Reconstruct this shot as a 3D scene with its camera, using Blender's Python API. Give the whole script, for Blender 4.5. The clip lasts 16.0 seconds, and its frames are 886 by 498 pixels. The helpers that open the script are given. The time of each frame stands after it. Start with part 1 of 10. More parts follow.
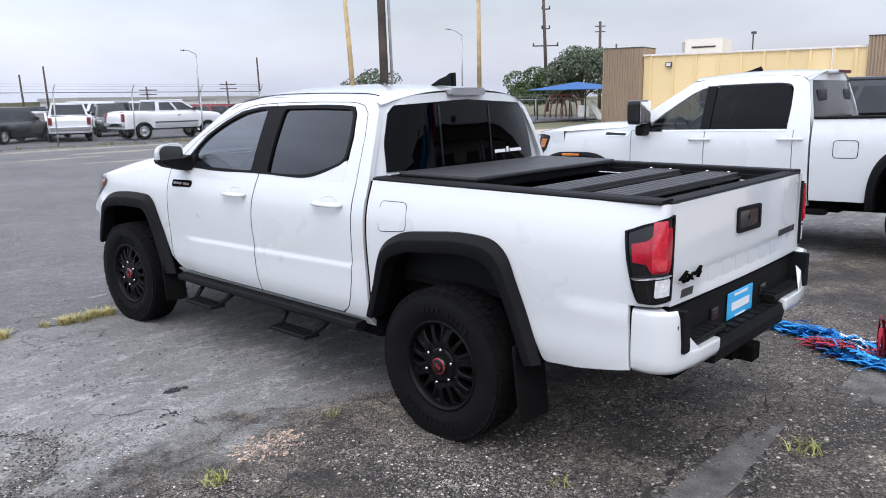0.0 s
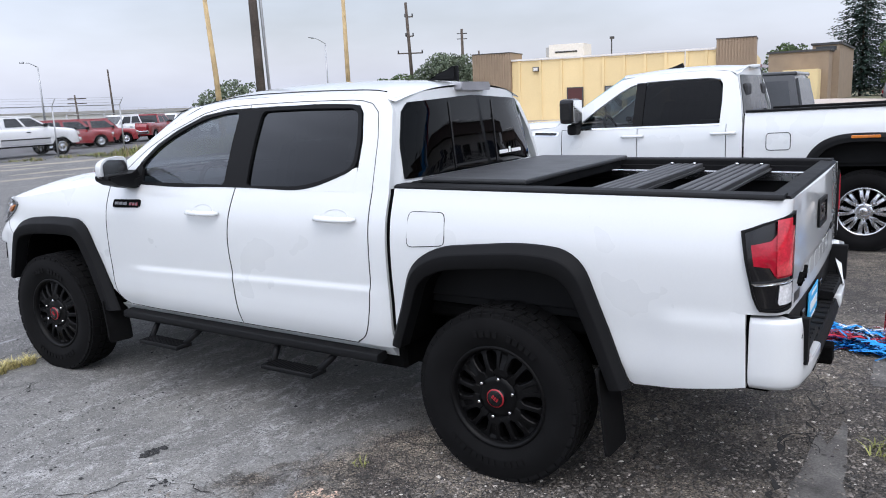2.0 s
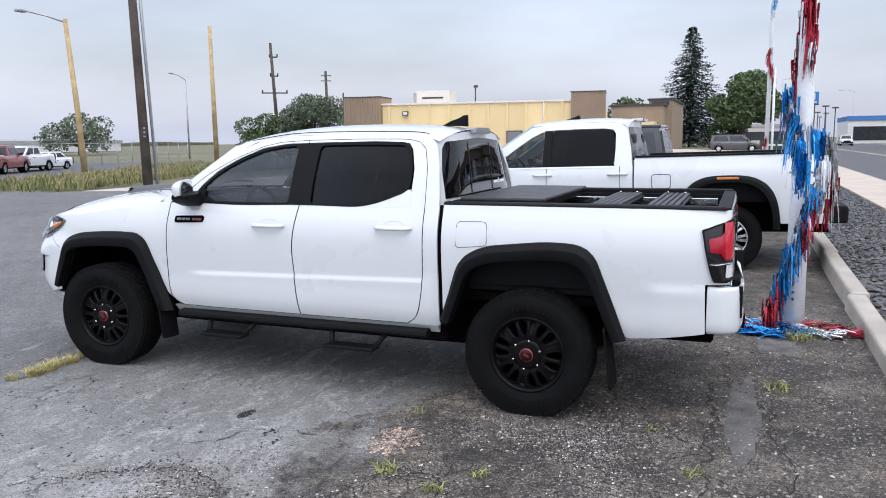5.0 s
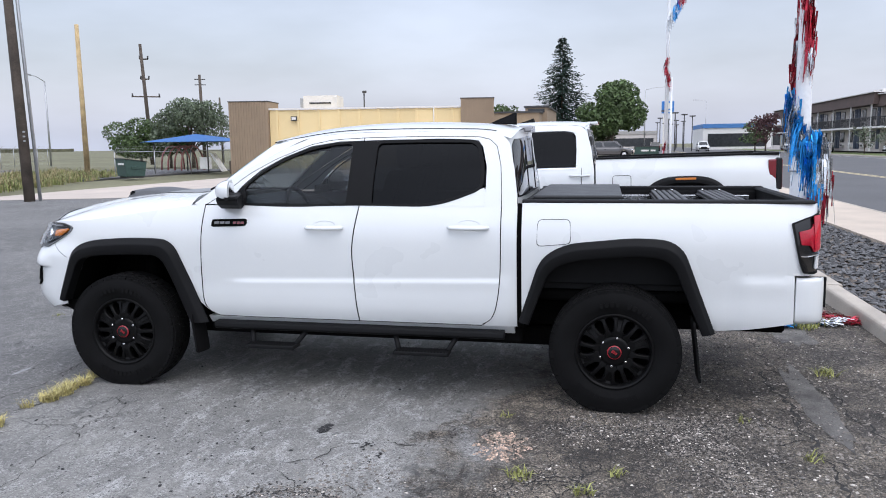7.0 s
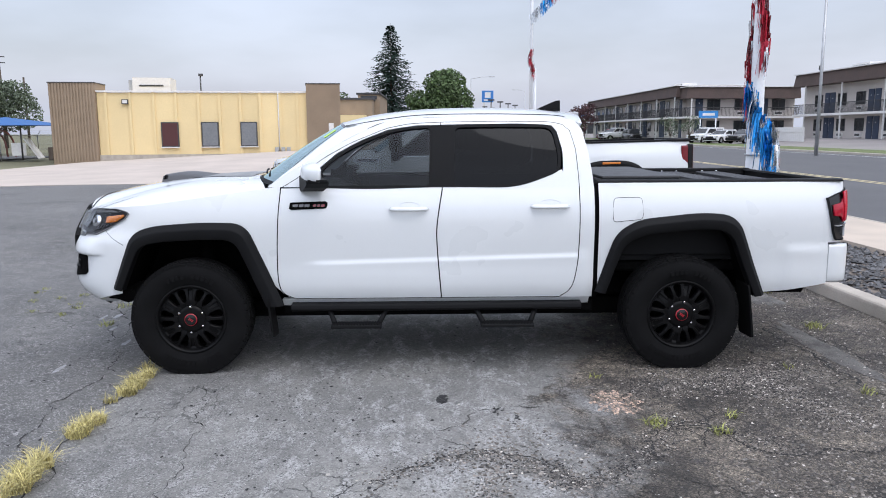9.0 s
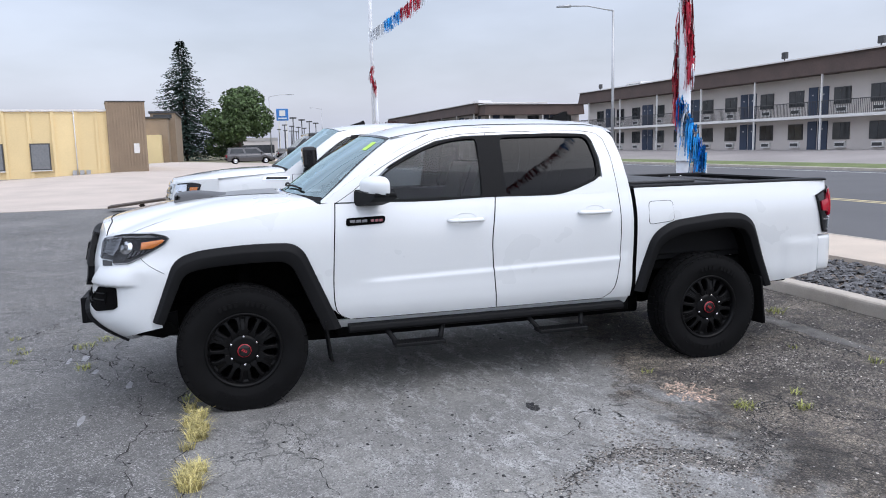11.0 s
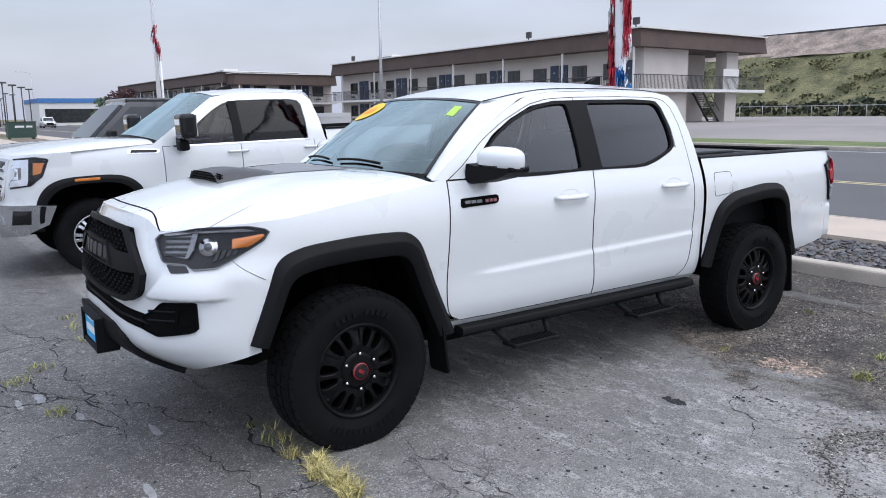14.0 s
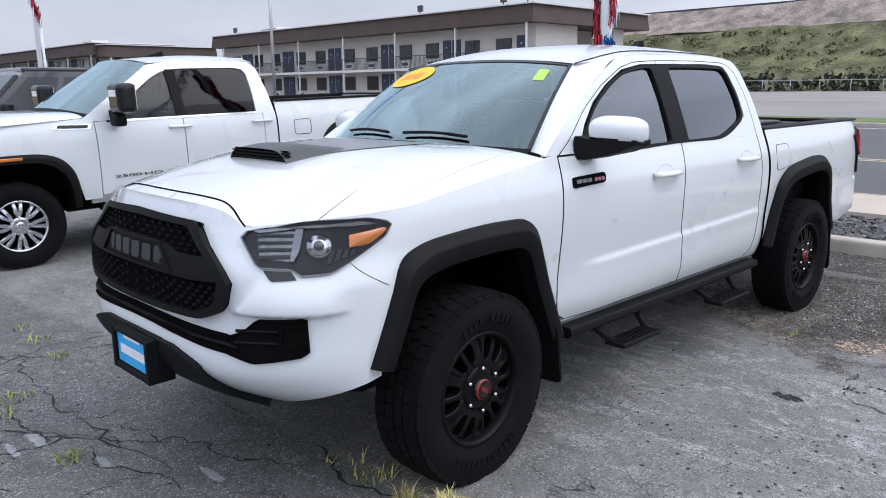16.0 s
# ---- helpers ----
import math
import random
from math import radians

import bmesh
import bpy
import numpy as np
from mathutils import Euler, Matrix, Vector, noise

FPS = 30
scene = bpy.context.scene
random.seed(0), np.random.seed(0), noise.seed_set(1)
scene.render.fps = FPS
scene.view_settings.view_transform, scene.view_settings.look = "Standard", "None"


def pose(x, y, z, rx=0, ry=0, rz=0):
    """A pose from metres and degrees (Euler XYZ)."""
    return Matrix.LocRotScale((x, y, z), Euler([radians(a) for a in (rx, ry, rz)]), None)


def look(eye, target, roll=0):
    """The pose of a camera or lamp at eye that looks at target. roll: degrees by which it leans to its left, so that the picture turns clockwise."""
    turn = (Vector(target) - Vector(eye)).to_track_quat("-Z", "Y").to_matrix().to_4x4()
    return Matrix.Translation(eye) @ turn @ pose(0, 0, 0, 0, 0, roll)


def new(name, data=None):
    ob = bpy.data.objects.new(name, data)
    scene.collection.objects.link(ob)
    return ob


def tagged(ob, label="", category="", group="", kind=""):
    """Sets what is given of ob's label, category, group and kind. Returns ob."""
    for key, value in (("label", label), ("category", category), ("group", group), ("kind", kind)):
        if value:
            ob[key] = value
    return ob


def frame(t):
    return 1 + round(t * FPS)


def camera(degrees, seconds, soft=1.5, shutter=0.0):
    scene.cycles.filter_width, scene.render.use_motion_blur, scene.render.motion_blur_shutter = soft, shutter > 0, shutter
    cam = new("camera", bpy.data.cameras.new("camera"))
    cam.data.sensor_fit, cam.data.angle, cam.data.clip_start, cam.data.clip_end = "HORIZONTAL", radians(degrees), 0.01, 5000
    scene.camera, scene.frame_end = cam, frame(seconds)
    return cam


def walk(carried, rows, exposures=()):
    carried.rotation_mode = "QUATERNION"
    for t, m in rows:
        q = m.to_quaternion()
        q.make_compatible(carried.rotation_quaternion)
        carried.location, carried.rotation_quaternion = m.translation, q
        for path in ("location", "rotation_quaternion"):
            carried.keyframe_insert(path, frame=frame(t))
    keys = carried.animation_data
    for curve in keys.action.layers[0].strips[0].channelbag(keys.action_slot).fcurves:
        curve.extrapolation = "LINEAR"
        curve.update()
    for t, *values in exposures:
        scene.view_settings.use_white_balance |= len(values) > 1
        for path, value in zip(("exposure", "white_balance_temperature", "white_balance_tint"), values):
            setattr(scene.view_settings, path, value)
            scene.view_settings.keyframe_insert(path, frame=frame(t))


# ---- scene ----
cam = camera(60.3, 16.0, 1.0)
PATH = [
    (0, (-3.469, -2.422, 1.657), (-2.023, -1.095, 1.267), -0.9),
    (0.5, (-3.59, -2.117, 1.654), (-2.101, -0.844, 1.254), -1.0),
    (1, (-3.57, -1.88, 1.621), (-2.025, -0.676, 1.219), -1.5),
    (1.5, (-3.466, -1.602, 1.594), (-1.865, -0.469, 1.2), -2.0),
    (2, (-3.562, -1.483, 1.612), (-1.907, -0.425, 1.234), -2.3),
    (2.5, (-3.892, -1.366, 1.625), (-2.191, -0.376, 1.268), -2.2),
    (3, (-4.14, -1.34, 1.631), (-2.403, -0.409, 1.292), -1.8),
    (3.2, (-4.255, -1.342, 1.639), (-2.507, -0.431, 1.301), -1.9),
    (5.3, (-5.198, -1.05, 1.619), (-3.343, -0.354, 1.346), -0.7),
    (5.5, (-5.254, -0.942, 1.607), (-3.389, -0.27, 1.338), -0.8),
    (6, (-5.356, -0.607, 1.609), (-3.466, -0.007, 1.348), -0.9),
    (6.5, (-5.337, -0.299, 1.571), (-3.423, 0.217, 1.31), -0.8),
    (7, (-5.34, 0.055, 1.584), (-3.403, 0.474, 1.315), -0.7),
    (7.5, (-5.475, 0.463, 1.583), (-3.519, 0.774, 1.299), -0.6),
    (8, (-5.546, 0.86, 1.554), (-3.579, 1.057, 1.254), -0.6),
    (8.5, (-5.671, 1.266, 1.565), (-3.696, 1.347, 1.258), -0.5),
    (9, (-5.775, 1.667, 1.58), (-3.799, 1.632, 1.274), -0.3),
    (9.2, (-5.766, 1.837, 1.557), (-3.791, 1.751, 1.251), -0.2),
    (11.3, (-5.42, 3.53, 1.557), (-3.54, 2.901, 1.289), -1.4),
    (11.5, (-5.36, 3.665, 1.57), (-3.499, 2.985, 1.3), -1.4),
    (12, (-5.111, 3.95, 1.533), (-3.296, 3.156, 1.253), -1.6),
    (12.5, (-4.862, 4.262, 1.534), (-3.099, 3.365, 1.237), -1.4),
    (13, (-4.572, 4.523, 1.542), (-2.866, 3.529, 1.223), -1.2),
    (13.5, (-4.204, 4.686, 1.552), (-2.551, 3.612, 1.216), -0.9),
    (14, (-3.898, 4.899, 1.553), (-2.296, 3.755, 1.203), -0.7),
    (14.5, (-3.574, 5.019, 1.526), (-2.022, 3.811, 1.162), -0.6),
    (15, (-3.253, 5.091, 1.533), (-1.752, 3.824, 1.154), -0.7),
    (15.5, (-3.025, 5.242, 1.544), (-1.576, 3.921, 1.148), -0.7),
    (16, (-2.768, 5.273, 1.511), (-1.367, 3.908, 1.097), -0.6),
]
walk(cam, [(t, look(eye, target, roll)) for t, eye, target, roll in PATH], [(0, 0.09, 6630, 10), (3, 0.08, 6590, 10), (9, 0.02, 6560, 10), (12, -0.03, 6520, 10), (16, -0.06, 6480, 10)])

# ---- light: an overcast day, brighter overhead and behind the camera than at the horizon ----
scene.view_settings.exposure = -0.35
world = bpy.data.worlds.new("overcast_sky")
scene.world = world
world.use_nodes = True
wn, wl = world.node_tree.nodes, world.node_tree.links
wn.clear()
SUN_DIR = Vector((-0.45, -0.36, 0.82)).normalized()
sky = wn.new("ShaderNodeTexSky")
sky.sky_type, sky.sun_disc = "NISHITA", False
sky.sun_elevation = math.asin(SUN_DIR.z)
sky.sun_rotation = math.atan2(SUN_DIR.x, SUN_DIR.y)
sky.air_density, sky.dust_density = 1.5, 3.0
w_co = wn.new("ShaderNodeTexCoord")
w_sep = wn.new("ShaderNodeSeparateXYZ")
wl.new(w_co.outputs["Generated"], w_sep.inputs[0])
w_ramp = wn.new("ShaderNodeValToRGB")
w_ramp.color_ramp.elements[0].position, w_ramp.color_ramp.elements[0].color = 0.0, (0.68, 0.74, 0.945, 1)
w_ramp.color_ramp.elements[1].position, w_ramp.color_ramp.elements[1].color = 1.0, (1.36, 1.45, 1.70, 1)
for p, c in ((0.10, (0.57, 0.62, 0.79, 1)), (0.28, (0.65, 0.71, 0.90, 1)), (0.55, (1.10, 1.18, 1.42, 1)), (0.80, (1.28, 1.36, 1.60, 1))):
    e = w_ramp.color_ramp.elements.new(p)
    e.color = c
wl.new(w_sep.outputs["Z"], w_ramp.inputs[0])
w_map = wn.new("ShaderNodeMapping")
w_map.inputs["Scale"].default_value = (1.0, 1.0, 3.2)
w_noise = wn.new("ShaderNodeTexNoise")
w_noise.inputs["Scale"].default_value, w_noise.inputs["Detail"].default_value = 2.2, 5.0
w_noise.inputs["Roughness"].default_value = 0.5
wl.new(w_co.outputs["Generated"], w_map.inputs[0])
wl.new(w_map.outputs[0], w_noise.inputs["Vector"])
w_cloud = wn.new("ShaderNodeMapRange")
w_cloud.inputs["From Min"].default_value, w_cloud.inputs["From Max"].default_value = 0.3, 0.7
w_cloud.inputs["To Min"].default_value, w_cloud.inputs["To Max"].default_value = 0.78, 1.22
wl.new(w_noise.outputs["Fac"], w_cloud.inputs["Value"])
w_mul = wn.new("ShaderNodeMix")
w_mul.data_type, w_mul.blend_type = "RGBA", "MULTIPLY"
w_mul.inputs["Factor"].default_value = 1.0
# the cloud deck thins towards the hidden sun
w_dot = wn.new("ShaderNodeVectorMath")
w_dot.operation = "DOT_PRODUCT"
w_dot.inputs[1].default_value = (-0.99, 0.08, 0.0)
wl.new(w_co.outputs["Generated"], w_dot.inputs[0])
w_side = wn.new("ShaderNodeMapRange")
w_side.inputs["From Min"].default_value, w_side.inputs["From Max"].default_value = -0.8, 0.25
w_side.inputs["To Min"].default_value, w_side.inputs["To Max"].default_value = 0.93, 1.46
wl.new(w_dot.outputs["Value"], w_side.inputs["Value"])
w_deck = wn.new("ShaderNodeMix")
w_deck.data_type, w_deck.blend_type = "RGBA", "MULTIPLY"
w_deck.inputs["Factor"].default_value = 1.0
wl.new(w_ramp.outputs[0], w_deck.inputs["A"])
wl.new(w_side.outputs[0], w_deck.inputs["B"])
wl.new(w_deck.outputs["Result"], w_mul.inputs["A"])
wl.new(w_cloud.outputs[0], w_mul.inputs["B"])
w_bg1, w_bg2, w_add, w_out = (wn.new(k) for k in ("ShaderNodeBackground", "ShaderNodeBackground", "ShaderNodeAddShader", "ShaderNodeOutputWorld"))
w_bg1.inputs["Strength"].default_value = 0.05
w_bg2.inputs["Strength"].default_value = 0.84
wl.new(sky.outputs[0], w_bg1.inputs[0])
wl.new(w_mul.outputs["Result"], w_bg2.inputs[0])
wl.new(w_bg1.outputs[0], w_add.inputs[0])
wl.new(w_bg2.outputs[0], w_add.inputs[1])
wl.new(w_add.outputs[0], w_out.inputs[0])
sun_data = bpy.data.lights.new("sun", "SUN")
sun_data.energy, sun_data.angle, sun_data.color = 0.85, radians(40), (0.97, 0.97, 1.0)
sun = new("sun", sun_data)
sun.matrix_world = look((0, 0, 30), Vector((0, 0, 30)) - SUN_DIR)


# ---- materials ----
def material(name):
    m = bpy.data.materials.new(name)
    m.use_nodes = True
    return m, m.node_tree.nodes, m.node_tree.links, m.node_tree.nodes["Principled BSDF"]


def surface(name, base, rough=0.6, metal=0.0, vary=0.15, scale=8.0, fine=120.0, bump=0.15, depth=0.004, coat=0.0, spec=0.5, island=0.0, obj=0.0, tint=None, rough_vary=0.1):
    """A procedural surface: two scales of colour variation, roughness variation and a fine bump."""
    m, n, l, b = material(name)
    co = n.new("ShaderNodeTexCoord")
    big, small = n.new("ShaderNodeTexNoise"), n.new("ShaderNodeTexNoise")
    for t, s, d in ((big, scale, 4.0), (small, fine, 3.0)):
        t.inputs["Scale"].default_value, t.inputs["Detail"].default_value = s, d
        l.new(co.outputs["Object"], t.inputs["Vector"])
    r1 = n.new("ShaderNodeMapRange")
    r1.inputs["From Min"].default_value, r1.inputs["From Max"].default_value = 0.3, 0.7
    l.new(big.outputs["Fac"], r1.inputs["Value"])
    mix = n.new("ShaderNodeMix")
    mix.data_type = "RGBA"
    dark = tint or tuple(c * (1 - vary) for c in base)
    lite = tuple(min(1.0, c * (1 + vary)) for c in base)
    mix.inputs["A"].default_value, mix.inputs["B"].default_value = (*dark, 1), (*lite, 1)
    l.new(r1.outputs[0], mix.inputs["Factor"])
    last = mix.outputs["Result"]
    grain = n.new("ShaderNodeMapRange")
    grain.inputs["From Min"].default_value, grain.inputs["From Max"].default_value = 0.25, 0.75
    grain.inputs["To Min"].default_value, grain.inputs["To Max"].default_value = 1 - vary * 0.8, 1 + vary * 0.8
    l.new(small.outputs["Fac"], grain.inputs["Value"])
    mul = n.new("ShaderNodeMix")
    mul.data_type, mul.blend_type = "RGBA", "MULTIPLY"
    mul.inputs["Factor"].default_value = 1.0
    l.new(last, mul.inputs["A"])
    l.new(grain.outputs[0], mul.inputs["B"])
    last = mul.outputs["Result"]
    if island or obj:
        src = n.new("ShaderNodeNewGeometry").outputs["Random Per Island"] if island else n.new("ShaderNodeObjectInfo").outputs["Random"]
        amt = island or obj
        rr = n.new("ShaderNodeMapRange")
        rr.inputs["To Min"].default_value, rr.inputs["To Max"].default_value = 1 - amt, 1 + amt
        l.new(src, rr.inputs["Value"])
        m2 = n.new("ShaderNodeMix")
        m2.data_type, m2.blend_type = "RGBA", "MULTIPLY"
        m2.inputs["Factor"].default_value = 1.0
        l.new(last, m2.inputs["A"])
        l.new(rr.outputs[0], m2.inputs["B"])
        last = m2.outputs["Result"]
    l.new(last, b.inputs["Base Color"])
    rv = n.new("ShaderNodeMapRange")
    rv.inputs["To Min"].default_value, rv.inputs["To Max"].default_value = max(0.02, rough - rough_vary), min(1, rough + rough_vary)
    l.new(big.outputs["Fac"], rv.inputs["Value"])
    l.new(rv.outputs[0], b.inputs["Roughness"])
    b.inputs["Metallic"].default_value = metal
    b.inputs["Specular IOR Level"].default_value = spec
    b.inputs["Coat Weight"].default_value = coat
    b.inputs["Coat Roughness"].default_value = 0.03
    if bump:
        bp = n.new("ShaderNodeBump")
        bp.inputs["Strength"].default_value, bp.inputs["Distance"].default_value = bump, depth
        l.new(small.outputs["Fac"], bp.inputs["Height"])
        l.new(bp.outputs[0], b.inputs["Normal"])
    return m


def glass(name, through_colour, gloss_rough=0.02, f0=0.03, rise=3.2, gloss=(0.95, 0.97, 1.0)):
    """A thin pane: what is behind shows through its tint, the sky is mirrored by Fresnel."""
    m, n, l, b = material(name)
    n.remove(b)
    out = n["Material Output"]
    tr, gl, lw, mx = n.new("ShaderNodeBsdfTransparent"), n.new("ShaderNodeBsdfGlossy"), n.new("ShaderNodeLayerWeight"), n.new("ShaderNodeMixShader")
    tr.inputs[0].default_value = (*through_colour, 1)
    gl.inputs["Roughness"].default_value = gloss_rough
    gl.inputs["Color"].default_value = (*gloss, 1)
    lw.inputs["Blend"].default_value = 0.5
    pw, sc = n.new("ShaderNodeMath"), n.new("ShaderNodeMapRange")
    pw.operation = "POWER"
    pw.inputs[1].default_value = rise
    sc.inputs["To Min"].default_value, sc.inputs["To Max"].default_value = f0, 1.0
    l.new(lw.outputs["Facing"], pw.inputs[0])
    l.new(pw.outputs[0], sc.inputs["Value"])
    l.new(sc.outputs[0], mx.inputs[0])
    l.new(tr.outputs[0], mx.inputs[1])
    l.new(gl.outputs[0], mx.inputs[2])
    l.new(mx.outputs[0], out.inputs[0])
    return m


PAINT = surface("white_paint", (0.67, 0.692, 0.696), 0.28, vary=0.012, scale=1.5, bump=0.0, coat=1.0, rough_vary=0.03)
PLASTIC = surface("black_textured_plastic", (0.0062, 0.0064, 0.007), 0.6, vary=0.15, fine=400, bump=0.25, depth=0.001, spec=0.14)
GLOSSBLACK = surface("gloss_black", (0.007, 0.007, 0.008), 0.2, vary=0.1, bump=0.0, coat=0.35, spec=0.3)
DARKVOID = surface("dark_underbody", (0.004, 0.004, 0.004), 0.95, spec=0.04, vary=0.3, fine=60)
RUBBER = surface("tyre_rubber", (0.0055, 0.0055, 0.0058), 0.85, vary=0.25, scale=12, fine=220, bump=0.3, depth=0.001, spec=0.12)
WHEELBLACK = surface("satin_black_alloy", (0.004, 0.004, 0.0043), 0.42, spec=0.13, vary=0.12, bump=0.05, depth=0.0005)
CHROME = surface("chrome", (0.75, 0.76, 0.78), 0.12, 1.0, vary=0.03, bump=0.0, rough_vary=0.04)
ALLOY = surface("polished_alloy", (0.62, 0.63, 0.65), 0.25, 1.0, vary=0.06, bump=0.0)
REDLENS = surface("red_lens", (0.36, 0.006, 0.022), 0.15, vary=0.2, scale=14, bump=0.0, coat=0.4, spec=0.3)
REARGLASS = glass("rear_window_glass", (0.012, 0.013, 0.014), f0=0.012, rise=4.0)
BRIGHTRED = surface("bright_red_lens", (0.50, 0.012, 0.03), 0.12, vary=0.2, scale=30, bump=0.0, coat=0.6)
DEEPRED = surface("deep_red_lens", (0.16, 0.006, 0.012), 0.12, vary=0.1, bump=0.0, coat=1.0)
REDPAINT = surface("red_mark", (0.30, 0.012, 0.02), 0.4, vary=0.08, bump=0.0)
AMBER = surface("amber_lens", (0.58, 0.17, 0.02), 0.15, vary=0.08, bump=0.0, coat=1.0)
CLEARLENS = glass("clear_lens", (0.93, 0.94, 0.95), f0=0.008, rise=5.5)
PRIVACY = glass("privacy_glass", (0.012, 0.013, 0.014), f0=0.014, rise=2.8)
TINT = glass("tinted_glass", (0.30, 0.32, 0.33), f0=0.022, rise=2.35)
SCREEN = glass("windscreen_glass", (0.50, 0.60, 0.64), f0=0.09, rise=2.2, gloss=(0.78, 0.97, 1.0))
CABIN = surface("cabin_trim", (0.035, 0.035, 0.037), 0.8, vary=0.2)
SEAT = surface("seat_leather", (0.03, 0.03, 0.032), 0.55, vary=0.2)
LINING = surface("roof_lining", (0.16, 0.16, 0.155), 0.9, vary=0.06)
WHITEMARK = surface("white_lettering", (0.8, 0.8, 0.8), 0.5, vary=0.03, bump=0)
DIMSILVER = surface("dim_silver_lettering", (0.17, 0.17, 0.175), 0.4, vary=0.1, bump=0)
GREYMARK = surface("grey_lettering", (0.035, 0.035, 0.037), 0.5, vary=0.05, bump=0)
BLUEPLATE = surface("blue_plate", (0.035, 0.42, 0.80), 0.4, vary=0.05, bump=0)
YELLOWDECAL = surface("yellow_decal", (0.85, 0.55, 0.02), 0.5, vary=0.05, bump=0)
LIMEDECAL = surface("lime_sticker", (0.42, 0.70, 0.10), 0.5, vary=0.05, bump=0)
CONCRETE = surface("tan_concrete", (0.44, 0.38, 0.33), 0.9, vary=0.10, scale=0.5, fine=40, bump=0.3, depth=0.003)
KERB = surface("kerb_concrete", (0.40, 0.36, 0.31), 0.9, vary=0.16, scale=3, fine=90, bump=0.4, depth=0.003)
SIDEWALK = surface("pavement_concrete", (0.47, 0.40, 0.33), 0.9, vary=0.10, scale=1.2, fine=70, bump=0.3, depth=0.002)
ROAD = surface("road_asphalt", (0.085, 0.085, 0.088), 0.85, vary=0.15, scale=0.35, fine=60, bump=0.4, depth=0.004)
MOTELLOT = surface("worn_motel_asphalt", (0.24, 0.22, 0.21), 0.9, vary=0.14, scale=0.2, fine=30, bump=0.2)
YELLOWLINE = surface("yellow_road_paint", (0.56, 0.47, 0.27), 0.8, vary=0.15, scale=2, fine=60)
WHITELINE = surface("white_road_paint", (0.55, 0.55, 0.53), 0.8, vary=0.15, scale=2, fine=60)
STONE = surface("grey_river_stone", (0.085, 0.085, 0.088), 0.75, vary=0.3, scale=20, fine=150, island=0.75)
GRIT = surface("loose_grit", (0.145, 0.130, 0.115), 0.9, vary=0.3, island=0.65)
CRACK = surface("crack_filling", (0.022, 0.021, 0.02), 0.95, vary=0.4, scale=6)
DIRT = surface("dry_dirt", (0.17, 0.14, 0.115), 0.95, vary=0.25, scale=1.2, fine=40, bump=0.5, depth=0.01)
PLAIN = surface("far_dry_grassland", (0.13, 0.125, 0.07), 0.95, vary=0.3, scale=0.06, fine=2.0, bump=0.5, depth=0.05)
LAWN = surface("mown_grass", (0.115, 0.145, 0.05), 0.95, vary=0.35, scale=0.6, fine=18, bump=0.7, depth=0.03)
GRASSBLADE = surface("green_grass_blades", (0.26, 0.27, 0.09), 0.8, vary=0.2, island=0.5)
STRAW = surface("straw_grass_blades", (0.46, 0.40, 0.17), 0.8, vary=0.2, island=0.45)
LEAF = surface("broad_leaves", (0.068, 0.108, 0.036), 0.7, vary=0.2, island=0.5, scale=0.6)
LEAFGREY = surface("grey_green_leaves", (0.11, 0.14, 0.09), 0.75, vary=0.2, island=0.4, scale=0.6)
NEEDLE = surface("spruce_needles", (0.022, 0.045, 0.034), 0.8, vary=0.25, island=0.55, scale=0.5)
BARK = surface("bark", (0.09, 0.07, 0.055), 0.95, vary=0.3, scale=3, fine=30, bump=0.6, depth=0.01)
OLDWOOD = surface("weathered_dark_pole_wood", (0.085, 0.068, 0.055), 0.95, vary=0.35, scale=2.5, fine=40, bump=0.6, depth=0.006)
PALEWOOD = surface("sunbleached_pole_wood", (0.46, 0.34, 0.18), 0.9, vary=0.25, scale=1.4, fine=30, bump=0.4, depth=0.005)
GALV = surface("galvanised_steel", (0.42, 0.43, 0.44), 0.5, 0.7, vary=0.12, scale=4)
WHITEPOLE = surface("white_pole_paint", (0.74, 0.76, 0.78), 0.45, vary=0.08, scale=2, fine=30, bump=0.1)
FOILS = {"red": surface("red_foil", (0.40, 0.03, 0.05), 0.28, 0.75, vary=0.2, island=0.5), "blue": surface("blue_foil", (0.02, 0.26, 0.62), 0.28, 0.7, vary=0.2, island=0.5), "silver": surface("silver_foil", (0.66, 0.68, 0.70), 0.25, 0.85, vary=0.1, island=0.35)}
CREAM = surface("cream_wall_panel", (0.72, 0.57, 0.31), 0.75, vary=0.05, scale=0.4, fine=14, bump=0.1, obj=0.05)
RIBBED = surface("brown_ribbed_block", (0.29, 0.22, 0.155), 0.9, vary=0.10, scale=0.8, fine=20, bump=0.3)
ROOFGREY = surface("roof_metal", (0.35, 0.34, 0.32), 0.7, vary=0.08)
MANSARD = surface("brown_mansard", (0.075, 0.052, 0.045), 0.85, vary=0.18, scale=0.8, fine=9, bump=0.5, depth=0.02)
MOTELWALL = surface("motel_stucco", (0.52, 0.48, 0.45), 0.9, vary=0.07, scale=0.4, fine=20, bump=0.15)
NAVY = surface("navy_door_paint", (0.025, 0.04, 0.075), 0.55, vary=0.1)
PANE = surface("dark_window_pane", (0.03, 0.033, 0.036), 0.12, vary=0.3, scale=1.5, bump=0)
WHITETRIM = surface("white_trim", (0.66, 0.65, 0.63), 0.7, vary=0.06)
RAILING = surface("dark_railing", (0.05, 0.05, 0.052), 0.6, vary=0.1)
MAROON = surface("maroon_board", (0.07, 0.02, 0.02), 0.7, vary=0.1)
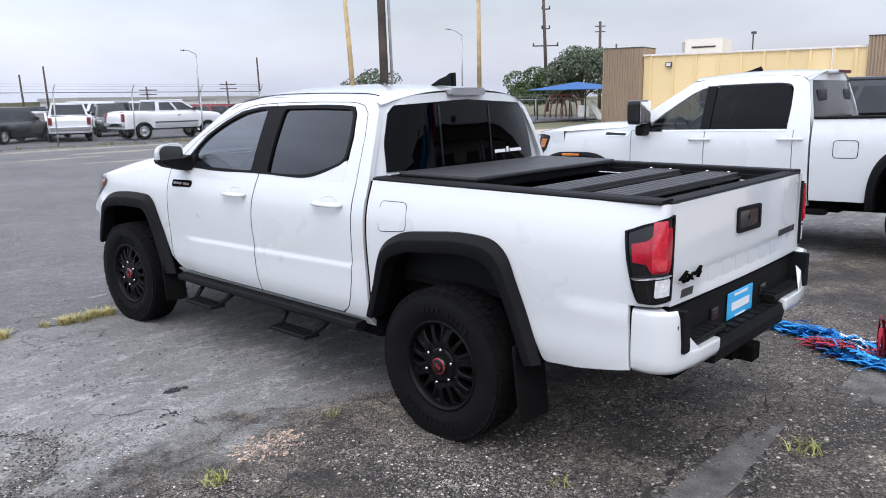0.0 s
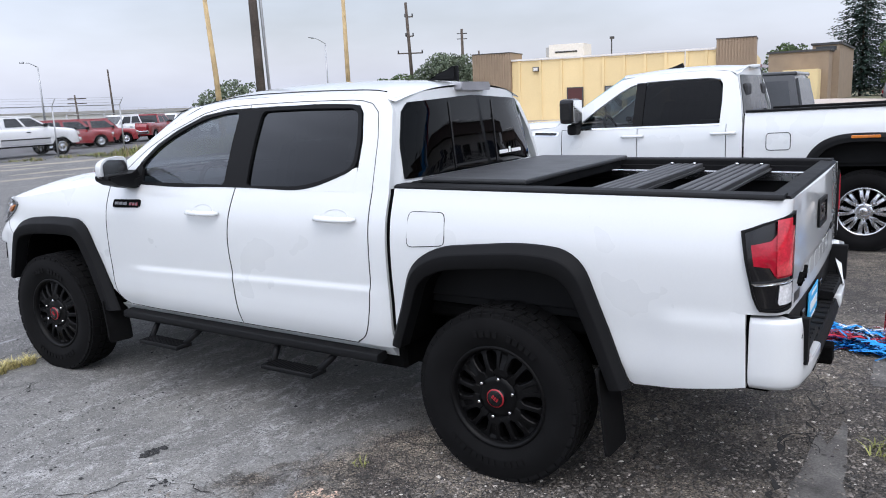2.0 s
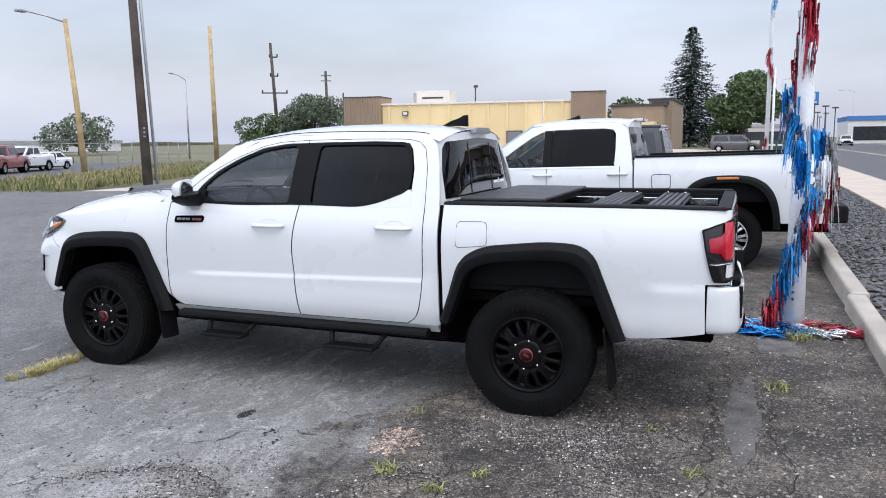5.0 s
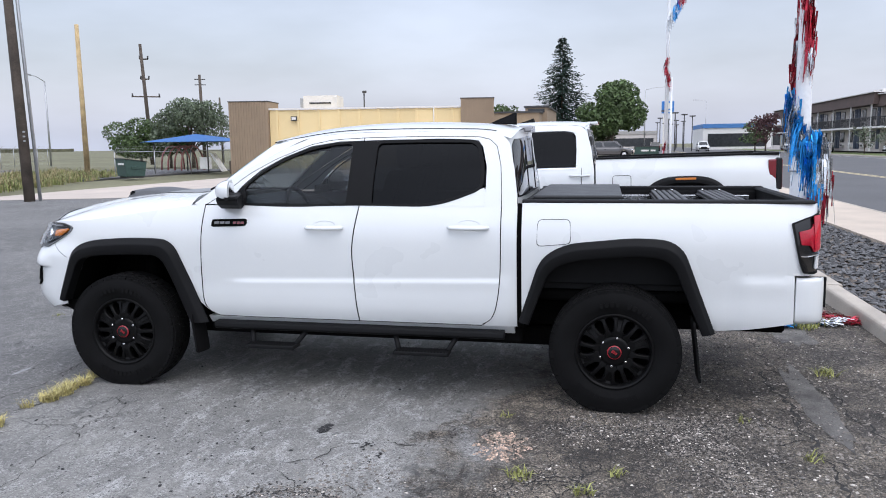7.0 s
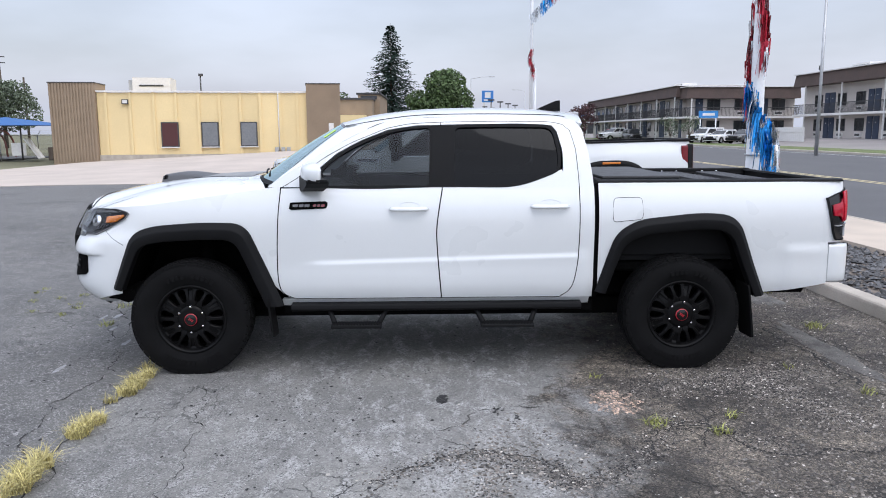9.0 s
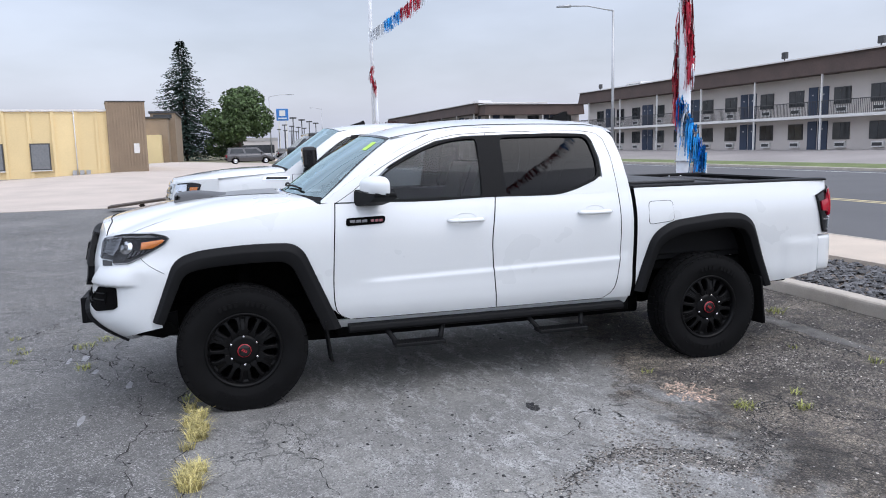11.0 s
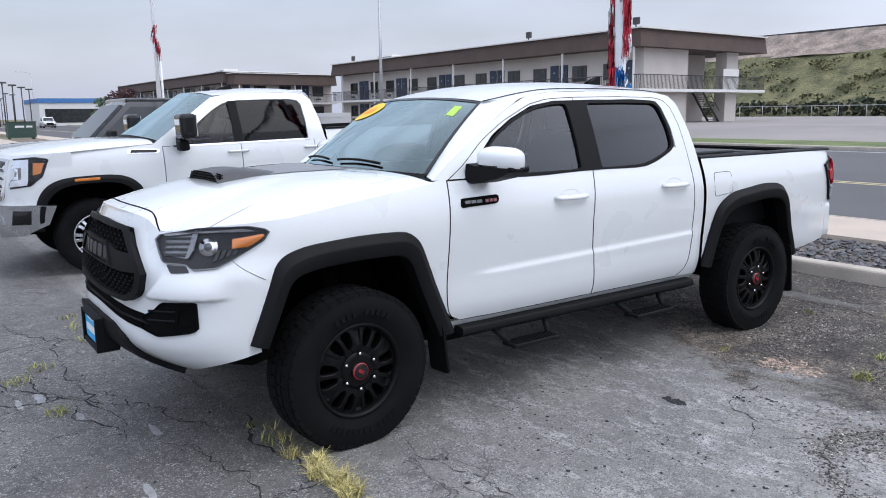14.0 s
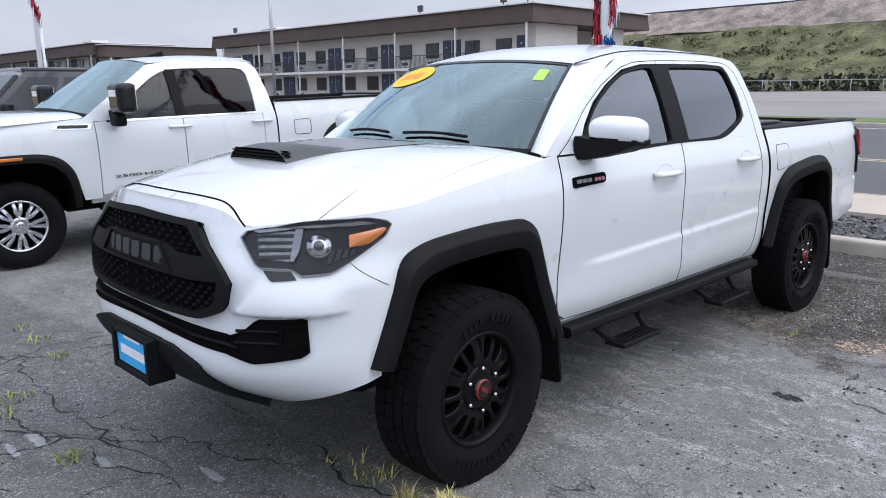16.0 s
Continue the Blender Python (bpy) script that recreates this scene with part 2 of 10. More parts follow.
DUMPGREEN = surface("dumpster_green", (0.03, 0.065, 0.055), 0.6, vary=0.15)
CANVASBLUE = surface("blue_canvas", (0.025, 0.11, 0.30), 0.8, vary=0.08)
PLAYRED = surface("faded_red_tube", (0.42, 0.15, 0.14), 0.6, vary=0.1)
BALLAST = surface("railway_ballast", (0.24, 0.195, 0.165), 0.95, vary=0.5, scale=0.5, fine=3.5, bump=0.6, depth=0.05)
HILLGRASS = surface("embankment_grass", (0.135, 0.125, 0.062), 0.95, vary=0.45, scale=0.45, fine=3.0, bump=1.0, depth=0.2, tint=(0.05, 0.058, 0.024))
SHRUB = surface("dark_shrubs", (0.03, 0.038, 0.022), 0.9, vary=0.4, island=0.4)
CARPAINTS = {k: surface(k + "_car_paint", c, 0.3, vary=0.03, bump=0, coat=1.0) for k, c in (("white", (0.75, 0.76, 0.77)), ("silver", (0.42, 0.43, 0.45)), ("black", (0.012, 0.013, 0.014)), ("dark", (0.04, 0.045, 0.055)), ("red", (0.25, 0.02, 0.025)), ("grey", (0.05, 0.048, 0.05)))}


def lot_material():
    """Old sealed asphalt: blue-grey with pale worn patches, breaking up into stony grit towards the kerb."""
    m, n, l, b = material("worn_sealed_asphalt")
    co = n.new("ShaderNodeTexCoord")

    def noise_tex(scale, detail=5.0, rough=0.55, distort=0.0):
        t = n.new("ShaderNodeTexNoise")
        t.inputs["Scale"].default_value, t.inputs["Detail"].default_value = scale, detail
        t.inputs["Roughness"].default_value, t.inputs["Distortion"].default_value = rough, distort
        l.new(co.outputs["Object"], t.inputs["Vector"])
        return t.outputs["Fac"]

    def remap(src, a, b2, c=0.0, d=1.0):
        r = n.new("ShaderNodeMapRange")
        for k, v in zip(("From Min", "From Max", "To Min", "To Max"), (a, b2, c, d)):
            r.inputs[k].default_value = v
        l.new(src, r.inputs["Value"])
        return r.outputs[0]

    def math_node(op, a, b2):
        k = n.new("ShaderNodeMath")
        k.operation = op
        for i, v in enumerate((a, b2)):
            if isinstance(v, (int, float)):
                k.inputs[i].default_value = v
            else:
                l.new(v, k.inputs[i])
        return k.outputs[0]

    def mixc(f, a, b2, blend="MIX"):
        k = n.new("ShaderNodeMix")
        k.data_type, k.blend_type = "RGBA", blend
        for key, v in (("Factor", f), ("A", a), ("B", b2)):
            if isinstance(v, (int, float)):
                k.inputs[key].default_value = v
            elif isinstance(v, tuple):
                k.inputs[key].default_value = (*v, 1)
            else:
                l.new(v, k.inputs[key])
        return k.outputs["Result"]

    sep = n.new("ShaderNodeSeparateXYZ")
    l.new(co.outputs["Object"], sep.inputs[0])
    def cells(scale, feature="F1", warp=None):
        t = n.new("ShaderNodeTexVoronoi")
        t.feature = feature
        t.inputs["Scale"].default_value = scale
        l.new(warp if warp is not None else co.outputs["Object"], t.inputs["Vector"])
        return t

    big, mid, fine, speck = noise_tex(0.35), noise_tex(1.7, 8, 0.65, 0.6), noise_tex(28, 6, 0.7), noise_tex(140, 3, 0.6)
    streak_map = n.new("ShaderNodeMapping")
    streak_map.inputs["Scale"].default_value = (1.5, 3.4, 1.0)
    streak_map.inputs["Rotation"].default_value = (0, 0, 0.35)
    l.new(co.outputs["Object"], streak_map.inputs[0])
    streak_t = n.new("ShaderNodeTexNoise")
    for key, v in (("Scale", 2.2), ("Detail", 9.0), ("Roughness", 0.72), ("Distortion", 0.8)):
        streak_t.inputs[key].default_value = v
    l.new(streak_map.outputs[0], streak_t.inputs["Vector"])
    streak = streak_t.outputs["Fac"]
    # decayed strip beside the kerb, with a ragged edge
    edge = math_node("ADD", math_node("ADD", sep.outputs["Y"], math_node("MULTIPLY", sep.outputs["X"], 0.10)), math_node("MULTIPLY", mid, -2.2))
    rim_noise = math_node("ADD", math_node("MULTIPLY", noise_tex(6.0, 6, 0.65), -0.9), math_node("MULTIPLY", streak, -1.3))
    decay = remap(math_node("ADD", edge, rim_noise), -1.36, -1.82)
    # the sealer is worn through in the stretch between that and the dry joint
    stretch = math_node("MULTIPLY", remap(math_node("ADD", sep.outputs["Y"], math_node("MULTIPLY", big, 1.2)), 3.9, 2.6, 0.25, 1.0), 1.0)
    worn = math_node("MULTIPLY", math_node("MULTIPLY", remap(streak, 0.50, 0.61), remap(fine, 0.36, 0.54)), stretch)
    tone = mixc(remap(big, 0.3, 0.7), (0.126, 0.124, 0.117), (0.242, 0.238, 0.226))
    tone = mixc(remap(mid, 0.36, 0.64), mixc(1.0, tone, (0.76, 0.76, 0.77), "MULTIPLY"), mixc(1.0, tone, (1.16, 1.16, 1.15), "MULTIPLY"))
    tone = mixc(remap(fine, 0.25, 0.75, 0, 1), mixc(1.0, tone, (0.80, 0.80, 0.80), "MULTIPLY"), mixc(1.0, tone, (1.18, 1.18, 1.17), "MULTIPLY"))
    tone = mixc(remap(noise_tex(9.0, 8, 0.7, 0.4), 0.36, 0.64), mixc(1.0, tone, (0.80, 0.80, 0.80), "MULTIPLY"), mixc(1.0, tone, (1.15, 1.15, 1.15), "MULTIPLY"))
    # the slab past the dry joint is darker
    slab = remap(math_node("ADD", sep.outputs["Y"], math_node("MULTIPLY", noise_tex(9.0, 4), 0.08)), 3.56, 3.62)
    tone = mixc(slab, tone, mixc(1.0, tone, (0.62, 0.62, 0.63), "MULTIPLY"))
    tone = mixc(math_node("MULTIPLY", worn, remap(slab, 0, 1, 1.0, 0.55)), tone, (0.37, 0.368, 0.36))
    grain_cells = cells(150.0)
    grain = n.new("ShaderNodeSeparateColor")
    l.new(grain_cells.outputs["Color"], grain.inputs[0])
    rough_zone = remap(streak, 0.40, 0.60, 0.40, 1.0)
    tone = mixc(math_node("MULTIPLY", remap(grain.outputs[0], 0.55, 0.95, 0, 0.85), rough_zone), tone, (0.045, 0.045, 0.045))
    tone = mixc(math_node("MULTIPLY", remap(grain.outputs[1], 0.75, 0.98, 0, 0.8), rough_zone), tone, (0.42, 0.41, 0.40))
    stone_cells = cells(105.0)
    shade = n.new("ShaderNodeSeparateColor")
    l.new(stone_cells.outputs["Color"], shade.inputs[0])
    stones = mixc(remap(shade.outputs[0], 0.0, 1.0), (0.055, 0.053, 0.050), (0.22, 0.21, 0.197))
    stones = mixc(remap(shade.outputs[1], 0.88, 0.96), stones, (0.40, 0.38, 0.35))
    # rims of the stone cells go near black, shade between stones put into the colour
    stones = mixc(remap(stone_cells.outputs["Distance"], 0.35, 0.75, 0, 0.75), stones, (0.03, 0.028, 0.026))
    stones = mixc(math_node("MULTIPLY", remap(grain.outputs[1], 0.6, 0.98, 0, 0.8), 1.0), stones, (0.34, 0.31, 0.28))
    stones = mixc(remap(streak, 0.50, 0.66, 0, 0.75), stones, (0.105, 0.098, 0.092))
    # dust lightens patches; the dark end is deepened for shade between the stones
    dusty = remap(noise_tex(1.1, 5, 0.6), 0.40, 0.66)
    stones = mixc(1.0, stones, mixc(dusty, (0.50, 0.48, 0.46), (1.55, 1.46, 1.34)), "MULTIPLY")
    stones = mixc(remap(noise_tex(2.4, 7, 0.7, 0.8), 0.44, 0.60), mixc(1.0, stones, (0.62, 0.60, 0.59), "MULTIPLY"), mixc(1.0, stones, (1.22, 1.18, 1.10), "MULTIPLY"))
    both = mixc(decay, tone, stones)
    chip = cells(60.0)
    chip_shade = n.new("ShaderNodeSeparateColor")
    l.new(chip.outputs["Color"], chip_shade.inputs[0])
    spot = math_node("MULTIPLY", remap(chip_shade.outputs[0], 0.955, 0.965), remap(chip.outputs["Distance"], 0.34, 0.22))
    both = mixc(math_node("MULTIPLY", spot, remap(mid, 0.35, 0.6)), both, (0.42, 0.41, 0.39))
    pit = math_node("MULTIPLY", remap(chip_shade.outputs[1], 0.95, 0.965), remap(chip.outputs["Distance"], 0.40, 0.25))
    both = mixc(math_node("MULTIPLY", pit, 0.85), both, (0.035, 0.035, 0.036))
    # fine web of cracks where the sealer lets go
    warp = n.new("ShaderNodeVectorMath")
    warp.operation = "ADD"
    wob = n.new("ShaderNodeTexNoise")
    wob.inputs["Scale"].default_value, wob.inputs["Detail"].default_value = 7.0, 5.0
    l.new(co.outputs["Object"], wob.inputs["Vector"])
    wsc = n.new("ShaderNodeVectorMath")
    wsc.operation = "SCALE"
    wsc.inputs["Scale"].default_value = 0.22
    l.new(wob.outputs["Color"], wsc.inputs[0])
    l.new(co.outputs["Object"], warp.inputs[0])
    l.new(wsc.outputs[0], warp.inputs[1])
    net = cells(4.5, "DISTANCE_TO_EDGE", warp.outputs[0])
    mesh_mask = math_node("MULTIPLY", remap(net.outputs["Distance"], 0.022, 0.006), remap(noise_tex(0.8, 4), 0.53, 0.61))
    both = mixc(math_node("MULTIPLY", mesh_mask, 0.6), both, (0.03, 0.03, 0.03))
    plates = cells(7.5, "DISTANCE_TO_EDGE", warp.outputs[0])
    broken = math_node("MULTIPLY", remap(plates.outputs["Distance"], 0.060, 0.012), math_node("MULTIPLY", decay, remap(noise_tex(1.3, 4), 0.34, 0.50)))
    mesh_mask = math_node("MAXIMUM", mesh_mask, broken)
    both = mixc(math_node("MULTIPLY", broken, 0.75), both, (0.030, 0.028, 0.026))
    both = mixc(remap(noise_tex(4.5, 3), 0.66, 0.72, 0, 0.6), both, (0.06, 0.06, 0.062))
    l.new(both, b.inputs["Base Color"])
    l.new(remap(mid, 0.2, 0.8, 0.62, 0.9), b.inputs["Roughness"])
    h = math_node("ADD", math_node("MULTIPLY", grain_cells.outputs["Distance"], remap(decay, 0, 1, -0.25, -0.8)), math_node("MULTIPLY", fine, remap(decay, 0, 1, 0.35, 1.4)))
    h = math_node("ADD", h, math_node("MULTIPLY", stone_cells.outputs["Distance"], remap(decay, 0, 1, 0.0, -1.6)))
    h = math_node("ADD", h, math_node("MULTIPLY", mesh_mask, -0.7))
    bp = n.new("ShaderNodeBump")
    bp.inputs["Strength"].default_value, bp.inputs["Distance"].default_value = 0.85, 0.012
    l.new(h, bp.inputs["Height"])
    l.new(bp.outputs[0], b.inputs["Normal"])
    return m


LOT = lot_material()


# ---- mesh helpers ----
def mesh_of(name, bm, mat, smooth=False):
    me = bpy.data.meshes.new(name)
    bm.normal_update()
    bm.to_mesh(me)
    bm.free()
    for mt in (mat if isinstance(mat, (list, tuple)) else [mat]):
        me.materials.append(mt)
    if smooth:
        me.polygons.foreach_set("use_smooth", np.ones(len(me.polygons), dtype=bool))
    return me


def part(name, bm, mat, parent=None, label="", smooth=False):
    """Links a bmesh as one mesh object under a thing or part."""
    ob = new(name, mesh_of(name, bm, mat, smooth))
    if parent is not None:
        ob.parent = parent
    return tagged(ob, label)


def thing(name, label, category, m=None, group="", kind=""):
    ob = new(name)
    ob.empty_display_size = 0.1
    if m is not None:
        ob.matrix_world = m
    return tagged(ob, label, category, group, kind)


def arrays(name, verts, faces, mat, parent=None, label="", smooth=False):
    me = bpy.data.meshes.new(name)
    me.from_pydata([tuple(v) for v in verts], [], [tuple(f) for f in faces])
    me.materials.append(mat)
    if smooth:
        me.polygons.foreach_set("use_smooth", np.ones(len(me.polygons), dtype=bool))
    ob = new(name, me)
    if parent is not None:
        ob.parent = parent
    return tagged(ob, label)


def add_box(bm, x0, x1, y0, y1, z0, z1, bevel=0.0, seg=1, mi=0):
    v = [bm.verts.new((x, y, z)) for z in (z0, z1) for y in (y0, y1) for x in (x0, x1)]
    fs = [bm.faces.new([v[i] for i in f]) for f in ((0, 2, 3, 1), (4, 5, 7, 6), (0, 1, 5, 4), (2, 6, 7, 3), (0, 4, 6, 2), (1, 3, 7, 5))]
    for f in fs:
        f.material_index = mi
    if bevel:
        es = list({e for f in fs for e in f.edges})
        bmesh.ops.bevel(bm, geom=es, offset=bevel, segments=seg, affect="EDGES", profile=0.6)
    return v


def box(x0, x1, y0, y1, z0, z1, bevel=0.0, seg=1):
    bm = bmesh.new()
    add_box(bm, x0, x1, y0, y1, z0, z1, bevel, seg)
    return bm


def add_tube(bm, pts, radii, sides=8, caps=True, squash=1.0):
    """A tube through points, with a radius at each."""
    pts = [Vector(p) for p in pts]
    if isinstance(radii, (int, float)):
        radii = [radii] * len(pts)
    rings, ref = [], None
    for i, p in enumerate(pts):
        d = (pts[min(i + 1, len(pts) - 1)] - pts[max(i - 1, 0)]).normalized()
        if ref is None:
            ref = d.orthogonal().normalized()
        ref = (ref - d * ref.dot(d)).normalized()
        side = d.cross(ref)
        rings.append([bm.verts.new(p + radii[i] * (math.cos(a) * ref + squash * math.sin(a) * side)) for a in (2 * math.pi * k / sides for k in range(sides))])
    for a, b in zip(rings, rings[1:]):
        for k in range(sides):
            f = bm.faces.new((a[k], a[(k + 1) % sides], b[(k + 1) % sides], b[k]))
            f.smooth = True
    if caps:
        bm.faces.new(rings[0][::-1])
        bm.faces.new(rings[-1])
    return rings


def tube(pts, radii, sides=8, caps=True):
    bm = bmesh.new()
    add_tube(bm, pts, radii, sides, caps)
    return bm


def add_prism(bm, outline, axis, a0, a1, bevel=0.0):
    """An outline of (u, v) pairs pushed along an axis from a0 to a1."""
    def at(u, v, w):
        return {"x": (w, u, v), "y": (u, w, v), "z": (u, v, w)}[axis]
    lo, hi = [bm.verts.new(at(u, v, a0)) for u, v in outline], [bm.verts.new(at(u, v, a1)) for u, v in outline]
    k = len(outline)
    fs = [bm.faces.new(lo[::-1]), bm.faces.new(hi)]
    fs += [bm.faces.new((lo[i], lo[(i + 1) % k], hi[(i + 1) % k], hi[i])) for i in range(k)]
    if bevel:
        bmesh.ops.bevel(bm, geom=list({e for f in fs[:2] for e in f.edges}), offset=bevel, segments=2, affect="EDGES")
    bmesh.ops.recalc_face_normals(bm, faces=[f for f in bm.faces])
    return bm


def prism(outline, axis, a0, a1, bevel=0.0):
    return add_prism(bmesh.new(), outline, axis, a0, a1, bevel)


def rounded(points, r, n=4):
    """An outline with its corners rounded by radius r (one number or one for each corner)."""
    out, k = [], len(points)
    for i in range(k):
        p, a, b = Vector(points[i]), Vector(points[i - 1]), Vector(points[(i + 1) % k])
        ri = r[i] if isinstance(r, (list, tuple)) else r
        da, db = a - p, b - p
        q = min(ri, da.length * 0.49, db.length * 0.49)
        if q < 1e-5:
            out.append(tuple(p))
            continue
        s, e = p + da.normalized() * q, p + db.normalized() * q
        for j in range(n + 1):
            t = j / n
            out.append(tuple((1 - t) ** 2 * s + 2 * t * (1 - t) * p + t * t * e))
    return out


def smooth01(t):
    t = max(0.0, min(1.0, t))
    return t * t * (3 - 2 * t)


def curve1(table):
    """A smooth function of one number through a table of pairs."""
    xs, ys = [a for a, _ in table], [b for _, b in table]
    slopes = []
    for i in range(len(xs)):
        a, b = max(0, i - 1), min(len(xs) - 1, i + 1)
        slopes.append((ys[b] - ys[a]) / (xs[b] - xs[a]))

    def f(x):
        if x <= xs[0]:
            return ys[0]
        if x >= xs[-1]:
            return ys[-1]
        i = max(k for k in range(len(xs)) if xs[k] <= x)
        i = min(i, len(xs) - 2)
        h = xs[i + 1] - xs[i]
        t = (x - xs[i]) / h
        return ys[i] * (2 * t ** 3 - 3 * t * t + 1) + slopes[i] * h * (t ** 3 - 2 * t * t + t) + ys[i + 1] * (3 * t * t - 2 * t ** 3) + slopes[i + 1] * h * (t ** 3 - t * t)
    return f


# ---- ground, road, kerb ----
def terrain(x, y):
    """Flat lot and road; the land rises a little beyond the road and sinks behind the lot."""
    near = -0.24 * smooth01((y - 10.0) / 17.0)
    court = 0.40 * smooth01((y + 2.0) / 11.0) - 0.74 * max(0.0, min(1.0, (y - 9.0) / 16.0))
    k = smooth01((x - 19.0) / 20.0)
    return 0.58 * smooth01((-27.0 - y) / 12.0) + near * (1 - k) + court * k * smooth01((120.0 - x) / 40.0)


def sheet(name, x0, x1, y0, y1, z, mat, label, category, nx=1, ny=1, thick=0.3, follow=False):
    xs, ys = np.linspace(x0, x1, nx + 1), np.linspace(y0, y1, ny + 1)
    verts = [(x, y, z + (terrain(x, y) if follow else 0)) for y in ys for x in xs]
    faces = [(j * (nx + 1) + i, j * (nx + 1) + i + 1, (j + 1) * (nx + 1) + i + 1, (j + 1) * (nx + 1) + i) for j in range(ny) for i in range(nx)]
    ring = [(i, 0) for i in range(nx + 1)] + [(nx, j) for j in range(1, ny + 1)] + [(i, ny) for i in range(nx - 1, -1, -1)] + [(0, j) for j in range(ny - 1, 0, -1)]
    base = len(verts)
    ids = [j * (nx + 1) + i for i, j in ring]
    verts += [(verts[k][0], verts[k][1], verts[k][2] - thick) for k in ids]
    faces += [(ids[k], base + k, base + (k + 1) % len(ids), ids[(k + 1) % len(ids)]) for k in range(len(ids))]
    return tagged(arrays(name, verts, faces, mat), label, category, kind="structure")


gx = sorted({*np.linspace(-900, 900, 25), *np.linspace(-60, 160, 12), 17, 19, 23, 27, 31, 35, 39, 90, 110})
gy = sorted({*np.linspace(-900, 900, 25), *np.linspace(-60, 60, 13), -24, -28, -32, -36, -40, 2, 5, 9, 13, 17, 21, 25, 29, 32, 33})
arrays_v = [(x, y, terrain(x, y) - (0.45 if -25 < x < 17 and -1.5 < y < 32 else 0.12)) for y in gy for x in gx]
arrays_f = [(j * len(gx) + i, j * len(gx) + i + 1, (j + 1) * len(gx) + i + 1, (j + 1) * len(gx) + i) for j in range(len(gy) - 1) for i in range(len(gx) - 1)]
tagged(arrays("ground", arrays_v, arrays_f, PLAIN), "dry open grassland reaching to the horizon", "ground", kind="structure")

# the lot: a fine sheet near the truck with slight dips, coarser beyond
lot_xs = np.concatenate([np.linspace(-30, -7, 12)[:-1], np.arange(-7, 6, 0.08), np.linspace(6, 18, 25)])
lot_ys = np.concatenate([np.arange(-2.22, 7.5, 0.08), np.linspace(7.6, 33.0, 30)])


def lot_height(x, y):
    q = noise.noise(Vector((x * 0.6, y * 0.6, 3.1))) * 0.007 + noise.noise(Vector((x * 2.3, y * 2.3, 9.7))) * 0.003
    dip = (0.068 + 0.0235 * max(0.0, y + 1.08)) * smooth01((x - 1.6) / 2.6) * smooth01((10.5 - x) / 2.0) * smooth01((8.0 - y) / 3.0)
    return q * smooth01((y + 2.2) / 0.4) - dip + terrain(x, y)


lv = [(x, y, lot_height(x, y)) for y in lot_ys for x in lot_xs]
lf = [(j * len(lot_xs) + i, j * len(lot_xs) + i + 1, (j + 1) * len(lot_xs) + i + 1, (j + 1) * len(lot_xs) + i) for j in range(len(lot_ys) - 1) for i in range(len(lot_xs) - 1)]
tagged(arrays("pavement", lv, lf, LOT, smooth=True), "worn blue-grey sealed asphalt lot breaking into grit", "pavement", kind="structure")
sheet("road", -300, 300, -24.6, -5.55, 0.0, ROAD, "grey two-way asphalt road with yellow centre lines", "road")
sheet("sidewalk", -120, 250, -5.5, -3.92, 0.10, SIDEWALK, "tan concrete pavement along the road", "pavement")
sheet("verge_bed", -40, 60, -3.95, -2.22, 0.03, DIRT, "dirt bed under grey stones", "ground", nx=8, ny=2)
sheet("apron", 18.0, 90, -2.1, 23.5, 0.012, CONCRETE, "tan concrete forecourt in front of a building", "pavement", nx=36, ny=24, follow=True)
sheet("lawn_strip", -200, 250, -29.0, -24.9, 0.10, LAWN, "strip of mown grass beside the road", "lawn", nx=10, ny=6, follow=True)
sheet("motel_lot", -80, 250, -92.0, -29.0, 0.02, MOTELLOT, "worn pinkish asphalt in front of the motel", "pavement", nx=6, ny=14, follow=True)
sheet("far_lot", -60, 60, 33.0, 95, 0.01, ROAD, "asphalt parking lot behind a wire fence", "pavement", nx=20, ny=8, follow=True)
for name, y, w, mat in (("yellow_line", -11.4, 0.11, YELLOWLINE), ("yellow_line", -11.7, 0.11, YELLOWLINE), ("white_line", -23.4, 0.14, WHITELINE)):
    sheet(name, -200, 250, y - w / 2, y + w / 2, 0.006, mat, "painted road line", "road marking", thick=0.004)


def kerb_block(x0, x1, y0, y1, h, parent):
    prof = rounded([(y0, -0.1), (y1, -0.1), (y1 - 0.02, h), (y0, h)], [0, 0, 0.035, 0.01], 3)
    bm = prism(prof, "x", x0, x1)
    return part("kerb_stone", bm, KERB, parent)


kerb = thing("kerb", "pale concrete kerb edging a bed of stones", "kerb", kind="structure")
kx = -12.0
while kx < 40:
    step = 3.0
    k = kerb_block(kx, kx + step - 0.012, -2.29, -2.11, 0.125 + random.uniform(-0.008, 0.004), kerb)
    k.location.y = random.uniform(-0.008, 0.008) - 0.012 * (kx - 1.6)
    kx += step
far_kerb = thing("far_kerb", "concrete kerb across the road", "kerb", kind="structure")
part("kerb_stone", prism(rounded([(-24.9, -0.1), (-24.6, -0.1), (-24.62, 0.13), (-24.9, 0.13)], [0, 0, 0.03, 0.0], 2), "x", -200, 250), KERB, far_kerb)
near_kerb = thing("road_kerb", "concrete kerb between pavement and road", "kerb", kind="structure")
part("kerb_stone", prism([(-5.56, -0.1), (-5.50, -0.1), (-5.50, 0.105), (-5.56, 0.105)], "x", -120, 250), KERB, near_kerb)


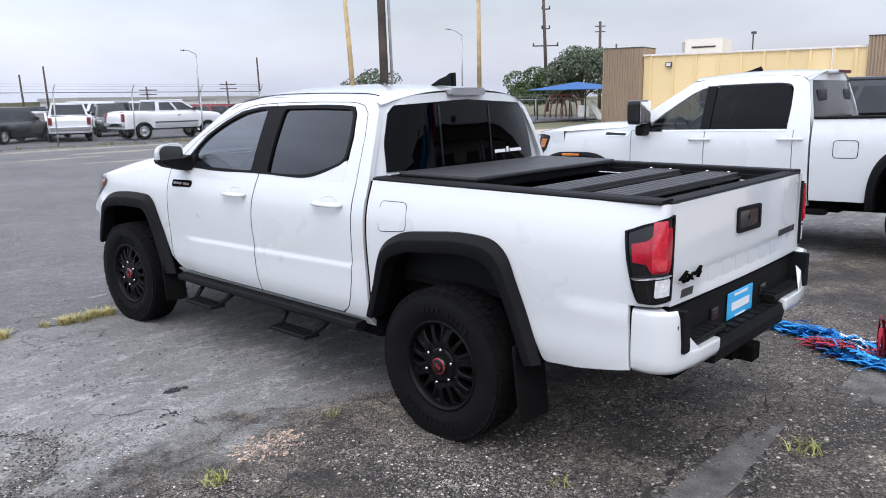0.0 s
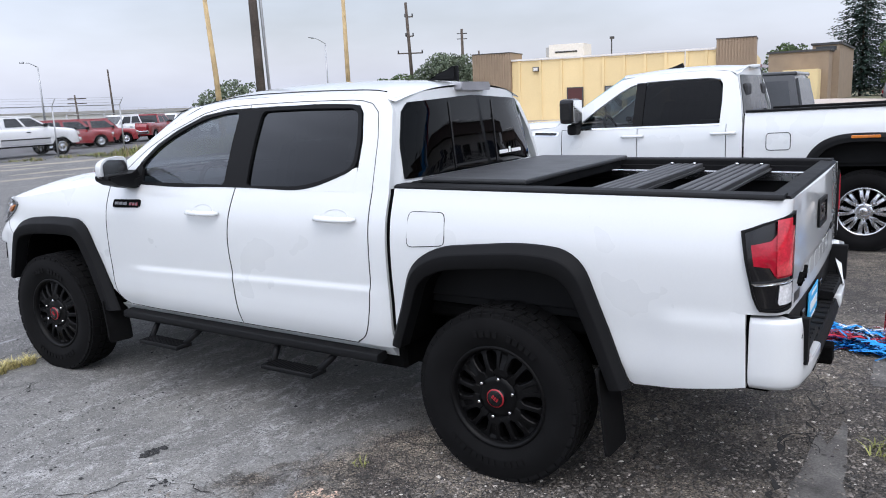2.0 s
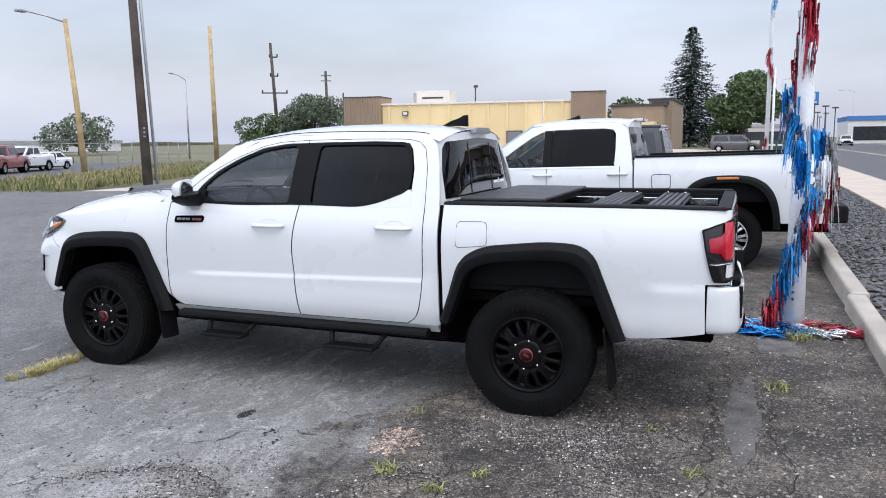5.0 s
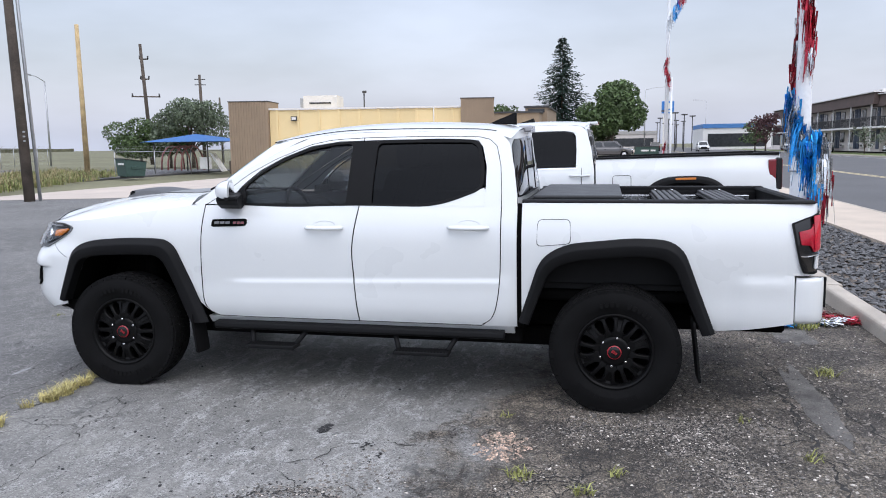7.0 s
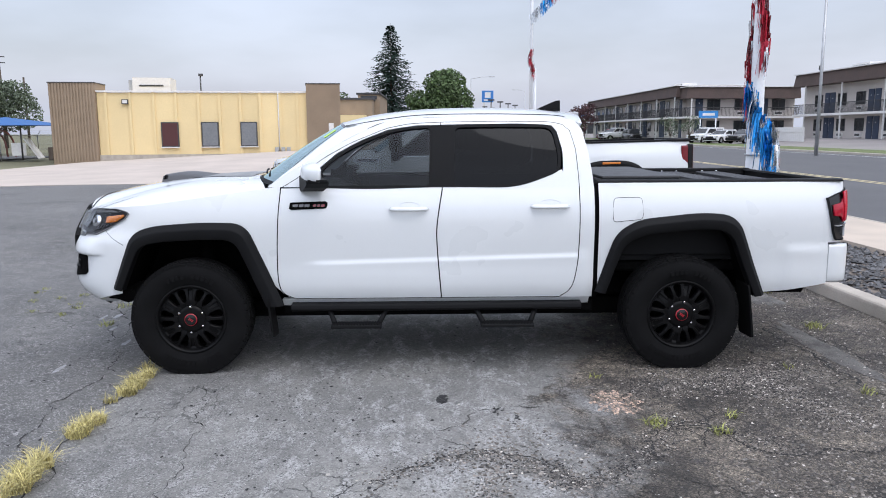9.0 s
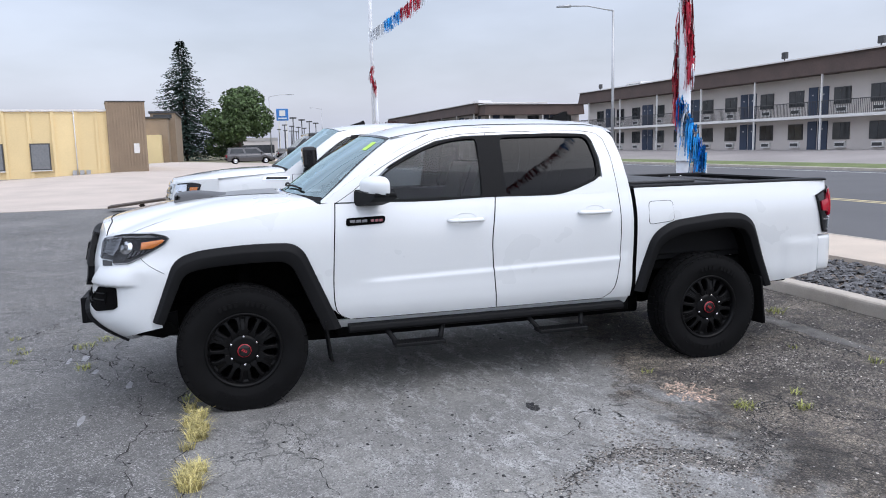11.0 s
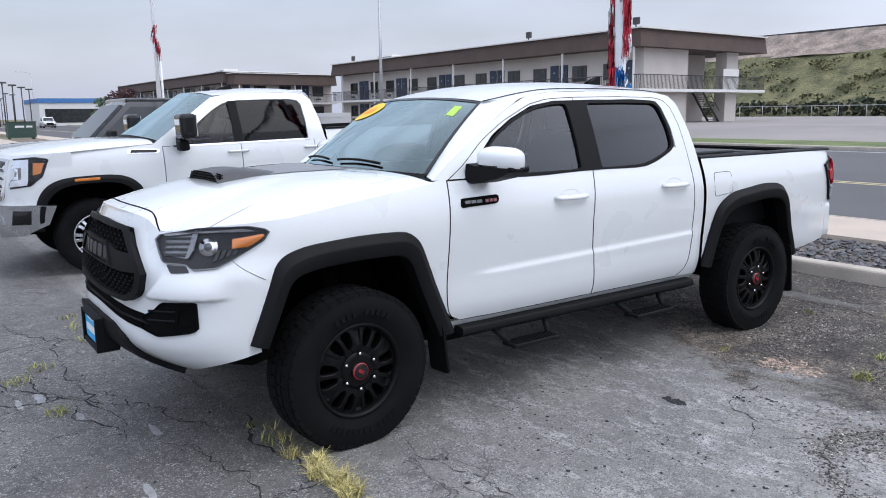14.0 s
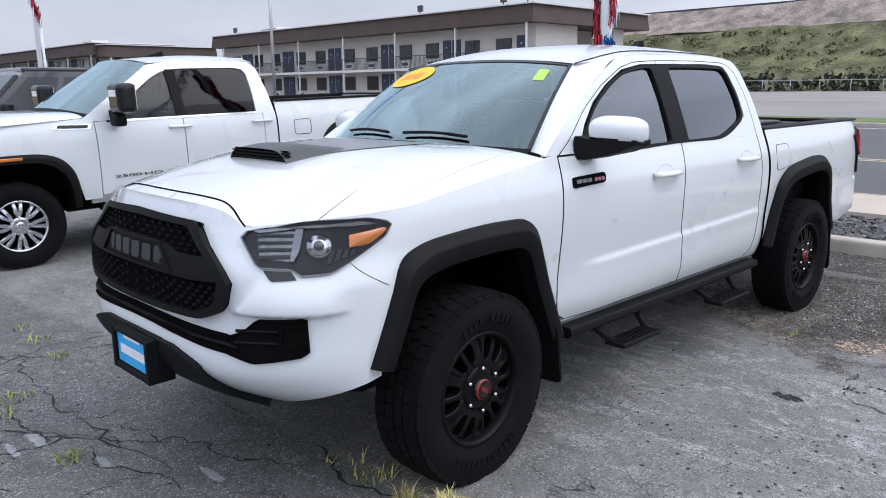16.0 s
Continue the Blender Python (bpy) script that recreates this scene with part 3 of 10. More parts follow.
# ---- white pickup in the middle: its surfaces (half width by height, nose plan, hood edge) ----
side_low = curve1([(0.40, 0.775), (0.48, 0.815), (0.55, 0.838), (0.62, 0.846), (0.70, 0.848), (0.80, 0.856), (0.90, 0.862), (1.0, 0.862), (1.08, 0.853), (1.15, 0.834), (1.21, 0.812), (1.30, 0.782), (1.45, 0.724), (1.60, 0.655), (1.68, 0.612)])
nose_len = curve1([(0.40, 0.44), (0.46, 0.55), (0.52, 0.625), (0.57, 0.66), (0.63, 0.66), (0.70, 0.64), (0.80, 0.63), (0.90, 0.627), (1.0, 0.612), (1.06, 0.59), (1.12, 0.56)])
nose_pow = curve1([(0.40, 2.6), (0.50, 2.8), (0.65, 3.1), (0.90, 3.0), (1.0, 2.45), (1.06, 2.3)])
hood_line = curve1([(0, 1.112), (31, 1.09), (50, 1.066), (54, 1.062), (62, 1.104), (75, 1.124), (90, 1.128)])
NOSE_Y = 3.5


def crease(y, z):
    """The pressed bulge low on the doors and behind the rear wheel."""
    c = smooth01((y - 0.58) / 0.06) * smooth01((2.54 - y) / 0.22) + smooth01((-0.64 - y) / 0.10) * smooth01((y + 1.1) / 0.05)
    top = 0.762 + (1.6 - y) * 0.024
    return c * 0.012 * smooth01((top - z) / 0.034)


def side(y, z):
    """Half width of the body at a place along it and a height."""
    return side_low(z) + crease(y, z) - 0.02 * smooth01((-0.6 - y) / 0.6) ** 2


def side_point(y, z):
    return Vector((-side(y, z), y, z))


def nose_point(a, z):
    """The front end on the driver's side: a = 0 degrees at the wheel arch, 90 at the middle of the grille."""
    p, k, m = nose_pow(z), nose_len(z), min(a, 180 - a)
    high = smooth01((z - 0.86) / 0.12)
    low_w = 0.888 - 0.05 * smooth01((0.52 - z) / 0.12)
    w = low_w + (side_low(min(z, 1.06)) + 0.006 - low_w) * high
    w += (side_low(z) - w) * (1 - smooth01(m / 28)) * high
    shelf = 0.026 * smooth01((z - 0.783) / 0.008) * smooth01((0.93 - z) / 0.12) * smooth01((m - 16) / 14) * smooth01((60 - (z - 0.789) * 92 - m) / 3 + 0.5)
    w, k = w + shelf, k + shelf
    c, s = math.cos(radians(a)), math.sin(radians(a))
    x = math.copysign(w * abs(c) ** (2 / p), -c)
    return Vector((x, NOSE_Y + k * max(s, 0.0) ** (2 / p), z))


def corner_point(s, z):
    """The rear corner with the tail lamp: s = 0 on the side, 1 on the tailgate's plane."""
    w = side(-0.94, z)
    a = s * math.pi / 2
    return Vector((-(0.738 + (w - 0.738) * math.cos(a) ** 0.6), -0.92 - 0.245 * math.sin(a) ** 0.8, z))


def gate_point(x, z):
    """The tailgate's slightly bowed outer skin."""
    return Vector((x, -1.168 - 0.022 * (1 - (x / 0.75) ** 2) + 0.03 * (z - 0.82), z))


def rear_point(x, z):
    """The back of the cab."""
    w = side_low(z)
    return Vector((x, 0.565 + (z - 1.2) * 0.10 + 0.07 * (abs(x) / w) ** 6, z))


def normal_at(fn, u, v):
    e = 1e-3
    n = (fn(u + e, v) - fn(u - e, v)).cross(fn(u, v + e) - fn(u, v - e))
    return n.normalized() if n.length > 1e-9 else Vector((0, 1, 0))


def grid(fn, us, vs, flange=0.0, inward=None, close_u=False):
    """A smooth patch over two lists of numbers; with a flange turned inward round its rim."""
    bm = bmesh.new()
    vv = [[bm.verts.new(fn(u, v)) for u in us] for v in vs]
    for j in range(len(vs) - 1):
        for i in range(len(us) - 1):
            q = (vv[j][i], vv[j][i + 1], vv[j + 1][i + 1], vv[j + 1][i])
            if len({tuple(round(c, 6) for c in k.co) for k in q}) == 4:
                bm.faces.new(q).smooth = True
    if flange:
        rim = [vv[0][i] for i in range(len(us))] + [vv[j][-1] for j in range(1, len(vs))] + [vv[-1][i] for i in range(len(us) - 2, -1, -1)] + [vv[j][0] for j in range(len(vs) - 2, 0, -1)]
        d = Vector(inward)
        a = [bm.verts.new(k.co) for k in rim]
        b = [bm.verts.new(k.co + d * flange) for k in rim]
        for i in range(len(rim)):
            k = (i + 1) % len(rim)
            bm.faces.new((a[i], a[k], b[k], b[i]))
    return bm


def patch(fn, outline, offset=0.003, depth=0.01, rings=5, crown=0.0, sign=1.0, rim=0.0):
    """A piece lying on a surface: its outline in the surface's own numbers, its height above it and its thickness."""
    cu, cv = sum(p[0] for p in outline) / len(outline), sum(p[1] for p in outline) / len(outline)
    bm = bmesh.new()
    cache = []
    for r in range(rings + 1):
        k = 1 - r / rings
        row = []
        for u, v in outline:
            a, b = cu + (u - cu) * k, cv + (v - cv) * k
            h = offset + crown * (1 - k * k)
            row.append(fn(a, b) + sign * normal_at(fn, a, b) * h)
            if r == rings:
                break
        cache.append(row)
    vs = [[bm.verts.new(p) for p in row] for row in cache]
    n = len(outline)
    for r in range(rings):
        for i in range(n):
            if r == rings - 1:
                f = bm.faces.new((vs[r][i], vs[r][(i + 1) % n], vs[r + 1][0]))
            else:
                f = bm.faces.new((vs[r][i], vs[r][(i + 1) % n], vs[r + 1][(i + 1) % n], vs[r + 1][i]))
            f.smooth = True
    if depth:
        a = [bm.verts.new(v.co) for v in vs[0]]
        b = [bm.verts.new(fn(u, v) + sign * normal_at(fn, u, v) * (offset - depth)) for u, v in outline]
        for i in range(n):
            bm.faces.new((a[i], b[i], b[(i + 1) % n], a[(i + 1) % n]))
    bmesh.ops.recalc_face_normals(bm, faces=bm.faces[:])
    return bm


def band(fn, outer, inner, offset=0.0, depth=0.02, sign=1.0, closed=True, across=3):
    """A strip of surface between two outlines with the same number of points."""
    bm = bmesh.new()
    n = len(outer)
    rows = []
    for k in range(across + 1):
        t = k / across
        row = []
        for (u0, v0), (u1, v1) in zip(outer, inner):
            u, v = u0 + (u1 - u0) * t, v0 + (v1 - v0) * t
            row.append(bm.verts.new(fn(u, v) + sign * normal_at(fn, u, v) * offset))
        rows.append(row)
    last = n if closed else n - 1
    for a, b in zip(rows, rows[1:]):
        for i in range(last):
            bm.faces.new((a[i], a[(i + 1) % n], b[(i + 1) % n], b[i])).smooth = True
    if depth:
        for row, outl in ((rows[0], outer), (rows[-1], inner)):
            a = [bm.verts.new(v.co) for v in row]
            b = [bm.verts.new(fn(u, v) + sign * normal_at(fn, u, v) * (offset - depth)) for u, v in outl]
            for i in range(last):
                bm.faces.new((a[i], b[i], b[(i + 1) % n], a[(i + 1) % n]))
    bmesh.ops.recalc_face_normals(bm, faces=bm.faces[:])
    return bm


def resample(points, n, closed=False):
    """n points evenly along a polyline."""
    pts = [Vector((*p, 0)) for p in points] + ([Vector((*points[0], 0))] if closed else [])
    d = [0.0]
    for a, b in zip(pts, pts[1:]):
        d.append(d[-1] + (b - a).length)
    out = []
    for k in range(n):
        s = d[-1] * k / (n if closed else n - 1)
        i = max(j for j in range(len(d)) if d[j] <= s + 1e-9)
        i = min(i, len(pts) - 2)
        t = (s - d[i]) / max(d[i + 1] - d[i], 1e-9)
        p = pts[i].lerp(pts[i + 1], min(t, 1.0))
        out.append((p.x, p.y))
    return out


def both(name, bm, mat, parent, label="", smooth=False):
    """The piece as built on the driver's side, and its mirror image."""
    twin = bm.copy()
    left = part(name, bm, mat, parent, label, smooth)
    for v in twin.verts:
        v.co.x = -v.co.x
    bmesh.ops.reverse_faces(twin, faces=twin.faces[:])
    right = part(name, twin, mat, parent, label, smooth)
    return left, right


def arch_line(points, radii, n=60):
    """A wheel opening's edge from its front foot over the flat top to its rear foot, corners rounded."""
    return resample(rounded(points, [0.0] + radii + [0.0], 8), n)


def arch(y, line):
    """Height of a wheel opening's edge at y."""
    for (y0, z0), (y1, z1) in zip(line, line[1:]):
        if y1 <= y <= y0:
            return z0 + (z1 - z0) * (y0 - y) / max(y0 - y1, 1e-6)
    return 0.0


def round_arch(c, a, z0, top, p, foot, n=40):
    """A rounder wheel opening of half length a, from its front foot to its rear one."""
    pts = []
    for k in range(n + 1):
        t = math.pi * k / n
        cs, sn = math.cos(t), math.sin(t)
        pts.append((c + a * math.copysign(abs(cs) ** (2 / p), cs), max(foot, z0 + (top - z0) * sn ** (2 / p))))
    return pts


# ---- wheels ----
def lathe(profile, seg=64, flat=None):
    """Turns a profile of (radius, x) about the x axis; flat: the height below which the tyre is pressed on the ground."""
    bm = bmesh.new()
    rings = []
    for r, x in profile:
        rings.append([bm.verts.new((x, r * math.cos(2 * math.pi * k / seg), r * math.sin(2 * math.pi * k / seg))) for k in range(seg)])
    for a, b in zip(rings, rings[1:]):
        for k in range(seg):
            bm.faces.new((a[k], a[(k + 1) % seg], b[(k + 1) % seg], b[k])).smooth = True
    if flat is not None:
        for v in bm.verts:
            v.co.z = max(v.co.z, flat)
    return bm


def add_block(bm, frame_fn, r0, r1, a0, a1, x0, x1):
    """A small block between two radii, two angles and two places across the tyre."""
    v = [bm.verts.new(frame_fn(r, a, x)) for r in (r0, r1) for a in (a0, a1) for x in (x0, x1)]
    for f in ((4, 5, 7, 6), (0, 4, 6, 2), (1, 3, 7, 5), (0, 1, 5, 4), (2, 6, 7, 3)):
        bm.faces.new([v[i] for i in f])


def polar(r, a, x):
    return Vector((x, r * math.cos(a), r * math.sin(a)))


def truck_wheel(parent, R, half, rim, hub_z, y, x_out, spokes, mats, lettered=True, name="wheel", turn=0.0, lug=6, spin=0.0):
    """A wheel on the driver's side (outside towards -x) as a part with its own pieces; turn: steering angle."""
    face, tyre_mat, nut, ring = mats
    w = new(name)
    w.empty_display_size = 0.1
    w.parent = parent
    cx = x_out + half
    w.matrix_local = pose(cx, y, hub_z, 0, 0, turn)
    flat = -hub_z + 0.004
    h = half
    prof = [(rim - 0.012, -h * 0.72), (rim + 0.004, -h * 0.80), (rim + 0.018, -h * 0.86), (rim + 0.045, -h * 0.97), (rim + (R - rim) * 0.5, -h * 1.03), (R - 0.062, -h * 1.0), (R - 0.030, -h * 0.965), (R - 0.014, -h * 0.88), (R - 0.008, -h * 0.4), (R - 0.008, 0), (R - 0.008, h * 0.4), (R - 0.010, h * 0.80), (R - 0.022, h * 0.93), (R - 0.05, h * 1.0), (rim + 0.03, h * 0.9), (rim, h * 0.8)]
    part("tyre", lathe(prof, 72, flat), RUBBER, w)
    bm = bmesh.new()
    n = 44
    for k in range(n):
        a = 2 * math.pi * k / n
        da = 2 * math.pi / n
        for sgn in (-1, 1):
            o = 0.5 * da if sgn > 0 else 0.0
            long = 0.62 if k % 2 else 0.5
            add_block(bm, polar, R - 0.026, R - 0.001, a + o, a + o + da * 0.94, sgn * h * 0.42, sgn * h * 0.86)
            add_block(bm, polar, R - 0.050, R - 0.012, a + o + da * 0.03, a + o + da * (long + 0.32), sgn * h * 0.84, sgn * h * 0.962)
            add_block(bm, polar, R - 0.012, R + 0.002, a + o + da * 0.2, a + o + da * 1.04, sgn * h * 0.05, sgn * h * 0.36)
    for v in bm.verts:
        v.co.z = max(v.co.z, flat)
    bmesh.ops.recalc_face_normals(bm, faces=bm.faces[:])
    part("tread", bm, RUBBER, w, "chunky all-terrain tread blocks")
    if lettered:
        rr = rim + (R - rim) * 0.40
        for a0, count in ((62, 4), (94, 5), (232, 4), (260, 8)):
            for k in range(count):
                c = radians(a0 + spin + k * 6.2)
                bm = bmesh.new()
                add_block(bm, polar, rr - 0.014, rr + 0.014, c, c + radians(4.2), -h * 1.0 - 0.006, -h * 1.0 - 0.0095)
                bmesh.ops.recalc_face_normals(bm, faces=bm.faces[:])
                part("raised_bar", bm, RUBBER, w)
    # rim: lip, barrel, dish
    lip = [(rim + 0.006, -h * 0.80), (rim + 0.002, -h * 0.86), (rim - 0.008, -h * 0.84), (rim - 0.016, -h * 0.70), (rim - 0.024, -h * 0.2), (rim - 0.03, h * 0.7)]
    part("rim", lathe(lip, 64), face, w)
    part("brake_drum", lathe([(0.0, -h * 0.05), (rim * 0.70, -h * 0.05), (rim * 0.72, h * 0.20), (rim * 0.97, h * 0.22)], 32), DARKVOID, w)
    fx = -h * 0.62
    for k in range(spokes):
        a = radians(90 + spin) + 2 * math.pi * k / spokes
        wid = math.pi / spokes
        bm = bmesh.new()
        if lug == 6:
            # windows in pairs: a thin bar between the two, a broad spoke out to the next nut
            for sgn in (-1, 1):
                bars, broad = [], []
                for q, s, o in ((0.30, 12, 12), (0.46, 12, 12), (0.50, 11, 11), (0.52, 8, 13), (0.56, 5.2, 17.5), (0.65, 4.2, 18.6), (0.75, 3.7, 18.8), (0.84, 3.4, 18.2), (0.88, 4.6, 16), (0.905, 8.5, 12), (0.925, 10, 10), (0.995, 10, 10)):
                    xx = fx - 0.004 - 0.012 * math.sin(min(1.0, (q - 0.30) / 0.66) * math.pi) + 0.010 * q * q
                    r, mid_a, bev = rim * q, a + radians(30), 0.004 / (rim * q)
                    dip = 0.010 * smooth01((q - 0.60) / 0.10) * smooth01((0.90 - q) / 0.05)
                    bars.append([bm.verts.new(polar(r, mid_a + sgn * g, xx + e)) for g, e in ((0.0, 0.0), (max(0.0, radians(s) - bev), 0.0), (radians(s), 0.004), (radians(s) + bev * 0.5, 0.034))])
                    broad.append([bm.verts.new(polar(r, mid_a + sgn * g, xx + e)) for g, e in ((radians(30), dip), (radians(26), dip), (radians(24.6), 0.0), (radians(o) + bev, 0.0), (radians(o), 0.004), (radians(o) - bev * 0.5, 0.034))])
                for rows in (bars, broad):
                    for r0, r1 in zip(rows, rows[1:]):
                        for i in range(len(r0) - 1):
                            bm.faces.new((r0[i], r0[i + 1], r1[i + 1], r1[i]))
            bmesh.ops.recalc_face_normals(bm, faces=bm.faces[:])
            part("spoke", bm, face, w)
            continue
        for sgn in (-1, 1):
            pts = []
            for j in range(9):
                t = j / 8
                r = rim * 0.28 + (rim - 0.010 - rim * 0.28) * t
                ang = a + sgn * wid * (0.09 + 0.29 * smooth01((t - 0.14) / 0.28))
                xx = fx - 0.014 * math.sin(t * math.pi) + 0.012 * t * t - 0.004
                pts.append(Vector((xx + 0.0006 * sgn, r * math.cos(ang), r * math.sin(ang))))
            rows = []
            for j, p in enumerate(pts):
                d = (pts[min(j + 1, 8)] - pts[max(j - 1, 0)]).normalized()
                s = d.cross(Vector((-1, 0, 0))).normalized()
                ww = 0.0165 + 0.003 * (j / 8) ** 2
                rows.append([bm.verts.new(p + s * q[0] * ww + Vector((q[1], 0, 0))) for q in ((-1.3, 0.035), (-1, 0.004), (-0.65, -0.004), (0.65, -0.004), (1, 0.004), (1.3, 0.035))])
            for r0, r1 in zip(rows, rows[1:]):
                for i in range(5):
                    bm.faces.new((r0[i], r0[i + 1], r1[i + 1], r1[i]))
        bmesh.ops.recalc_face_normals(bm, faces=bm.faces[:])
        part("spoke", bm, face, w)
    wide = 1.15 if lug == 6 else 1.0
    part("hub", lathe([(0.001, fx - 0.016), (rim * 0.27 * wide, fx - 0.015), (rim * 0.34 * wide, fx - 0.012), (rim * 0.37 * wide, fx + 0.02), (rim * 0.37 * wide, fx + 0.05)], 36), face, w)
    cap = part("centre_cap", lathe([(0.001, fx - 0.034), (0.033, fx - 0.034), (0.041, fx - 0.030), (0.044, fx - 0.014)], 30), GLOSSBLACK if ring is not None else nut, w)
    if ring is not None:
        part("cap_ring", lathe([(0.0362, fx - 0.0348), (0.0395, fx - 0.0338), (0.0415, fx - 0.0296)], 30), ring, cap, "red ring")
        bm = bmesh.new()
        for sx in (-0.012, 0.0, 0.012):
            add_box(bm, fx - 0.0365, fx - 0.0335, sx - 0.004, sx + 0.004, -0.008, 0.008)
        bmesh.ops.rotate(bm, cent=(0, 0, 0), matrix=Matrix.Rotation(radians(35), 3, "X"), verts=bm.verts[:])
        part("cap_mark", bm, ring, cap, "red mark")
    for k in range(lug):
        a = radians(90 + spin) + 2 * math.pi * k / lug
        c = polar(rim * (0.385 if lug == 6 else 0.36), a, fx - 0.014)
        bm = bmesh.new()
        add_tube(bm, [c, c + Vector((-0.016, 0, 0)), c + Vector((-0.020, 0, 0))], [0.0085, 0.0085, 0.005], 6)
        part("wheel_nut", bm, nut, w)
    return w


# ---- the white pickup ----
def pickup():
    t = thing("pickup_truck", "clean white double-cab pickup with black flares and wheels, parked on asphalt", "pickup truck", pose(0.04, 0, 0))
    lin = np.linspace
    FO = arch_line([(3.738, 0.575), (3.600, 0.935), (3.47, 0.978), (3.16, 1.002), (2.865, 0.992), (2.632, 0.440)], [0.12, 0.10, 0.30, 0.10])
    FI = arch_line([(3.672, 0.560), (3.545, 0.855), (3.42, 0.878), (3.16, 0.892), (2.935, 0.888), (2.745, 0.440)], [0.10, 0.10, 0.30, 0.08])
    RO = arch_line([(0.570, 0.520), (0.440, 0.915), (0.29, 1.000), (-0.13, 1.043), (-0.365, 1.022), (-0.566, 0.490)], [0.14, 0.18, 0.25, 0.12])
    RI = arch_line([(0.506, 0.510), (0.385, 0.845), (0.25, 0.905), (-0.13, 0.940), (-0.312, 0.918), (-0.490, 0.480)], [0.12, 0.15, 0.25, 0.11])
    top_front = lambda y: 1.225 + (1.112 - 1.225) * (y - 2.66) / 0.84

    # fender: side and rolled shoulder in one skin
    front_e = curve1([(0.478, 2.56), (0.50, 2.615), (0.55, 2.655), (0.675, 2.668), (0.98, 2.655), (1.225, 2.635)])
    ys = [2.655, 2.69] + list(lin(2.73, 3.5, 26))
    bm = bmesh.new()
    rows = 16
    cols = []
    for y in ys:
        zb = max(0.47, arch(y, FO) - 0.012)
        zt = top_front(y)
        cols.append([bm.verts.new((lambda z: side_point(front_e(z) + 0.005 if y == 2.655 else y, z))(zb + (zt - zb) * smooth01(k / rows))) for k in range(rows + 1)])
    for a, b in zip(cols, cols[1:]):
        for k in range(rows):
            bm.faces.new((a[k], b[k], b[k + 1], a[k + 1])).smooth = True

    def hood_point(u, v):
        e = nose_point(90 * (1 - u), hood_line(90 * (1 - u)))
        b = Vector((-u * 0.81, 2.90 - 0.17 * u * u, 1.268 - 0.05 * u ** 4))
        p = b.lerp(e, v)
        k = 1.0 + 1.3 * (1 - u ** 3)
        p.z = b.z + (e.z - b.z) * v ** k + 0.004 * math.sin(math.pi * v)
        if u > 0.86:
            s = side_point(p.y, top_front(p.y))
            q = ((u - 0.86) / 0.14) ** 2
            p.x, p.z = p.x + (s.x - p.x) * q, p.z + (s.z - p.z) * q
        return p
    strip = []
    for u in (1.0, 0.985, 0.965, 0.94, 0.90, 0.862):
        if u == 1.0:
            strip.append([c[-1] for c in cols[2:]])
        else:
            strip.append([bm.verts.new(hood_point(u, k / 25)) for k in range(26)])
    for a, b in zip(strip, strip[1:]):
        for k in range(25):
            bm.faces.new((a[k], a[k + 1], b[k + 1], b[k])).smooth = True
    both("front_fender", bm, PAINT, t)
    us = list(lin(-0.858, 0.858, 41))
    part("hood", grid(lambda u, v: (lambda p: Vector((math.copysign(p.x, u), p.y, p.z)))(hood_point(abs(u), v)), us, list(lin(0, 1, 26)), 0.02, (0, 0, -1)), PAINT, t)

    # nose skin
    low = curve1([(0, 0.565), (10, 0.538), (30, 0.490), (45, 0.450), (56, 0.412), (61, 0.404), (65, 0.470), (69, 0.545), (77, 0.60), (90, 0.61)])
    bm = bmesh.new()
    angs = sorted({*lin(0, 90, 61), *lin(90, 180, 61), 3, 6, 174, 177})
    cols = []
    for a in angs:
        m = min(a, 180 - a)
        zt = hood_line(m)
        z0 = low(m)
        p = nose_point(a, z0)
        zb = max(z0, arch(p.y, FO) - 0.012) if p.y < 3.75 else z0
        cols.append([bm.verts.new(nose_point(a, zb + (zt - zb) * k / 64)) for k in range(65)])
    for a, b in zip(cols, cols[1:]):
        for k in range(64):
            bm.faces.new((a[k], b[k], b[k + 1], a[k + 1])).smooth = True
    for a, b in zip(cols, cols[1:]):
        q = [bm.verts.new(v.co + d) for v, d in ((a[0], Vector((0, 0, 0))), (b[0], Vector((0, 0, 0))), (b[0], Vector((0, -0.06, 0.01))), (a[0], Vector((0, -0.06, 0.01))))]
        bm.faces.new(q)
    nose = part("front_bumper_cover", bm, PAINT, t)

    def mirror_a(pts):
        return [(180 - a, z) for a, z in reversed(pts)]
    # grille
    half = [(90, 1.075), (68, 1.062), (65, 1.0), (59, 0.884), (59.6, 0.83), (63, 0.785), (69.4, 0.752), (90, 0.742)]
    full = half + mirror_a(half)[1:-1]
    full = resample(full, 64, True)
    shrink = lambda pts, ku, kv, c=(90, 0.905): [(c[0] + (a - c[0]) * ku, c[1] + (z - c[1]) * kv) for a, z in pts]
    g = part("grille", patch(nose_point, full, 0.010, 0.02, sign=-1, rings=6), DARKVOID, t, "black honeycomb grille")
    part("grille_frame", band(nose_point, full, shrink(full, 0.90, 0.86), 0.034, 0.04, sign=-1, across=2), PLASTIC, g)
    bm = bmesh.new()
    z, odd = 0.775, 0
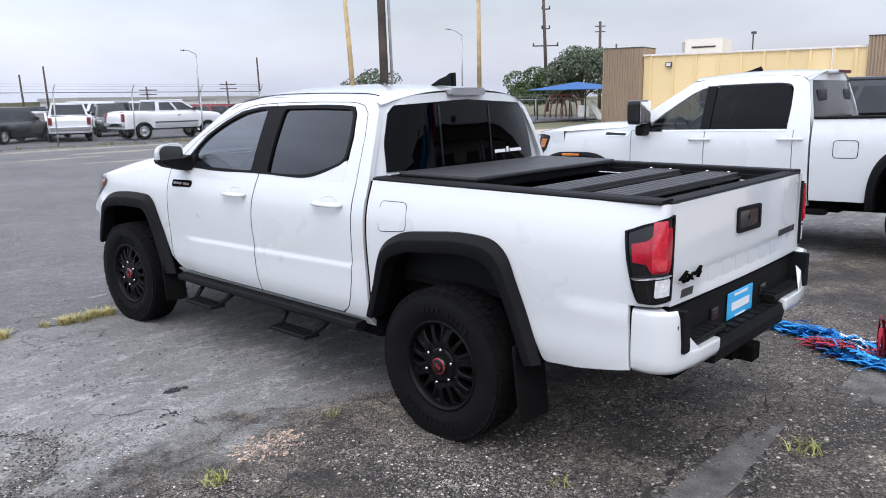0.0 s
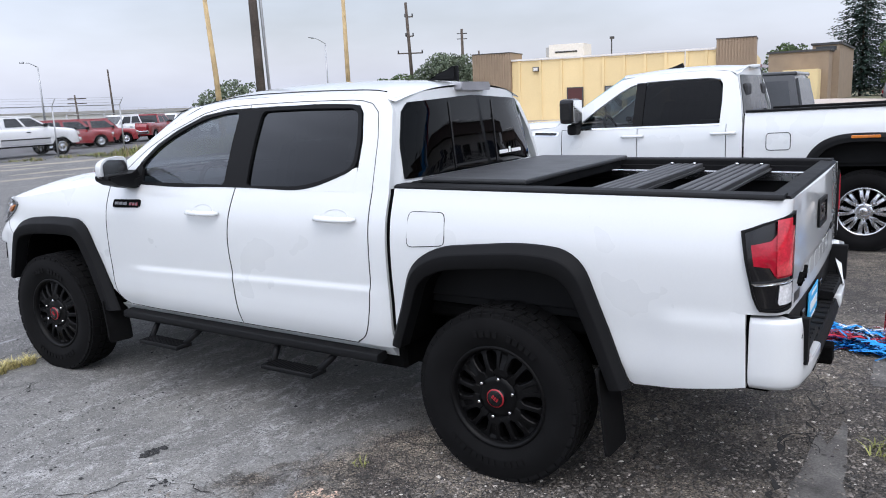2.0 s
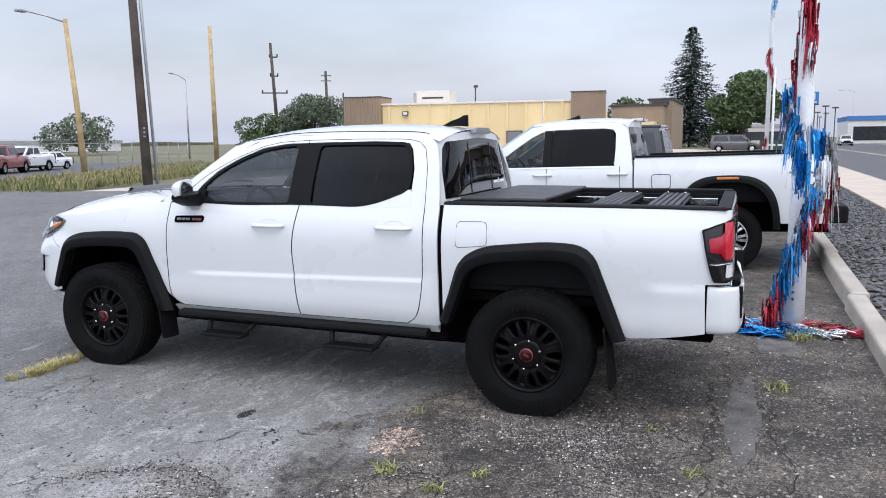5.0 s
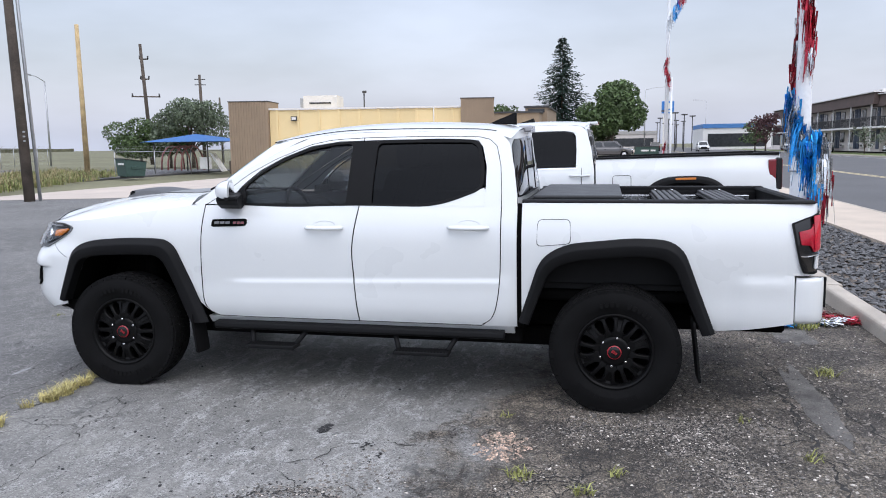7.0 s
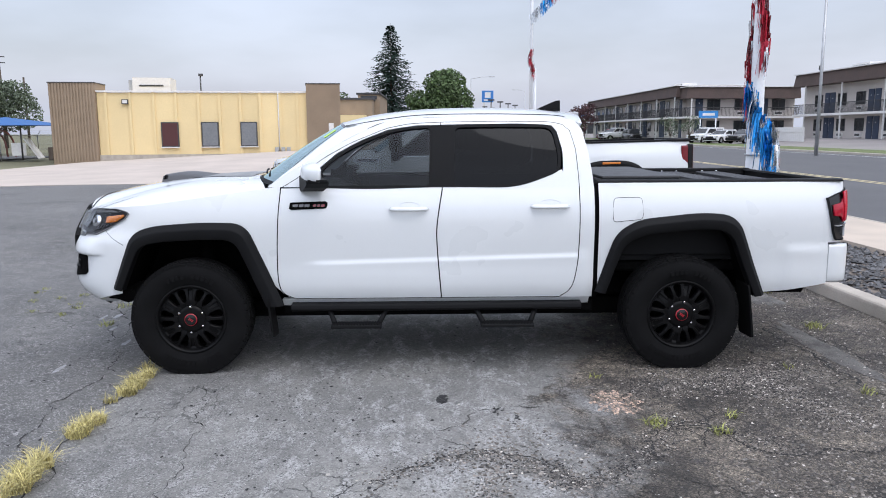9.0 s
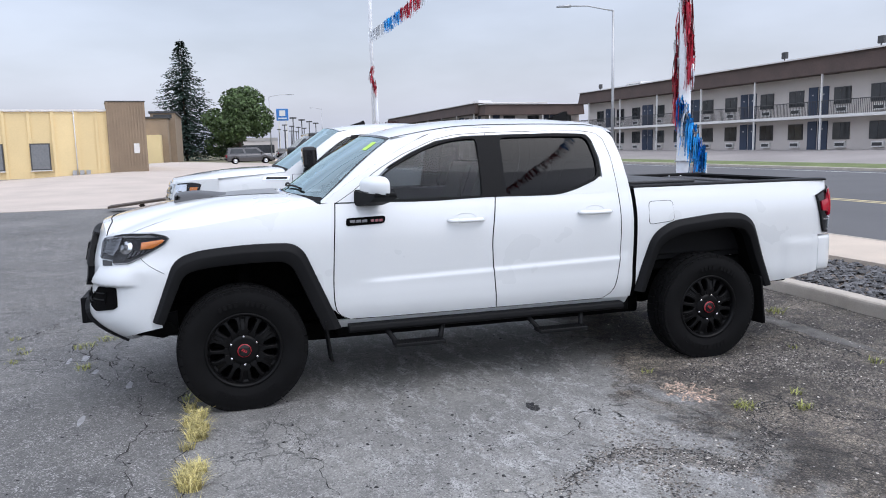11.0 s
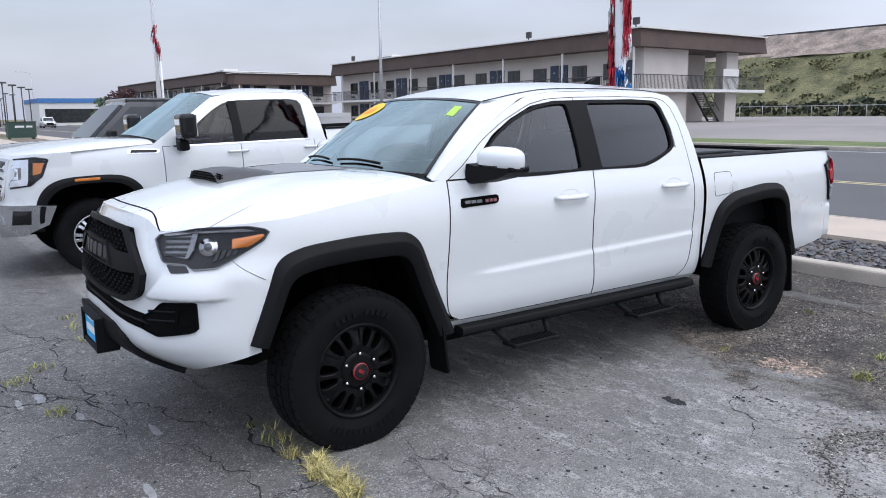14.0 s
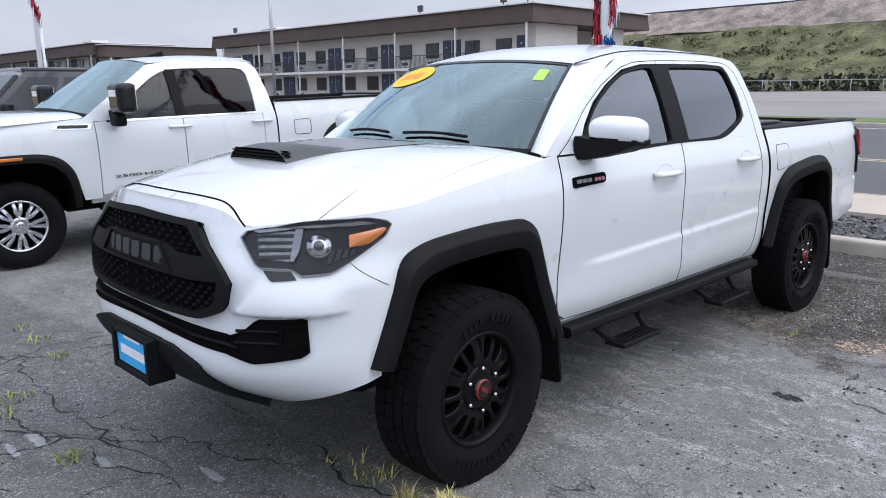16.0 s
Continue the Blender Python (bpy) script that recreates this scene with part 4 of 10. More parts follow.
    while z < 1.055:
        lim = 61 + 5 * smooth01((z - 0.92) / 0.13) if z > 0.86 else 61.5 + (0.86 - z) * 75
        for k in range(-9, 10):
            a = 90 + (k + 0.5 * odd) * 3.2
            if abs(a - 90) < 90 - lim - 1.5 and not (0.868 < z < 0.962):
                c = nose_point(a, z)
                n = -normal_at(nose_point, a, z)
                s = (nose_point(a + 1, z) - nose_point(a - 1, z)).normalized()
                vs = [bm.verts.new(c + s * dx + Vector((0, 0, dz)) + n * dn) for dn in (0.008, 0.021) for dx, dz in ((-0.011, -0.0035), (0.011, -0.0035), (0.007, 0.0045), (-0.007, 0.0045))]
                for f in ((4, 5, 6, 7), (0, 1, 5, 4), (1, 2, 6, 5), (2, 3, 7, 6), (3, 0, 4, 7)):
                    bm.faces.new([vs[i] for i in f])
        z, odd = z + 0.0175, 1 - odd
    bmesh.ops.recalc_face_normals(bm, faces=bm.faces[:])
    tagged(part("grille_mesh", bm, PLASTIC, g), kind="stuff")
    bar = resample([(60.5, 0.887), (72, 0.880), (108, 0.880), (119.5, 0.887), (118.7, 0.951), (102.6, 0.957), (101.2, 0.985), (78.8, 0.985), (77.4, 0.957), (61.3, 0.951)], 40, True)
    cb = part("grille_bar", patch(nose_point, bar, 0.030, 0.025, sign=-1, rings=4), PLASTIC, g)
    plate = resample([(79.3, 0.888), (100.7, 0.888), (100.2, 0.984), (79.8, 0.984)], 32, True)
    part("badge_frame", band(nose_point, plate, shrink(plate, 0.94, 0.84, (90, 0.933)), 0.040, 0.012, sign=-1, across=1), PLASTIC, cb)
    for k in range(6):
        x = -0.200 + 0.080 * k
        face = lambda u, z: Vector((u, nose_point(90, z).y - 0.35 * u * u, z))
        part("letter_block", patch(face, rounded([(x - 0.029, 0.908), (x + 0.029, 0.908), (x + 0.029, 0.964), (x - 0.029, 0.964)], 0.010, 2), 0.042, 0.012, sign=-1, rings=2), GREYMARK, cb, "grey raised letter shape")

    # slot, fog pockets, lower guard, plate
    slot = [(122, 0.712), (118, 0.712), (90, 0.722), (62, 0.712), (56, 0.70), (50, 0.64), (68, 0.652), (90, 0.672), (112, 0.652), (130, 0.64), (124, 0.70)]
    part("lower_intake", patch(nose_point, resample(slot, 48, True), 0.006, 0.01, sign=-1), DARKVOID, t, "black lower intake slot")
    part("intake_bar", patch(nose_point, resample([(56, 0.672), (90, 0.690), (124, 0.672), (124, 0.684), (90, 0.702), (56, 0.684)], 30, True), 0.016, 0.012, sign=-1, rings=2), PLASTIC, t)
    for side_sign in (0, 1):
        fm = (lambda pts: pts) if not side_sign else mirror_a
        fog = fm([(62, 0.700), (55.0, 0.735), (50.6, 0.774), (34.6, 0.780), (32.4, 0.772), (31.6, 0.668), (34, 0.650), (50.5, 0.626), (62, 0.652)])
        fog = resample(fog, 40, True)
        pk = part("fog_pocket", patch(nose_point, fog, 0.005, 0.01, sign=-1), DARKVOID, t, "black fog lamp pocket")
        cen = (sum(p[0] for p in fog) / 40, sum(p[1] for p in fog) / 40)
        part("pocket_rim", band(nose_point, fog, shrink(fog, 0.93, 0.92, cen), 0.010, 0.012, sign=-1, across=1), DARKVOID, pk)
        for zz in (0.69, 0.73):
            part("pocket_fin", patch(nose_point, fm([(58, zz - 0.006), (43, zz + 0.004), (43, zz + 0.012), (58, zz + 0.004)]), 0.010, 0.006, sign=-1, rings=2), PLASTIC, pk)
        part("fog_lamp_frame", band(nose_point, fm([(43, 0.668), (33.2, 0.680), (33.6, 0.764), (42.6, 0.756)]), fm([(41.6, 0.680), (34.2, 0.690), (34.6, 0.754), (41.2, 0.746)]), 0.010, 0.012, sign=-1, across=1), DARKVOID, pk)
        # head lamp
        lamp = fm([(54.5, 1.026), (53.2, 1.046), (46, 1.062), (37.4, 1.082), (31, 1.088), (17.0, 1.090), (10.4, 1.075), (8.6, 1.058), (9.0, 1.034), (19.2, 0.948), (24.6, 0.918), (35, 0.912), (38, 0.933), (49.4, 0.936), (52.0, 0.98)])
        lamp = resample(lamp, 60, True)
        hl = part("headlight", patch(nose_point, lamp, 0.003, 0.012, sign=-1), surface("smoked_lamp_housing", (0.010, 0.010, 0.011), 0.3, vary=0.35, scale=9, bump=0, spec=0.3), t, "black headlight housing")
        cl = (sum(p[0] for p in lamp) / 60, sum(p[1] for p in lamp) / 60)
        part("lamp_rim", band(nose_point, lamp, shrink(lamp, 0.975, 0.965, cl), 0.012, 0.012, sign=-1, across=1), surface("grey_lens_edge", (0.12, 0.12, 0.125), 0.2, vary=0.1, bump=0, coat=1.0), hl)
        part("lamp_notch", patch(nose_point, resample(fm([(47.6, 0.932), (38.3, 0.930), (36.4, 0.906), (45.2, 0.900)]), 24, True), 0.005, 0.01, sign=-1, rings=2), GLOSSBLACK, hl)
        part("lens", patch(nose_point, shrink(lamp, 0.97, 0.95, cl), 0.030, 0.0, sign=-1, crown=0.006, rings=6), CLEARLENS, hl, "clear headlight lens")
        part("turn_signal", patch(nose_point, resample(fm([(22.4, 1.034), (10.6, 1.053), (10.6, 1.040), (15.5, 1.002), (21.8, 0.994)]), 24, True), 0.016, 0.010, sign=-1, rings=3, crown=0.005), AMBER, hl, "amber turn signal")
        ca, cz, rr = (30.7 if not side_sign else 149.3), 1.003, 0.040
        c = nose_point(ca, cz)
        n = -normal_at(nose_point, ca, cz)
        bm = bmesh.new()
        add_tube(bm, [c + n * 0.003, c + n * 0.016, c + n * 0.018, c + n * 0.006], [rr, rr, rr * 0.90, rr * 0.84], 32, caps=False)
        part("reflector", bm, CHROME, hl, "chrome lamp ring")
        bm = bmesh.new()
        add_tube(bm, [c + n * 0.004, c + n * 0.008, c + n * 0.006], [rr * 0.86, rr * 0.80, rr * 0.5], 28)
        part("projector_bowl", bm, GLOSSBLACK, hl)
        bm = bmesh.new()
        bmesh.ops.create_uvsphere(bm, u_segments=20, v_segments=10, radius=rr * 0.56)
        for v in bm.verts:
            v.co = c + n * 0.004 + v.co
        part("bulb_lens", bm, surface("projector_lens", (0.05, 0.053, 0.058), 0.05, vary=0.2, bump=0, coat=1.0), hl, "smoky projector lens", smooth=True)
        # faceted reflector by the grille, a bright blade, and the black bezel under them
        part("reflector_bowl", patch(nose_point, resample(fm([(48.5, 0.965), (38.5, 0.958), (38.0, 1.055), (49.5, 1.040)]), 24, True), 0.006, 0.004, sign=-1, rings=3), surface("smoked_reflector", (0.16, 0.165, 0.17), 0.22, 0.7, vary=0.5, scale=25, bump=0), hl, "smoked reflector")
        part("lamp_blade", patch(nose_point, resample(fm([(38.2, 1.058), (36.0, 1.060), (36.2, 0.985), (37.4, 0.955), (38.6, 0.957)]), 24, True), 0.015, 0.012, sign=-1, rings=2), surface("satin_lamp_blade", (0.17, 0.172, 0.178), 0.25, 0.8, vary=0.15, bump=0), hl, "satin silver blade")
        part("lamp_brow", patch(nose_point, resample(fm([(50.5, 1.047), (37.5, 1.067), (19.0, 1.080), (14.0, 1.066), (19.0, 1.072), (37.5, 1.058), (50.3, 1.038)]), 40, True), 0.018, 0.010, sign=-1, rings=2), surface("grey_lamp_brow", (0.17, 0.17, 0.175), 0.25, vary=0.1, bump=0, coat=1.0), hl, "grey light strip")
        for k in range(4):
            z0 = 0.962 + 0.022 * k
            part("lamp_fin", patch(nose_point, fm([(48.4 + 0.3 * k, z0), (38.8, z0 + 0.004), (38.8, z0 + 0.014), (48.6 + 0.3 * k, z0 + 0.010)]), 0.013, 0.008, sign=-1, rings=2), GLOSSBLACK, hl)
        for k in range(5):
            a0 = 27.0 - 2.2 * k
            part("lamp_step", patch(nose_point, fm([(a0, 0.944 + 0.008 * k), (a0 - 1.5, 0.950 + 0.008 * k), (a0 - 1.5, 0.990), (a0, 0.990)]), 0.010, 0.006, sign=-1, rings=2), GLOSSBLACK, hl)
    guard = [(59, 0.410), (63, 0.450), (66, 0.510), (70, 0.590), (80, 0.628), (90, 0.632), (90, 0.492), (76, 0.480), (66, 0.430), (61, 0.408)]
    guard = resample(guard[:6] + mirror_a(guard[:5]) + mirror_a(guard[7:]) + guard[6:], 70, True)
    part("bumper_guard", patch(nose_point, guard, 0.026, 0.10, sign=-1, rings=4), PLASTIC, t, "black plastic lower bumper guard")
    pb = part("plate_bracket", box(-0.205, 0.111, 4.12, 4.205, 0.462, 0.632, 0.012, 2), PLASTIC, t)
    for dims in ((-0.205, -0.183, 4.198, 4.226, 0.464, 0.630), (0.089, 0.111, 4.198, 4.226, 0.464, 0.630), (-0.184, 0.090, 4.198, 4.224, 0.464, 0.489), (-0.184, 0.090, 4.198, 4.224, 0.613, 0.630)):
        part("plate_frame", box(*dims, 0.003), PLASTIC, pb)
    pl = part("number_plate", box(-0.185, 0.091, 4.200, 4.212, 0.490, 0.612, 0.004), BLUEPLATE, pb, "blue dealer plate in a black frame")
    for z0, z1, w in ((0.600, 0.614, 0.07), (0.536, 0.572, 0.105), (0.482, 0.490, 0.06)):
        part("plate_bar", box(-w - 0.047, w - 0.047, 4.210, 4.2145, z0 - 0.004, z1 - 0.006), WHITEMARK, pl, "white bar of lettering")
    part("valance", prism([(3.62, 0.40), (3.93, 0.43), (3.98, 0.50), (3.62, 0.56)], "x", -0.52, 0.52), PLASTIC, t)
    part("air_dam", patch(nose_point, [(6, 0.46), (20, 0.42), (40, 0.42), (40, 0.48), (34, 0.485), (20, 0.515), (6, 0.555)], -0.05, 0.02, sign=-1, rings=2), DARKVOID, t)

    # hood scoop and dark decal
    def on_hood(x, y):
        u = min(0.85, abs(x) / 0.81)
        for _ in range(8):
            lo, hi = 0.0, 1.0
            for _ in range(16):
                mid = (lo + hi) / 2
                if hood_point(u, mid).y < y:
                    lo = mid
                else:
                    hi = mid
            p = hood_point(u, lo)
            u = max(0.0, min(0.85, u + (abs(x) - abs(p.x)) / 0.75))
        return Vector((x, y, p.z))
    decal = resample([(-0.20, 3.44), (0.20, 3.44), (0.30, 3.12), (0.33, 2.93), (0.0, 2.94), (-0.33, 2.93), (-0.30, 3.12)], 40, True)
    part("hood_decal", patch(on_hood, decal, 0.003, 0.0, rings=6), surface("charcoal_decal", (0.17, 0.172, 0.178), 0.32, vary=0.06, spec=0.8), t, "charcoal matt decal on the hood")
    bm = bmesh.new()
    ys2 = list(lin(3.20, 3.61, 14))
    rows2 = []
    for y in ys2:
        k = smooth01((y - 3.20) / 0.34)
        row = []
        for x in lin(-0.225, 0.225, 17):
            q = abs(x) / 0.225
            row.append(bm.verts.new(on_hood(x, y) + Vector((0, 0, -0.004 + 0.052 * k * (1 - q ** 6)))))
        rows2.append(row)
    for a, b in zip(rows2, rows2[1:]):
        for i in range(16):
            bm.faces.new((a[i], a[i + 1], b[i + 1], b[i])).smooth = True
    sc = part("hood_scoop", bm, surface("matt_black_scoop", (0.045, 0.046, 0.049), 0.42, vary=0.08), t, "matt black hood scoop")
    part("scoop_mouth", patch(lambda x, z: Vector((x, 3.595 - 0.1 * (z - 1.18), on_hood(x, 3.58).z + (z - 1.18))), [(-0.21, 1.178), (0.21, 1.178), (0.20, 1.222), (-0.20, 1.222)], 0.002, 0.01, rings=2, sign=-1), DARKVOID, sc)
    for k in range(3):
        z = 0.008 + 0.013 * k
        part("scoop_slat", box(-0.205, 0.205, 3.575, 3.604, on_hood(0, 3.59).z - 0.006 + z, on_hood(0, 3.59).z + z), PLASTIC, sc)

    # doors, sill
    def panel(yl, yr, zb, zt, nu=28, nv=74):
        def fn(u, v):
            z = zb + (zt - zb) * v
            y0, y1 = yl(z), yr(z)
            y = y0 + (y1 - y0) * u
            return side_point(y, z)
        return grid(fn, list(lin(0, 1, nu)), list(lin(0, 1, nv)), 0.03, (1, 0, 0))
    rear_e = curve1([(0.48, 1.59), (0.81, 1.616), (0.96, 1.618), (1.215, 1.580)])
    back_e = curve1([(0.485, 0.80), (0.52, 0.745), (0.60, 0.708), (0.80, 0.682), (1.215, 0.678)])
    doors = []
    for nm, a, b in (("front_door", lambda z: rear_e(z) + 0.004, lambda z: front_e(z) - 0.002), ("rear_door", lambda z: back_e(z) + 0.004, lambda z: rear_e(z) - 0.004)):
        doors.append(both(nm, panel(a, b, 0.482, 1.213), PAINT, t)[0])
    both("cab_side", grid(lambda u, v: side_point(0.582 + (back_e(0.478 + 0.735 * v) - 0.582) * u, 0.478 + 0.735 * v), list(lin(0, 0.985, 8)), list(lin(0, 1, 20)), 0.03, (1, 0, 0)), PAINT, t)
    both("sill", grid(lambda u, v: Vector((-(side_low(0.44) - 0.02 + 0.045 * v), 0.60 + 2.05 * u, 0.425 + 0.052 * v)), list(lin(0, 1, 20)), list(lin(0, 1, 5)), 0.05, (1, 0, 0)), PAINT, t)

    # glasshouse
    fglass = [(2.352, 1.222), (2.385, 1.26), (2.375, 1.325), (2.261, 1.423), (2.10, 1.508), (1.927, 1.575), (1.78, 1.600), (1.650, 1.608), (1.655, 1.40), (1.662, 1.222)]
    rglass = [(1.512, 1.222), (1.505, 1.42), (1.498, 1.608), (1.18, 1.612), (0.875, 1.606), (0.838, 1.580), (0.806, 1.44), (0.812, 1.335), (0.845, 1.308), (1.0, 1.255), (1.133, 1.226), (1.30, 1.222)]
    outer = [(2.722, 1.222), (2.60, 1.305), (2.45, 1.395), (2.28, 1.492), (2.10, 1.585), (1.95, 1.645), (1.75, 1.668), (1.4, 1.674), (1.0, 1.672), (0.80, 1.666), (0.70, 1.648), (0.648, 1.60), (0.612, 1.45), (0.590, 1.30), (0.583, 1.213)]
    inner = [(2.47, 1.222), (2.43, 1.29), (2.385, 1.345), (2.275, 1.438), (2.12, 1.52), (1.94, 1.590), (1.75, 1.618), (1.4, 1.625), (1.0, 1.624), (0.845, 1.615), (0.812, 1.575), (0.780, 1.45), (0.780, 1.32), (0.790, 1.26), (0.80, 1.213)]
    both("roof_pillar_frame", band(side_point, resample(outer, 90), resample(inner, 90), 0.0, 0.03, closed=False, sign=-1, across=5), PAINT, t)
    both("window_corner", patch(side_point, resample([(0.785, 1.212), (1.15, 1.212), (1.13, 1.214), (1.0, 1.243), (0.845, 1.296), (0.800, 1.325), (0.783, 1.325)], 36, True), 0.001, 0.012, sign=-1, rings=3), PAINT, t)
    both("belt_panel", grid(lambda u, v: side_point(0.79 + (2.40 - 0.79) * u, 1.212 + 0.006 * v), list(lin(0, 1, 20)), [0, 1]), PAINT, t)
    fglass = rounded(fglass, [0.01, 0.03, 0.06, 0.2, 0.2, 0.2, 0.2, 0.03, 0.0, 0.015], 3)
    rglass = rounded(rglass, [0.015, 0.0, 0.03, 0.2, 0.05, 0.05, 0.1, 0.06, 0.05, 0.2, 0.2, 0.2], 3)
    for gl, mt in ((fglass, TINT), (rglass, PRIVACY)):
        both("side_window", patch(side_point, resample(gl, 64, True), -0.012, 0.0, sign=-1, rings=5), mt, t, "tinted side window")
        cen = (sum(p[0] for p in gl) / len(gl), sum(p[1] for p in gl) / len(gl))
        gr = resample(gl, 80, True)
        big = []
        for y, z in gr:
            d = Vector((y - cen[0], z - cen[1]))
            d = d * (1 + 0.016 / d.length)
            big.append((cen[0] + d.x, max(1.207, cen[1] + d.y)))
        small = [(cen[0] + (y - cen[0]) * 0.982, cen[1] + (z - cen[1]) * 0.972) for y, z in gr]
        both("window_seal", band(side_point, big, small, 0.002, 0.016, sign=-1, across=1), PLASTIC, t)
    both("pillar_cover", grid(lambda u, v: side_point(1.500 + (0.165 - 0.012 * v) * u, 1.216 + 0.40 * v) + Vector((-0.003, 0, 0)), list(lin(0, 1, 6)), list(lin(0, 1, 10)), 0.01, (1, 0, 0)), PLASTIC, t, "black pillar cover")
    both("quarter_pane", patch(side_point, resample([(2.47, 1.222), (2.435, 1.285), (2.385, 1.335), (2.36, 1.30), (2.352, 1.222)], 24, True), 0.003, 0.02, sign=-1, rings=3), PLASTIC, t)
    # dark shut lines round the doors' upper frames and along their edges
    def seam(pts, r=0.0025):
        bm = bmesh.new()
        add_tube(bm, [side_point(y, z) + Vector((0.0012, 0, 0)) for y, z in resample(pts, 40)], r, 6)
        return bm
    both("door_seam", seam([(2.636, 1.215), (2.52, 1.285), (2.36, 1.408), (2.18, 1.506), (1.95, 1.598), (1.80, 1.628), (1.58, 1.638), (1.2, 1.642), (0.86, 1.638), (0.775, 1.622), (0.722, 1.575), (0.692, 1.45), (0.682, 1.30), (0.679, 1.213)]), DARKVOID, t)
    both("door_seam", seam([(1.580, 1.213), (1.583, 1.45), (1.588, 1.636)]), DARKVOID, t)
    for fe, z0 in ((rear_e, 0.484), (front_e, 0.482), (back_e, 0.488)):
        both("door_seam", seam([(fe(z), z) for z in lin(z0, 1.214, 30)], 0.0028), DARKVOID, t)
    both("sill_seam", seam([(0.80 + 1.76 * k / 20, 0.480) for k in range(21)], 0.0024), DARKVOID, t)
    both("cab_gap", grid(lambda u, v: side_point(0.546 + 0.038 * u, 0.47 + 0.76 * v) + Vector((0.016, 0, 0)), [0, 1], list(lin(0, 1, 20)), 0.03, (1, 0, 0)), DARKVOID, t)
    bm = bmesh.new()
    seam_v = curve1([(0.0, 0.955), (0.15, 0.955), (0.25, 0.958), (0.29, 0.966), (0.34, 0.982), (0.40, 1.0)])
    add_tube(bm, [(lambda p: Vector((math.copysign(p.x, u), p.y, p.z + 0.0005)))(hood_point(abs(u), seam_v(abs(u)))) for u in lin(-0.40, 0.40, 61)], 0.0036, 6)
    part("hood_seam", bm, DARKVOID, t)
    edge_u = curve1([(0.74, 0.618), (0.79, 0.623), (1.0, 0.641)])
    bm = bmesh.new()
    add_tube(bm, [hood_point(edge_u(v), v) + Vector((0, 0, 0.0002)) for v in lin(0.76, 1.0, 20)], [0.0002 + 0.0013 * k / 19 for k in range(20)], 6)
    both("hood_seam", bm, DARKVOID, t)
    bm = bmesh.new()
    add_tube(bm, [nose_point(19.5 - 12.6 * k / 10, 0.949 - 0.09 * k / 10) for k in range(11)], 0.0014, 6)
    both("fender_seam", bm, DARKVOID, t)

    # windscreen, roof, back of the cab
    def screen_point(u, v):
        """u across from -1 to 1, v up from 0 to 1."""
        zs = 1.235 + 0.378 * v
        ys_ = 2.690 - 0.465 * v
        xs_ = 0.705 - 0.130 * v
        mid_y, mid_z = 2.895 - 0.605 * v, 1.258 + 0.387 * v
        k = 1 - abs(u) ** 2.4
        return Vector((xs_ * u, ys_ + (mid_y - ys_) * k, zs + (mid_z - zs) * k + 0.018 * math.sin(math.pi * v)))
    outer_z = curve1([(z, y) for y, z in outer[:7]])

    def pillar_point(u, v):
        """The broad windscreen pillar: u from the door's frame to the glass, v up."""
        z = 1.222 + 0.423 * v
        return Vector((-side_low(z), outer_z(z), z)).lerp(screen_point(-1, v), u) + Vector((0, 0.010, 0.006)) * math.sin(math.pi * u)
    both("windscreen_pillar", grid(pillar_point, list(lin(0, 1, 7)), list(lin(0, 1, 24))), PAINT, t)
    part("windscreen", grid(screen_point, list(lin(-1, 1, 25)), list(lin(0, 1, 15))), SCREEN, t, "clear windscreen")
    for side_sign in (-1, 1):
        part("screen_border", grid(lambda u, v: screen_point(side_sign * (0.978 + 0.022 * u), v) + Vector((0, 0.002, 0.003)), [0, 1], list(lin(0, 1, 12))), GLOSSBLACK, t)
    part("screen_border", grid(lambda u, v: screen_point(u, 0.97 + 0.03 * v) + Vector((0, 0.002, 0.003)), list(lin(-1, 1, 20)), [0, 1]), GLOSSBLACK, t)
    part("cowl", grid(lambda u, v: screen_point(u, 0.018 * v) + Vector((0, 0.003 + 0.02 * (1 - v), 0.004 - 0.012 * (1 - v))), list(lin(-1, 1, 24)), [0, 0.5, 1]), PLASTIC, t)

    def roof_point(u, v):
        """u across, v from the screen to the rear edge."""
        y0 = 2.225 + 0.065 * (1 - (abs(u) / 0.91) ** 2.4) if abs(u) < 0.91 else 2.225 - 3.0 * (abs(u) - 0.91)
        y1 = 0.640 - 0.035 * (1 - abs(u) ** 2.4)
        y = y0 + (y1 - y0) * v
        crown = curve1([(0.55, 1.690), (0.75, 1.722), (1.05, 1.742), (1.4, 1.748), (1.75, 1.735), (2.04, 1.703), (2.29, 1.645)])(y)
        edge = curve1([(0.55, 1.60), (0.66, 1.628), (0.78, 1.662), (1.0, 1.671), (1.4, 1.674), (1.75, 1.668), (1.955, 1.643), (2.09, 1.621), (2.30, 1.590)])(y)
        k = abs(u)
        w = side_low(edge)
        return Vector((w * u, y, edge + (crown - edge) * (1 - k ** 2.6)))
    part("roof", grid(roof_point, sorted({*lin(-0.91, 0.91, 33), *lin(0.91, 1, 6), *lin(-1, -0.91, 6)}), list(lin(0, 1, 26))), PAINT, t)
    for s in (-1, 1):
        bm = bmesh.new()
        add_tube(bm, [roof_point(s * 0.90, v) + Vector((0, 0, 0.001)) for v in lin(0.0, 0.93, 26)], 0.0045, 6, squash=0.6)
        part("roof_channel", bm, PLASTIC, t)

    def back_point(x, v):
        zt = 1.640 + 0.048 * (1 - abs(x) ** 2.6)
        z = 1.16 + (zt - 1.16) * v
        p = rear_point(x * (side_low(z) - 0.001), z)
        return p
